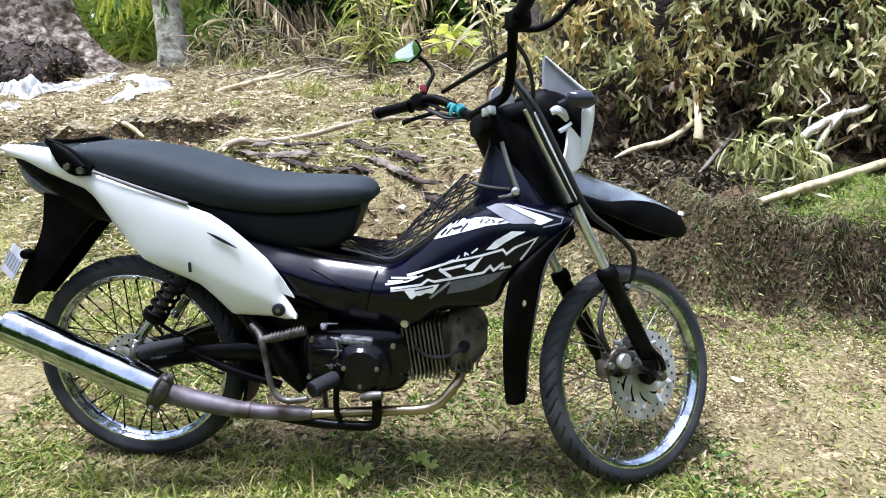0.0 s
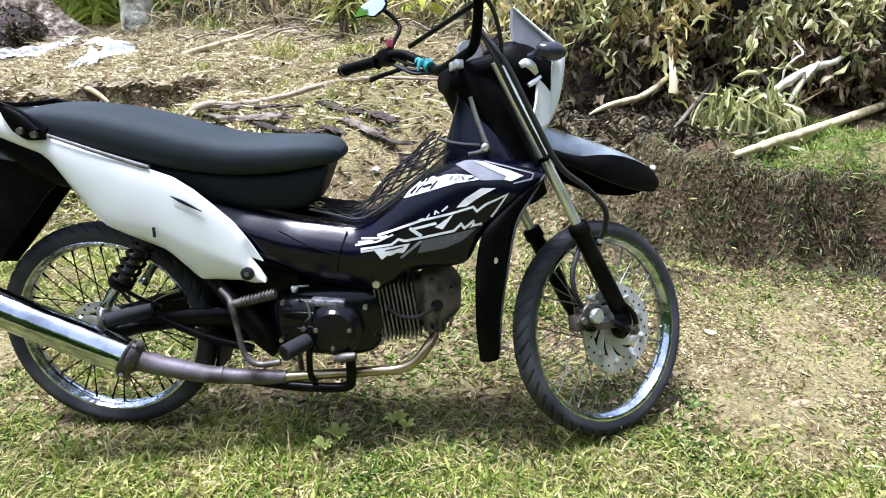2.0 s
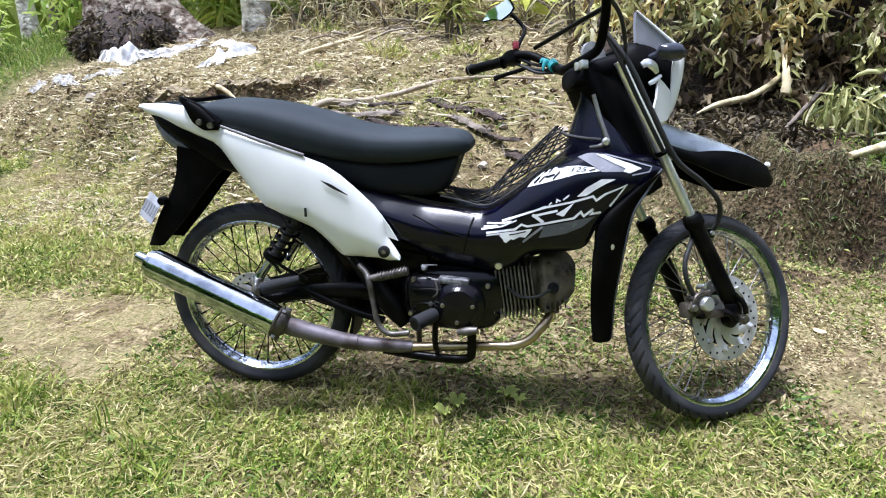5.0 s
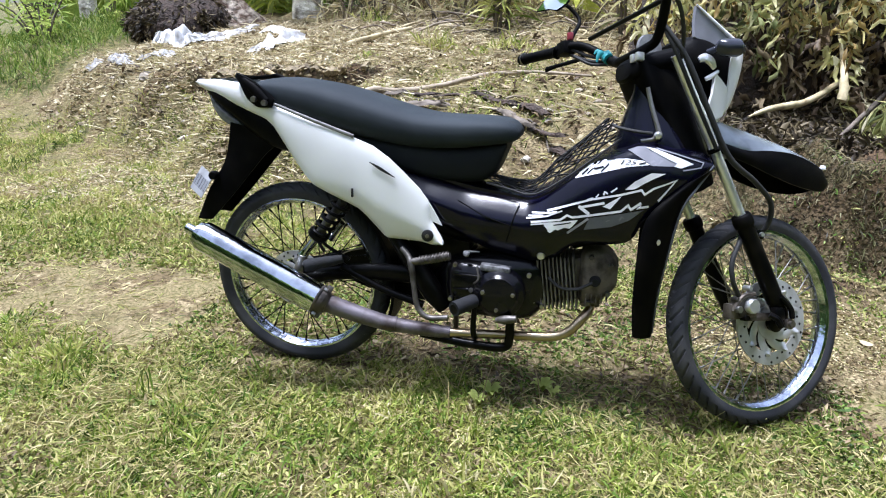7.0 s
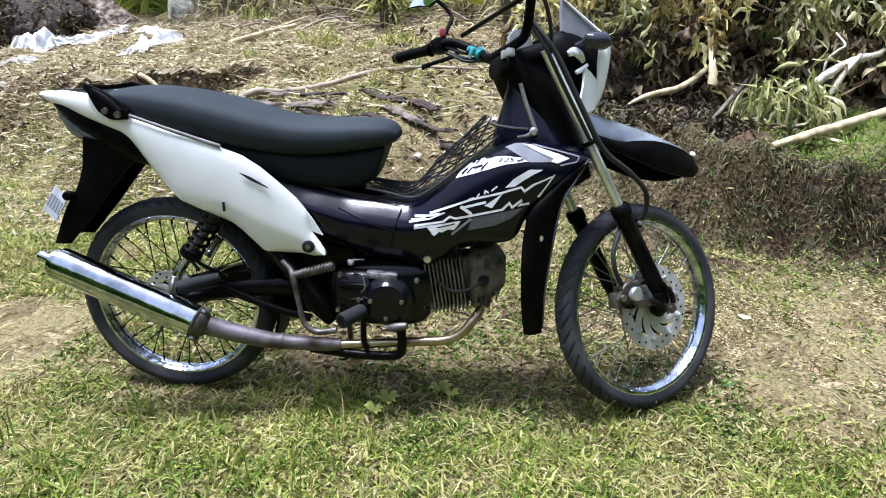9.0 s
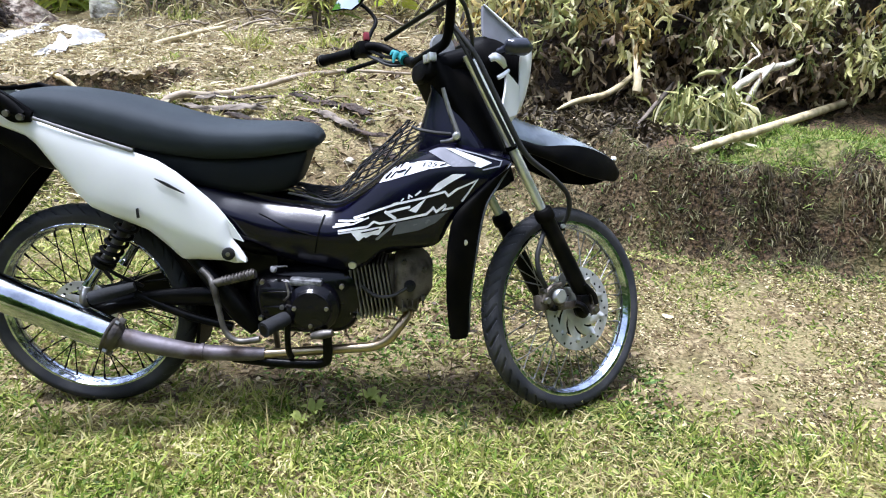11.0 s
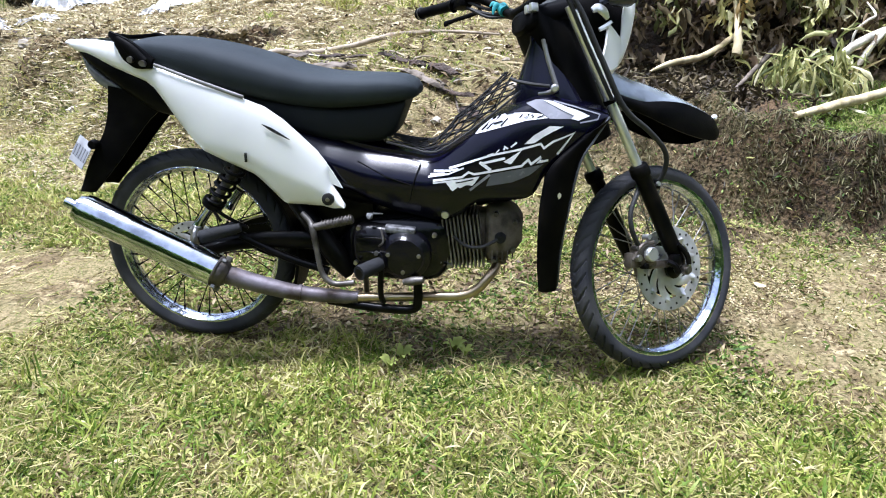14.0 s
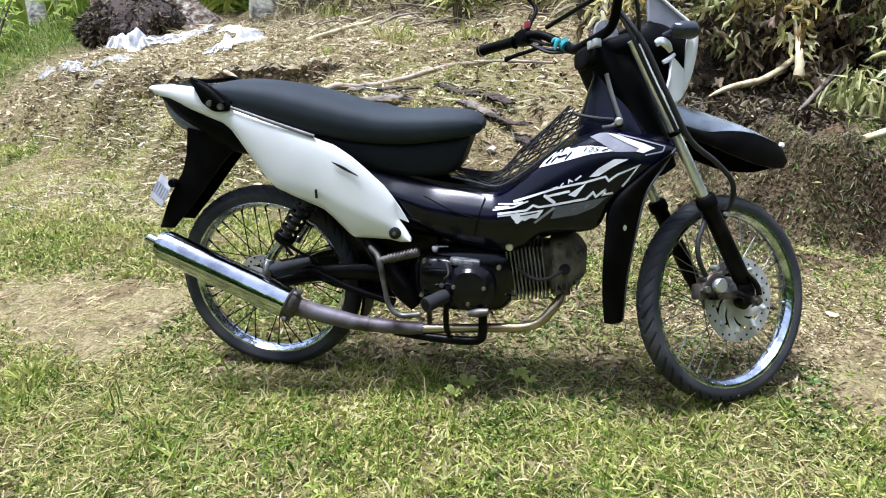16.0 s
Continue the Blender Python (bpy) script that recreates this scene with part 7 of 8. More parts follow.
for i in range(110):
    u = rs.uniform(0, 1)
    cx = -3.8 + 3.1 * u + rs.normal(0, 0.15)
    cy = np.interp(cx, KX, KB) + rs.uniform(0.05, 1.0)
    stone(cx, cy, rs.uniform(0.008, 0.024) * (1.5 if i % 7 == 0 else 1.0), 100 + i, ("pale angular stone in the dirt rubble", "dark brown clod of earth in the rubble", "dry tan clod of earth in the rubble")[i % 3], (M_STONE, M_ROOTS_AND_SHADE, M_CRUST)[i % 3])
stone(-2.67, 2.93, 0.055, 180, "larger whitish block in the dirt rubble")
stone(-1.95, 2.3, 0.04, 181, "larger whitish block in the dirt rubble")
for i in range(16):
    stone(rs.uniform(0.35, 1.25), rs.uniform(1.2, 2.5), rs.uniform(0.014, 0.03), 200 + i, "small round pebble on the slope")


def sheet(cx, cy, l, w, turn, seed, label, high=0.12, mat=M_PLASTIC_SHEET):
    """A crumpled piece of plastic sheet."""
    g = np.random.default_rng(seed)
    nu, nv = 46, 34
    off = Vector(g.uniform(-50, 50, 3))
    bm = bmesh.new()
    rows = []
    for i in range(nu):
        row = []
        for j in range(nv):
            u, v = i / (nu - 1) * 2 - 1, j / (nv - 1) * 2 - 1
            p = Vector((u * l * (1 + 0.35 * noise.noise(Vector((v * 3, 0, 0)) + off) + 0.15 * noise.noise(Vector((v * 9, 0, 0)) + off)), v * w * (1 + 0.4 * noise.noise(Vector((u * 3, 3, 0)) + off) + 0.2 * noise.noise(Vector((u * 9, 3, 0)) + off)), 0))
            p.rotate(Euler((0, 0, radians(turn))))
            x, y = cx + p.x, cy + p.y
            fold = 0.85 * abs(noise.noise(Vector((u * 1.5, v * 1.5, 0)) + off)) + 0.22 * abs(noise.noise(Vector((u * 3.6, v * 3.6, 4)) + off)) + 0.05 * abs(noise.noise(Vector((u * 9, v * 9, 8)) + off))
            row.append(bm.verts.new((x, y, float(height(x, y)) + 0.008 + high * fold * (1.05 - 0.9 * max(abs(u), abs(v)) ** 3))))
        rows.append(row)
    for i in range(nu - 1):
        for j in range(nv - 1):
            bm.faces.new((rows[i][j], rows[i + 1][j], rows[i + 1][j + 1], rows[i][j + 1]))
    ext = bmesh.ops.extrude_face_region(bm, geom=list(bm.faces))
    for v in (e for e in ext["geom"] if isinstance(e, bmesh.types.BMVert)):
        v.co.z += 0.002
    return thing("plastic_sheet", bm, mat, label, "plastic sheet", sharp=25)
sheet(-3.14, 4.08, 0.2, 0.2, 20, 1, "crumpled white plastic sheet on the dirt mound", 0.3)
sheet(-2.75, 4.3, 0.26, 0.1, 25, 5, "greyish torn plastic film in the dirt", 0.08, M_FILM)
sheet(-1.94, 3.8, 0.12, 0.3, -10, 2, "torn white plastic bag on the dirt mound", 0.16)
sheet(-2.2, 4.35, 0.18, 0.08, 10, 6, "strip of torn white plastic on the dirt", 0.08)
sheet(-3.2, 3.3, 0.08, 0.06, 40, 3, "small scrap of dirty plastic in the rubble", 0.07, M_FILM)
sheet(-2.93, 3.51, 0.1, 0.07, 30, 7, "scrap of greyish torn plastic film on the mound", 0.06, M_FILM)
sheet(-3.12, 3.23, 0.09, 0.06, -20, 8, "scrap of greyish torn plastic film on the mound", 0.08, M_FILM)
sheet(-3.45, 3.31, 0.07, 0.05, 60, 9, "scrap of greyish torn plastic film on the mound", 0.06, M_FILM)
sheet(-3.18, 4.24, 0.12, 0.06, 15, 10, "scrap of greyish torn plastic film on the mound", 0.06, M_FILM)
sheet(-3.01, 3.38, 0.06, 0.04, 80, 11, "scrap of greyish torn plastic film on the mound", 0.05, M_FILM)


# ---------------------------------------------------------------- small plants
def weed(cx, cy, size, seed, mat, label):
    g = np.random.default_rng(seed)
    root = tagged(new("weed"), label, "weed")
    root.matrix_basis = Matrix.Translation((cx, cy, float(height(cx, cy))))
    for i in range(7):
        a = i * 2.4 + g.uniform(-0.4, 0.4)
        l = size * g.uniform(0.7, 1.1)
        bm = bmesh.new()
        rows = []
        for s in np.linspace(0, 1, 7):
            r = l * s * 0.85
            z = size * (0.75 * math.sin(1.9 * s) + 0.1)
            wd = l * 0.2 * math.sin(math.pi * min(1, 0.06 + 0.94 * s)) + 0.0012
            c = Vector((r * math.cos(a), r * math.sin(a), z))
            t = Vector((-math.sin(a), math.cos(a), 0))
            rows.append([c - t * wd + Vector((0, 0, wd * 0.4)), c - Vector((0, 0, 0.001)), c + t * wd + Vector((0, 0, wd * 0.4)), c + Vector((0, 0, 0.0005))])
        skin(bm, rows)
        part("leaf", bm, mat, root)
    return root


for i, (cx, cy, s) in enumerate(((0.60, -0.08, 0.045), (0.57, -0.12, 0.038), (0.74, 0.0, 0.042), (0.77, -0.03, 0.034), (2.15, 1.0, 0.03), (1.55, 0.95, 0.035), (0.30, -0.42, 0.025), (1.42, 0.42, 0.022), (1.44, 0.52, 0.025), (-0.28, -0.36, 0.028))):
    weed(cx, cy, s if i < 4 else s * 0.7, 300 + i, M_BRIGHT if i < 4 else M_WEED, "small fresh broad-leaved weed in the yard")
for i, (cx, cy, hgt, dx) in enumerate(((0.50, -0.07, 0.17, 0.05), (0.58, -0.13, 0.16, 0.035), (0.74, -0.06, 0.14, -0.03), (0.36, -0.46, 0.24, -0.02), (0.44, -0.44, 0.16, 0.03), (0.48, -0.5, 0.2, 0.02))):
    bm = bmesh.new()
    z = float(height(cx, cy))
    tube(bm, [(cx, cy, z - 0.005), (cx + dx * 0.4, cy, z + hgt * 0.5), (cx + dx, cy - 0.01, z + hgt)], [0.0016, 0.0013, 0.0007], 5, 5)
    thing("grass_stem", bm, M_LUSH if i > 2 else M_FROND, "thin tall green grass stem" if i > 2 else "thin dry grass stem beside the motorcycle", "grass stem")


def fallen_leaf(cx, cy, size, seed, mat, label):
    g = np.random.default_rng(seed)
    bm = bmesh.new()
    a = g.uniform(0, 6.28)
    rows = []
    for s in np.linspace(-1, 1, 8):
        wd = size * 0.38 * (1 - s * s) ** 0.7 + 0.001
        c = Vector((size * s * math.cos(a), size * s * math.sin(a), 0.008 + size * 0.15 * s * s))
        t = Vector((-math.sin(a), math.cos(a), 0.35))
        rows.append([c - t * wd, c - Vector((0, 0, 0.002)), c + t * wd, c + Vector((0, 0, 0.001))])
    skin(bm, rows)
    bm.transform(Matrix.Translation((cx, cy, float(height(cx, cy)))))
    thing("fallen_leaf", bm, mat, label, "leaf", "fallen leaves in the yard")


for i, (cx, cy, s) in enumerate(((0.935, 0.15, 0.02), (0.30, 0.06, 0.026), (0.40, 0.1, 0.022), (0.45, 0.03, 0.02), (1.95, 0.3, 0.03), (1.75, 0.55, 0.035), (2.1, -0.35, 0.03), (0.05, -0.55, 0.035), (1.5, -0.3, 0.02), (-0.2, -0.08, 0.03), (1.62, 0.2, 0.02), (0.18, -0.02, 0.03))):
    fallen_leaf(cx, cy, s * 0.65, 400 + i, M_LITTER, "curled dry brown leaf on the ground")


# ---------------------------------------------------------------- heap of cut brush
def brush(name, twigs, per, xr, yr, zr, size, mat, label, seed, overhang=0.28, reach=0.3, kink=0.5, sag=0.3, pick=None):
    """Limp leaves hanging in bunches along drooping twigs."""
    g = np.random.default_rng(seed)
    c = np.stack([g.uniform(*xr, twigs), g.uniform(*yr, twigs), g.uniform(*zr, twigs)], 1)
    if pick is not None:
        c = c[g.uniform(0, 1, twigs) < pick(c[:, 0], c[:, 2])]
    if reach < 1 and overhang:
        c = c[lattice(c[:, 0], c[:, 2], 0.2, 80 + seed) > 0.36]
    twigs = len(c)
    c[:, 1] += overhang * (c[:, 2] - zr[0])
    c[:, 2] += height(c[:, 0], c[:, 1])
    d = np.stack([g.normal(0, 0.8, twigs), -g.uniform(0.1, 0.9, twigs), g.normal(-0.4, 0.5, twigs)], 1)
    d /= np.linalg.norm(d, axis=1)[:, None]
    u = g.uniform(0, 1, (twigs, per))
    l = g.uniform(0.4, 1.0, twigs)[:, None] * reach
    base = c[:, None] + d[:, None] * (u * l)[..., None]
    base[..., 2] -= 0.5 * l * u * u
    base = (base + g.normal(0, 0.018, base.shape)).reshape(-1, 3)
    n = len(base)
    way = np.repeat(d, per, 0) * 0.5 + g.normal(0, 0.75, (n, 3)) + np.array((0, -0.15, -0.8))
    keep = base[:, 2] > height(base[:, 0], base[:, 1]) + 0.02
    base, way = base[keep], way[keep]
    n = len(base)
    return tagged(wilted(name, base, way, g.uniform(size[0], size[1], n), g.uniform(size[2], size[3], n), mat, g, 4, kink, sag), label, "brush", kind="stuff")


def spot(x, z, cx, cz, rx, rz):
    return np.exp(-((x - cx) / rx) ** 2 - ((z - cz) / rz) ** 2)


LEAF = (0.055, 0.14, 0.013, 0.034)
brush("wilted_brush", 620, 16, (0.95, 4.6), (2.16, 2.6), (0.42, 1.9), LEAF, M_WILT, "heap of cut branches with pale yellowing wilted leaves", 1, pick=lambda x, z: np.clip(0.15 + spot(x, z, 2.05, 0.7, 0.3, 0.3) + spot(x, z, 2.75, 1.0, 0.4, 0.6) + 0.7 * (lattice(x, z, 0.4, 71) > 0.5), 0, 1))
brush("golden_brush", 330, 16, (0.95, 4.4), (2.15, 2.5), (0.3, 1.7), LEAF, M_TAN, "golden-brown dead leaves hanging from cut branches", 2, pick=lambda x, z: np.clip(0.12 + spot(x, z, 1.35, 0.75, 0.35, 0.3) + 0.5 * (lattice(x, z, 0.35, 72) > 0.62), 0, 1))
brush("green_brush", 420, 16, (1.1, 4.4), (2.2, 2.75), (0.4, 1.8), LEAF, M_DULL, "dull green leaves inside the cut brush", 3, pick=lambda x, z: np.clip(0.25 + spot(x, z, 2.4, 0.7, 0.3, 0.3) + 0.5 * (lattice(x, z, 0.4, 73) > 0.5), 0, 1))
brush("brown_brush", 230, 14, (1.05, 4.4), (2.35, 2.8), (0.02, 0.45), (0.06, 0.15, 0.02, 0.045), M_DEADLEAF, "dead brown leaves under the cut brush", 4, overhang=0.0)
brush("dead_brush", 150, 16, (0.95, 4.6), (2.2, 2.7), (0.3, 1.8), LEAF, M_DEADLEAF, "shrivelled brown leaves among the cut brush", 6)
brush("low_brush", 20, 9, (2.12, 2.5), (1.88, 2.05), (0.03, 0.28), (0.12, 0.26, 0.014, 0.028), M_WILT, "long pale green leaves spilling over the bank", 5, overhang=0.0, kink=0.3)
brush("spilled_brush", 34, 9, (2.14, 2.6), (1.9, 2.08), (0.04, 0.32), (0.12, 0.26, 0.012, 0.026), M_DULL, "dull green leaves spilling over the bank", 8, overhang=0.0, kink=0.3)
brush("side_brush", 120, 14, (3.1, 4.4), (2.75, 3.0), (0.05, 0.5), (0.07, 0.17, 0.014, 0.03), M_DULL, "long dull leaves spilling onto the bank grass", 7, overhang=0.0, kink=0.3)
# Litter takes a darker leaf colour to carry the overhang's shade.
n = 3000
x, y = rng.uniform(1.1, 2.3, n), rng.uniform(1.5, 2.5, n)
tagged(wilted("brush_litter", on_ground(x, y, 0.012), np.stack([rng.normal(0, 1, n), rng.normal(0, 1, n), rng.uniform(-0.1, 0.6, n)], 1), rng.uniform(0.03, 0.09, n), rng.uniform(0.01, 0.028, n), M_ROOTLET, rng, 3, 0.35, 0.1),
       "fallen brown leaves below the brush heap, darkened for the overhang's shade", "leaf litter", kind="stuff")
# Dark solid sheet stands in for the shade deep inside the heap.
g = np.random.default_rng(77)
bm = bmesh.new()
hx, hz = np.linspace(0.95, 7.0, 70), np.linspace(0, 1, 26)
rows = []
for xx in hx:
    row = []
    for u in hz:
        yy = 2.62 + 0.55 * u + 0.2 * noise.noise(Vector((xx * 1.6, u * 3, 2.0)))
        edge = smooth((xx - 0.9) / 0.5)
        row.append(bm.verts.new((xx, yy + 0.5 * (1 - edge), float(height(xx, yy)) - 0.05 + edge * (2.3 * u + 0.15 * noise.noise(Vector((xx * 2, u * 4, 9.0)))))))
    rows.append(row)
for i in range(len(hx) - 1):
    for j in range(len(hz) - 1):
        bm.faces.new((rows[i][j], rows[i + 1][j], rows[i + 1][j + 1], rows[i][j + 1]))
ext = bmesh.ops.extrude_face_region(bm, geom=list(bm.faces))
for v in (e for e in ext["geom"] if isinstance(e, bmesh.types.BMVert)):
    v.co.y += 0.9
tagged(thing("brush_shade_sheet", bm, M_ROOTS_AND_SHADE, "dark sheet inside the heap of cut brush, standing in for its inner shade", "brush"), kind="stuff")
for i in range(26):
    cx, cz = rs.uniform(1.1, 4.2), rs.uniform(0.35, 1.7)
    cy = 2.35 + 0.2 * rs.uniform() + 0.25 * cz
    z0 = float(height(cx, cy)) + cz
    dx, dz = rs.normal(0, 0.3), rs.normal(-0.05, 0.2)
    r = rs.uniform(0.005, 0.011)
    stick("brush_stem", [(cx - dx, cy + 0.25, z0 - dz), (cx, cy, z0 + 0.04), (cx + dx, cy - 0.12, z0 + dz)], [r, r, r * 0.5], (M_BARK, M_GREYWOOD)[i % 2], ("bleached stem in the brush heap", "grey stem in the brush heap")[i % 2], "stem", 600 + i, 6, raw=True)


# ---------------------------------------------------------------- trees and the wood behind
def trunk(name, base, top, r0, r1, mat, label, rings=0, seed=0, rough=0.08, category="tree", sway=1.0):
    g = np.random.default_rng(seed)
    off = Vector(g.uniform(-50, 50, 3))
    a, b = Vector(base), Vector(top)
    bend = Vector((g.normal(0, 0.06), g.normal(0, 0.06), 0)) * (b - a).length * sway
    bm = bmesh.new()
    out = []
    steps = max(24, rings * 6)
    for i in range(steps + 1):
        u = i / steps
        c = a.lerp(b, u) + bend * math.sin(math.pi * u)
        r = r0 + (r1 - r0) * u + r0 * 0.45 * math.exp(-u * 22)
        if rings:
            r *= 1 + 0.035 * ((u * rings) % 1.0)
        out.append([c + Vector((math.cos(t), math.sin(t), 0)) * r * (1 + rough * noise.noise(Vector((math.cos(t) * 2, math.sin(t) * 2, u * 14)) + off)) for t in np.linspace(0, 2 * math.pi, 20, endpoint=False)])
    skin(bm, out)
    root = tagged(new(name), label, category)
    part("trunk", bm, mat, root)
    return root


def crown(root, centre, n, spread, size, mat, seed, down=0.5):
    g = np.random.default_rng(seed)
    c = g.normal(0, 1, (max(6, n // 60), 3)) * np.array(spread)
    base = c[g.integers(0, len(c), n)] + g.normal(0, 0.22, (n, 3)) * np.array(spread) + np.array(centre)
    ob = leaves("crown", base, g.normal(0, 1, (n, 3)) + np.array((0, 0, -down)), g.uniform(size * 0.6, size * 1.3, n), g.uniform(size * 0.25, size * 0.5, n), g.uniform(0, 0.5, n), mat, g, 3, 0.3)
    ob.parent = root
    return tagged(ob, kind="stuff")


def frond(base, tip, sag, leaf_len, count, mat, label, name, seed, hang=0.7, width=0.03):
    """A palm leaf: an arched rib with two rows of leaflets."""
    g = np.random.default_rng(seed)
    a, b = np.array(base, float), np.array(tip, float)
    mid = (a + b) / 2 + np.array((0, 0, sag))
    rib = spline([a, mid, b], 10)
    root = tagged(new(name), label, "palm leaf")
    bm = bmesh.new()
    tube(bm, rib, np.linspace(0.014, 0.004, len(rib)), 6, 1)
    part("rib", bm, mat, root)
    p = resample(rib, count)
    t = np.gradient(p, axis=0)
    t /= np.linalg.norm(t, axis=1)[:, None]
    side = np.cross(t, (0, 0, 1.0))
    side /= np.linalg.norm(side, axis=1)[:, None] + 1e-6
    base2 = np.r_[p, p]
    way = np.r_[side, -side] * 0.8 + np.r_[t, t] * 0.7 + np.array((0, 0, -hang)) + g.normal(0, 0.12, (2 * count, 3))
    taper = np.r_[np.linspace(1, 0.5, count), np.linspace(1, 0.5, count)]
    ob = leaves("leaf_blade", base2, way, leaf_len * taper * g.uniform(0.8, 1.1, 2 * count), np.full(2 * count, width), g.uniform(0.1, 0.6, 2 * count), mat, g, 3, 0.15)
    ob.parent = root
    return root


def gz(x, y):
    return float(height(x, y))


palm = trunk("palm", (-2.335, 5.25, gz(-2.335, 5.25) - 0.05), (-2.6, 5.4, 7.5), 0.125, 0.11, M_TRUNK, "grey coconut palm trunk with ring scars", 40, 1, sway=0.1)
for i in range(9):
    a = i * 0.7
    frond((-2.6, 5.4, 7.4), (-2.6 + 2.6 * math.cos(a), 5.4 + 2.6 * math.sin(a), 6.6 + 0.5 * math.sin(i)), 0.9, 0.6, 44, M_GREEN, "green arching palm leaf high over the yard", "palm_leaf", 700 + i)
for i, (bx, by, tx, r) in enumerate(((-6.7, 6.2, -6.9, 0.13), (-6.25, 6.6, -6.1, 0.11), (-5.3, 6.0, -4.7, 0.12), (-7.6, 7.5, -7.6, 0.14), (-1.2, 7.4, -1.3, 0.07), (-0.35, 6.6, -0.2, 0.05), (0.1, 6.3, 0.3, 0.045), (-4.1, 7.6, -4.3, 0.1), (0.9, 7.2, 0.9, 0.08), (-1.75, 6.4, -1.9, 0.05))):
    t = trunk("tree", (bx, by, gz(bx, by) - 0.05), (tx, by + 0.3, 6.5), r, r * 0.7, M_TRUNK if i % 2 else M_GREYWOOD, "slender grey tree trunk with a leafy crown" if i % 2 else "brown tree trunk with a leafy crown", 0, 30 + i)
    crown(t, (tx, by + 0.3, 6.3), 200, (0.7, 0.7, 0.6), 0.2, M_GREEN, 40 + i)

# leaning old tree with a bulging root foot
bm = bmesh.new()
out = []
for i in range(72):
    u = i / 71
    c = Vector((-3.5 - 0.7 * u, 4.95 + 0.2 * u, gz(-3.5, 4.8) + 0.05 + 3.6 * u))
    r = 0.35 + 0.26 * math.exp(-u * 10)
    ring = []
    for t in np.linspace(0, 2 * math.pi, 64, endpoint=False):
        k = 1 + 0.2 * noise.noise(Vector((math.cos(t) * 1.6, math.sin(t) * 1.6, u * 3))) + 0.12 * noise.noise(Vector((math.cos(t) * 5, math.sin(t) * 5, u * 12))) + 0.07 * noise.noise(Vector((math.cos(t) * 14, math.sin(t) * 14, u * 40)))
        flare = 1 + 0.6 * max(0, math.cos(t - 0.25)) ** 5 * math.exp(-u * 11)
        ring.append(c + Vector((math.cos(t), math.sin(t) * 0.8, 0)) * r * k * flare)
    out.append(ring)
skin(bm, out)
old = tagged(new("old_tree"), "leaning old tree with a thick rough root foot", "tree")
part("trunk", bm, M_STUMP, old, "whitish and reddish-brown rough bark")
bm = bmesh.new()
out = []
z0 = gz(-3.5, 4.6)
for i in range(26):
    u = i / 25
    ring = []
    for t in np.linspace(0, 2 * math.pi, 90, endpoint=False):
        q = Vector((math.cos(t), math.sin(t), 0))
        r = (0.43 + 0.24 * max(0.0, -0.9 * q.y - 0.2 * q.x)) * (1 - 0.6 * u ** 2.5) + 0.1 * math.sin(math.pi * u)
        r *= 1 + 0.16 * noise.noise(q * 3 + Vector((0, 0, u * 2))) + 0.10 * noise.noise(q * 11 + Vector((0, 0, u * 3))) + 0.06 * noise.noise(q * 26 + Vector((0, 0, u * 9)))
        ring.append(Vector((-3.5, 4.9, z0 - 0.06 + 0.5 * u)) + Vector((q.x, q.y * 0.85, 0)) * r)
    out.append(ring)
skin(bm, out)
part("root_mass", bm, M_ROOTS_AND_SHADE, old, "dark matted root mass at the foot")
g = np.random.default_rng(91)
n = 2600
a, u = g.uniform(2.6, 6.4, n), g.uniform(0.05, 0.95, n)
r = (0.43 + 0.24 * np.maximum(0.0, -0.9 * np.sin(a) - 0.2 * np.cos(a))) * (1 - 0.6 * u ** 2.5) + 0.1 * np.sin(math.pi * u)
base = np.stack([-3.5 + r * np.cos(a), 4.9 + 0.85 * r * np.sin(a), z0 - 0.06 + 0.5 * u], 1)
hair = wilted("root_fibre", base, np.stack([0.7 * np.cos(a), 0.7 * np.sin(a), -g.uniform(0.1, 0.8, n)], 1) + g.normal(0, 0.4, (n, 3)), g.uniform(0.04, 0.13, n), g.uniform(0.01, 0.035, n), M_ROOTLET, g, 3, 0.4, 0.2)
hair.parent = old
tagged(hair, kind="stuff")
crown(old, (-5.6, 4.9, 5.2), 300, (1.3, 1.3, 0.9), 0.24, M_GREEN, 9)

# dry fronds, saplings and shrubs at the edge of the wood
for i, (bx, by, tx, ty, tz) in enumerate(((-1.75, 5.2, -0.75, 4.7, 0.15), (-0.6, 5.2, 0.25, 4.7, 0.15), (0.35, 5.2, 0.05, 4.6, 0.1))):
    frond((bx, by, gz(bx, by) + 0.8), (tx, ty, gz(tx, ty) + tz), 0.12, 0.26, 34, M_FROND, "dry brown palm leaf leaning at the edge of the wood", "dry_palm_leaf", 720 + i, 0.9, 0.022)
for i, (bx, by, hgt) in enumerate(((-2.95, 5.6, 1.6), (-2.75, 5.9, 1.9), (-3.2, 6.2, 1.7))):
    for k in range(4):
        a = k * 1.57 + i
        frond((bx, by, gz(bx, by)), (bx + 0.8 * math.cos(a), by + 0.8 * math.sin(a), gz(bx, by) + hgt * 0.55), hgt * 0.5, 0.35, 30, M_BRIGHT if k % 2 else M_YELLOW, "yellow-green drooping leaf of a young palm", "palm_leaf", 740 + 10 * i + k, 0.8, 0.03)


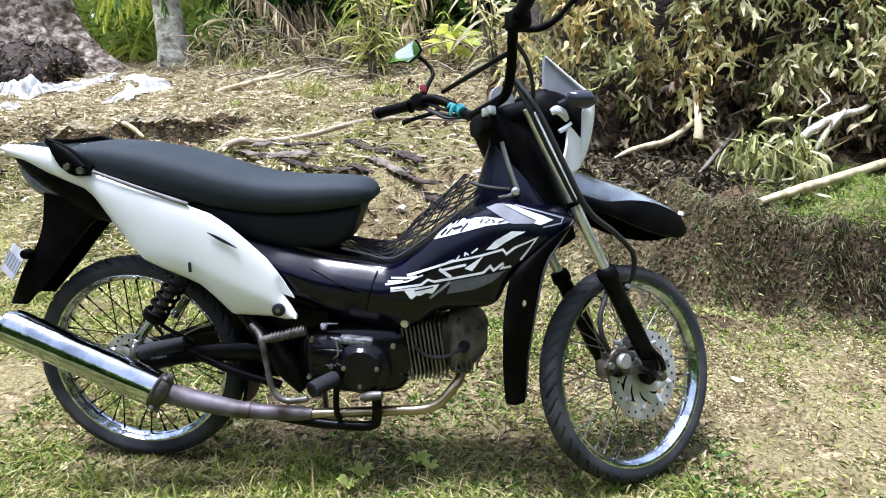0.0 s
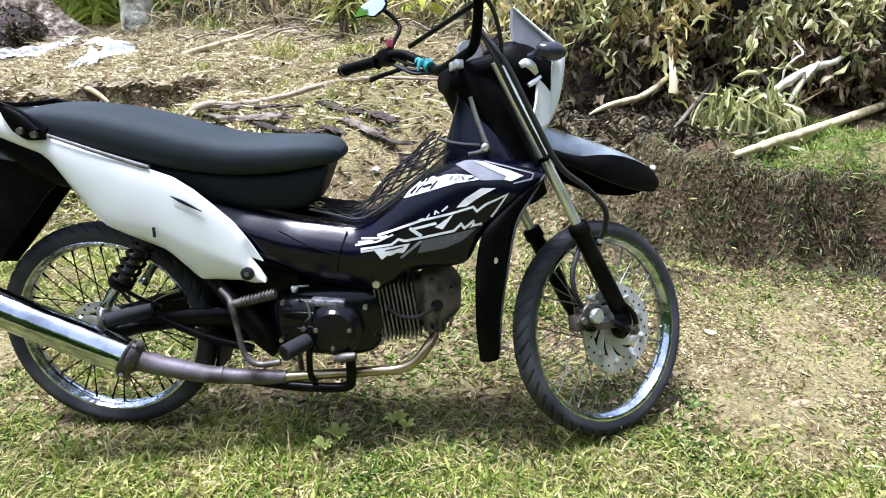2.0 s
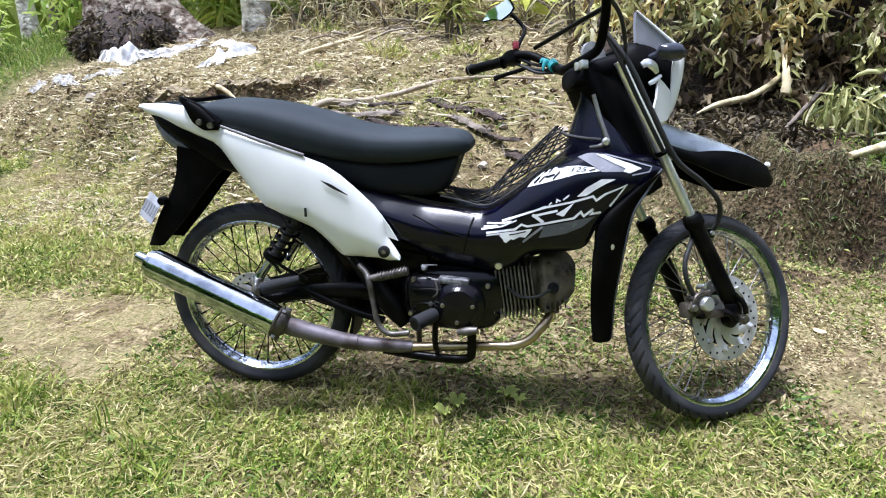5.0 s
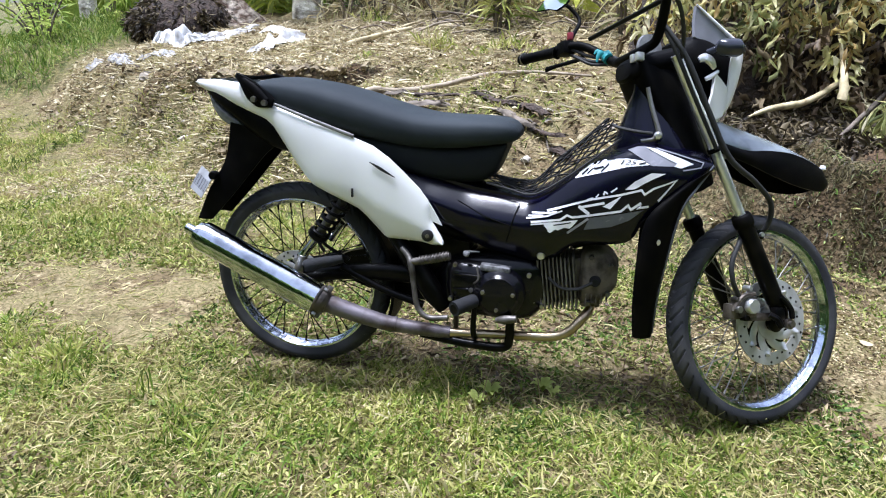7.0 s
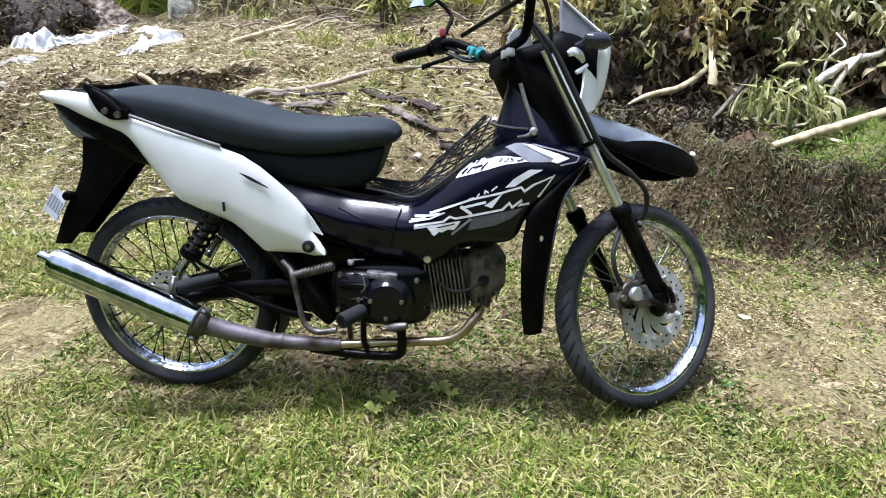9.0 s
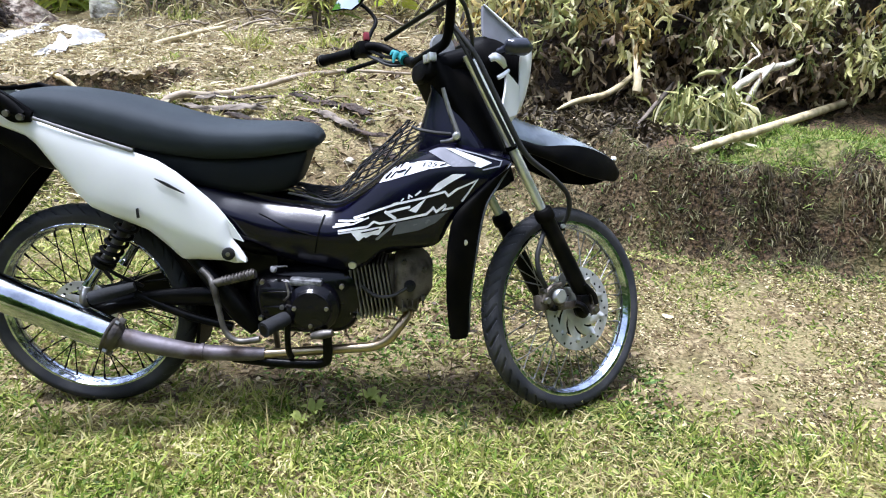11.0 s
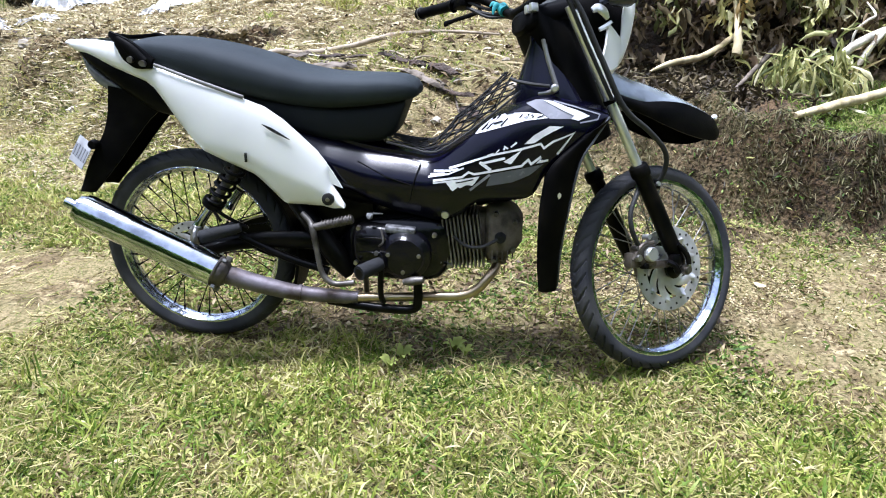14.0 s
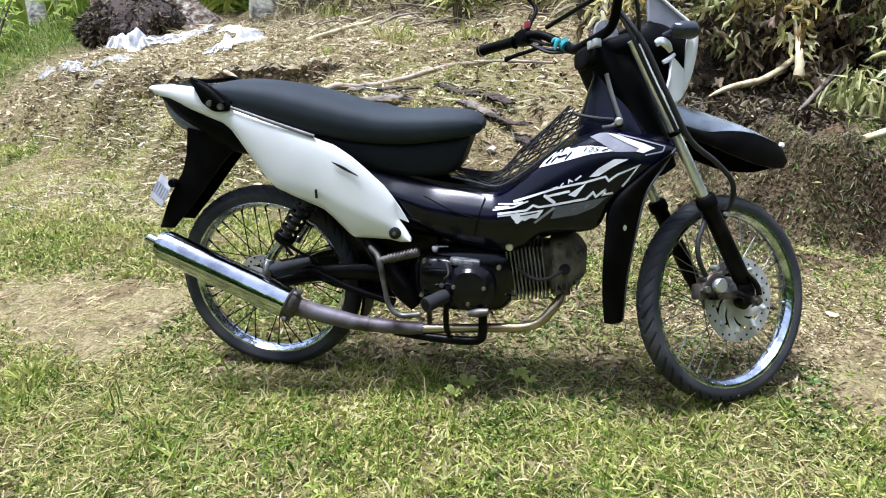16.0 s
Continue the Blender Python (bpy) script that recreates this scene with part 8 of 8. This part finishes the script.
for i, (bx, by, bz, a, l) in enumerate(((-2.45, 4.95, 1.75, 3.6, 0.6), (-2.45, 4.95, 1.8, 4.3, 0.5), (-2.45, 4.95, 1.7, 5.2, 0.5), (-2.45, 4.95, 1.82, 2.8, 0.6), (-2.45, 4.95, 1.78, 6.0, 0.45), (-2.45, 4.95, 1.7, 4.7, 0.42), (-2.45, 4.95, 1.86, 3.1, 0.8))):
    frond((bx, by, gz(bx, by) + bz - 0.9), (bx + 0.6 * l * math.cos(a), by + 0.6 * l * math.sin(a), gz(bx, by) + bz - 1.35 + 0.1 * (i % 3)), 0.3, 0.17, 26, M_GREEN if i % 3 == 1 else M_YELLOW, "yellow-green drooping fern leaf beside the palm", "fern_leaf", 760 + i, 0.9, 0.026)
for i in range(12):
    bx = -2.0 + 0.24 * i
    by = 5.35 + 0.2 * math.sin(2.3 * i)
    frond((bx, by + 0.5, gz(bx, by) + 1.7), (bx + 0.5 * math.sin(1.7 * i), by - 0.4, gz(bx, by) + 0.75 + 0.25 * math.sin(3.1 * i)), 0.3, 0.2, 40, M_DEEP if i < 6 else M_GREEN, "feathery green fern leaf at the edge of the wood", "fern_leaf", 780 + i, 0.35, 0.022)


def shrub(name, cx, cy, hgt, n, mat, label, seed, spread=0.25, wide=0.05, stems=5, lf=0.3):
    g = np.random.default_rng(seed)
    root = tagged(new(name), label, "shrub")
    tips = []
    for k in range(stems):
        a = g.uniform(0, 6.28)
        tip = (cx + spread * math.cos(a) * g.uniform(0.4, 1), cy + spread * math.sin(a) * g.uniform(0.4, 1), gz(cx, cy) + hgt * g.uniform(0.7, 1.05))
        bm = bmesh.new()
        tube(bm, [(cx + 0.05 * math.cos(a), cy + 0.05 * math.sin(a), gz(cx, cy) - 0.02), ((cx + tip[0]) / 2, (cy + tip[1]) / 2, gz(cx, cy) + hgt * 0.5), tip], [0.012, 0.009, 0.004], 6, 5)
        part("stem", bm, M_GREYWOOD, root)
        tips.append(tip)
    tips = np.array(tips)
    base0 = np.array((cx, cy, gz(cx, cy)))
    u = g.uniform(0.15, 1, n)
    base = base0 + (tips[g.integers(0, stems, n)] - base0) * u[:, None] + g.normal(0, 0.03, (n, 3))
    ob = leaves("foliage", base, np.stack([g.normal(0, 1, n), g.normal(0, 1, n), g.uniform(-0.1, 1.1, n)], 1), g.uniform(lf * 0.6, lf * 1.2, n), g.uniform(wide * 0.6, wide * 1.3, n), g.uniform(0.2, 1.0, n), mat, g, 4, 0.3)
    ob.parent = root
    tagged(ob, kind="stuff")
    return root


shrub("shrub", -0.1, 4.3, 0.85, 190, M_YARD, "green upright shrub with brown stems and strap leaves", 1, 0.2, 0.022, 11, 0.34)
shrub("shrub", -0.2, 4.95, 1.0, 90, M_YELLOW, "bright yellow-green young shrub with strap leaves", 2, 0.22, 0.035, 8, 0.4)
shrub("sapling", 0.5, 4.7, 0.42, 16, M_YELLOW, "bright yellow-green broad-leaved sapling", 3, 0.06, 0.09, 3, 0.36)
shrub("shrub", 0.95, 4.2, 0.9, 110, M_WILT, "dry yellowish shrub beside the brush", 4, 0.4, 0.03, 9, 0.26)
shrub("shrub", -0.55, 4.8, 0.35, 50, M_DRYGRASS, "tangle of dry grass and stems", 5, 0.35, 0.015, 8, 0.26)
shrub("shrub", -1.45, 4.9, 0.5, 80, M_TANGLE, "tangle of dry grass and stems", 6, 0.3, 0.014, 9, 0.3)
shrub("shrub", -4.9, 4.3, 0.5, 160, M_BRIGHT, "fresh green shrub in the tall grass", 7, 0.5, 0.02, 8, 0.16)
shrub("shrub", -5.6, 5.0, 0.8, 200, M_BRIGHT, "fresh green shrub in the tall grass", 8, 0.5, 0.025, 9, 0.2)
g = np.random.default_rng(28)
for cx, cy, n, hgt, wide in ((-0.43, 3.4, 120, 0.26, 0.07), (0.06, 3.32, 150, 0.18, 0.12), (-1.35, 4.55, 80, 0.3, 0.08), (0.42, 3.1, 60, 0.14, 0.08), (-0.9, 3.05, 40, 0.1, 0.06)):
    x, y = g.normal(cx, wide, n), g.normal(cy, 0.6 * wide, n)
    tagged(leaves("grass_clump", on_ground(x, y, -0.004), upright(g, n, 0.4), g.uniform(0.4, 1.1, n) * hgt, g.uniform(0.006, 0.013, n), g.uniform(0.2, 0.9, n), M_YARD, g, 4, 0.3), "low yellow-green clump of grass on the slope", "grass", kind="stuff")
g = np.random.default_rng(29)
n = 2600
base = np.stack([g.uniform(-2.0, 1.3, n), g.uniform(4.55, 5.3, n), np.zeros(n)], 1)
clump = lattice(base[:, 0], base[:, 1], 0.3, 67)
base = base[g.uniform(0, 1, n) < np.clip(2.2 * clump - 0.5, 0.05, 1)]
n = len(base)
base[:, 2] = height(base[:, 0], base[:, 1]) + g.uniform(0.0, 0.42, n) * (0.1 + lattice(base[:, 0], base[:, 1], 0.4, 68))
tagged(wilted("dry_tangle", base, np.stack([g.normal(0, 0.7, n), g.normal(-0.2, 0.5, n), g.normal(0.2, 0.7, n)], 1), g.uniform(0.08, 0.26, n), g.uniform(0.005, 0.02, n), M_TANGLE, g, 4, 0.25, 0.12), "tangle of dry stems and leaves at the edge of the wood", "dry stems", kind="stuff")
g = np.random.default_rng(35)
n = 90
base = np.stack([g.uniform(-1.2, -0.72, n), g.uniform(4.9, 5.1, n), np.full(n, gz(-0.95, 5.0)) + g.uniform(0.3, 0.55, n)], 1)
tagged(wilted("dead_leaf_bundle", base, np.stack([g.normal(0.25, 0.25, n), g.normal(-0.1, 0.15, n), -np.ones(n)], 1), g.uniform(0.3, 0.5, n), g.uniform(0.012, 0.035, n), M_DEADLEAF, g, 4, 0.1, 0.05), "bundle of dead brown leaves hanging at the edge of the wood", "dead leaves", kind="stuff")
# Leaves coloured dark to stand in for the deep shade of the wood.
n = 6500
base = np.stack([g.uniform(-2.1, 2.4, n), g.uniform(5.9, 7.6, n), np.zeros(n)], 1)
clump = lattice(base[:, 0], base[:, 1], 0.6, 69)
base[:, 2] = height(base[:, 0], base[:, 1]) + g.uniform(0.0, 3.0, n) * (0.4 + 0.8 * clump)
tagged(leaves("thicket", base, g.normal(0, 1, (n, 3)) + np.array((0, -0.3, -0.2)), g.uniform(0.12, 0.34, n), g.uniform(0.04, 0.1, n), g.uniform(0.1, 0.8, n), M_DEEP, g, 3, 0.3), "deep green thicket of the wood, its shade put into the leaf colour", "thicket", kind="stuff")
g = np.random.default_rng(31)
n = 2100
base = np.stack([g.uniform(-2.2, 2.2, n), g.uniform(5.6, 8.0, n), np.zeros(n)], 1)
clump = lattice(base[:, 0], base[:, 1], 0.8, 61)
base[:, 2] = height(base[:, 0], base[:, 1]) + g.uniform(0.05, 2.6, n) * (0.3 + clump)
tagged(leaves("undergrowth", base, g.normal(0, 1, (n, 3)) + np.array((0, -0.2, 0.1)), g.uniform(0.12, 0.3, n), g.uniform(0.025, 0.07, n), g.uniform(0.1, 0.8, n), M_GREEN, g, 3, 0.3), "dense green undergrowth of the wood", "undergrowth", kind="stuff")
# Brighter leaf colour stands in for sunlight on the undergrowth.
n = 5200
base = np.stack([np.where(g.uniform(0, 1, n) < 0.8, g.uniform(-5.2, -2.2, n), g.uniform(-0.3, 2.2, n)), g.uniform(5.5, 7.2, n), np.zeros(n)], 1)
clump = lattice(base[:, 0], base[:, 1], 0.7, 65)
base[:, 2] = height(base[:, 0], base[:, 1]) + g.uniform(0.05, 2.4, n) * (0.2 + clump)
tagged(leaves("sunlit_undergrowth", base, g.normal(0, 1, (n, 3)) + np.array((0, -0.4, -0.1)), g.uniform(0.1, 0.26, n), g.uniform(0.025, 0.06, n), g.uniform(0.1, 0.8, n), M_BRIGHT, g, 3, 0.3), "yellow-green leaves at the edge of the wood, sunlight put into their colour", "undergrowth", kind="stuff")
# Unseen leaves behind the camera, added to put dark bands into reflections.
n = 14000
ang = g.uniform(math.pi * 1.02, math.pi * 1.98, n)
rad = g.uniform(9, 14, n)
base = np.stack([rad * np.cos(ang), 1.0 + rad * np.sin(ang), g.uniform(0.05, 1, n) * 5.5], 1)
base[:, 2] *= 0.5 + 0.7 * lattice(base[:, 0], base[:, 1], 2.0, 66)
tagged(leaves("unseen_wood", base, g.normal(0, 1, (n, 3)) + np.array((0, 0, -0.3)), g.uniform(0.5, 1.0, n), g.uniform(0.2, 0.45, n), g.uniform(0.1, 0.6, n), M_GREEN, g, 3, 0.3), "dark green wood across the yard, unseen, added to darken reflections", "wood", kind="stuff")
# Pale leaf colour stands in for haze over the distant wood.
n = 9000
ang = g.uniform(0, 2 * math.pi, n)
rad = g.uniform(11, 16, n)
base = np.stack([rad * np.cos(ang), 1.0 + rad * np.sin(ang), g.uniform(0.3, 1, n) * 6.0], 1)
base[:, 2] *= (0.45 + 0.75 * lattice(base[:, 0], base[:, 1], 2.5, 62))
tagged(leaves("wood", base, g.normal(0, 1, (n, 3)) + np.array((0, 0, -0.3)), g.uniform(0.6, 1.3, n), g.uniform(0.2, 0.5, n), g.uniform(0.1, 0.6, n), M_BRIGHT, g, 3, 0.3), "green wood all round the clearing, haze put into its leaf colour", "wood", kind="stuff")
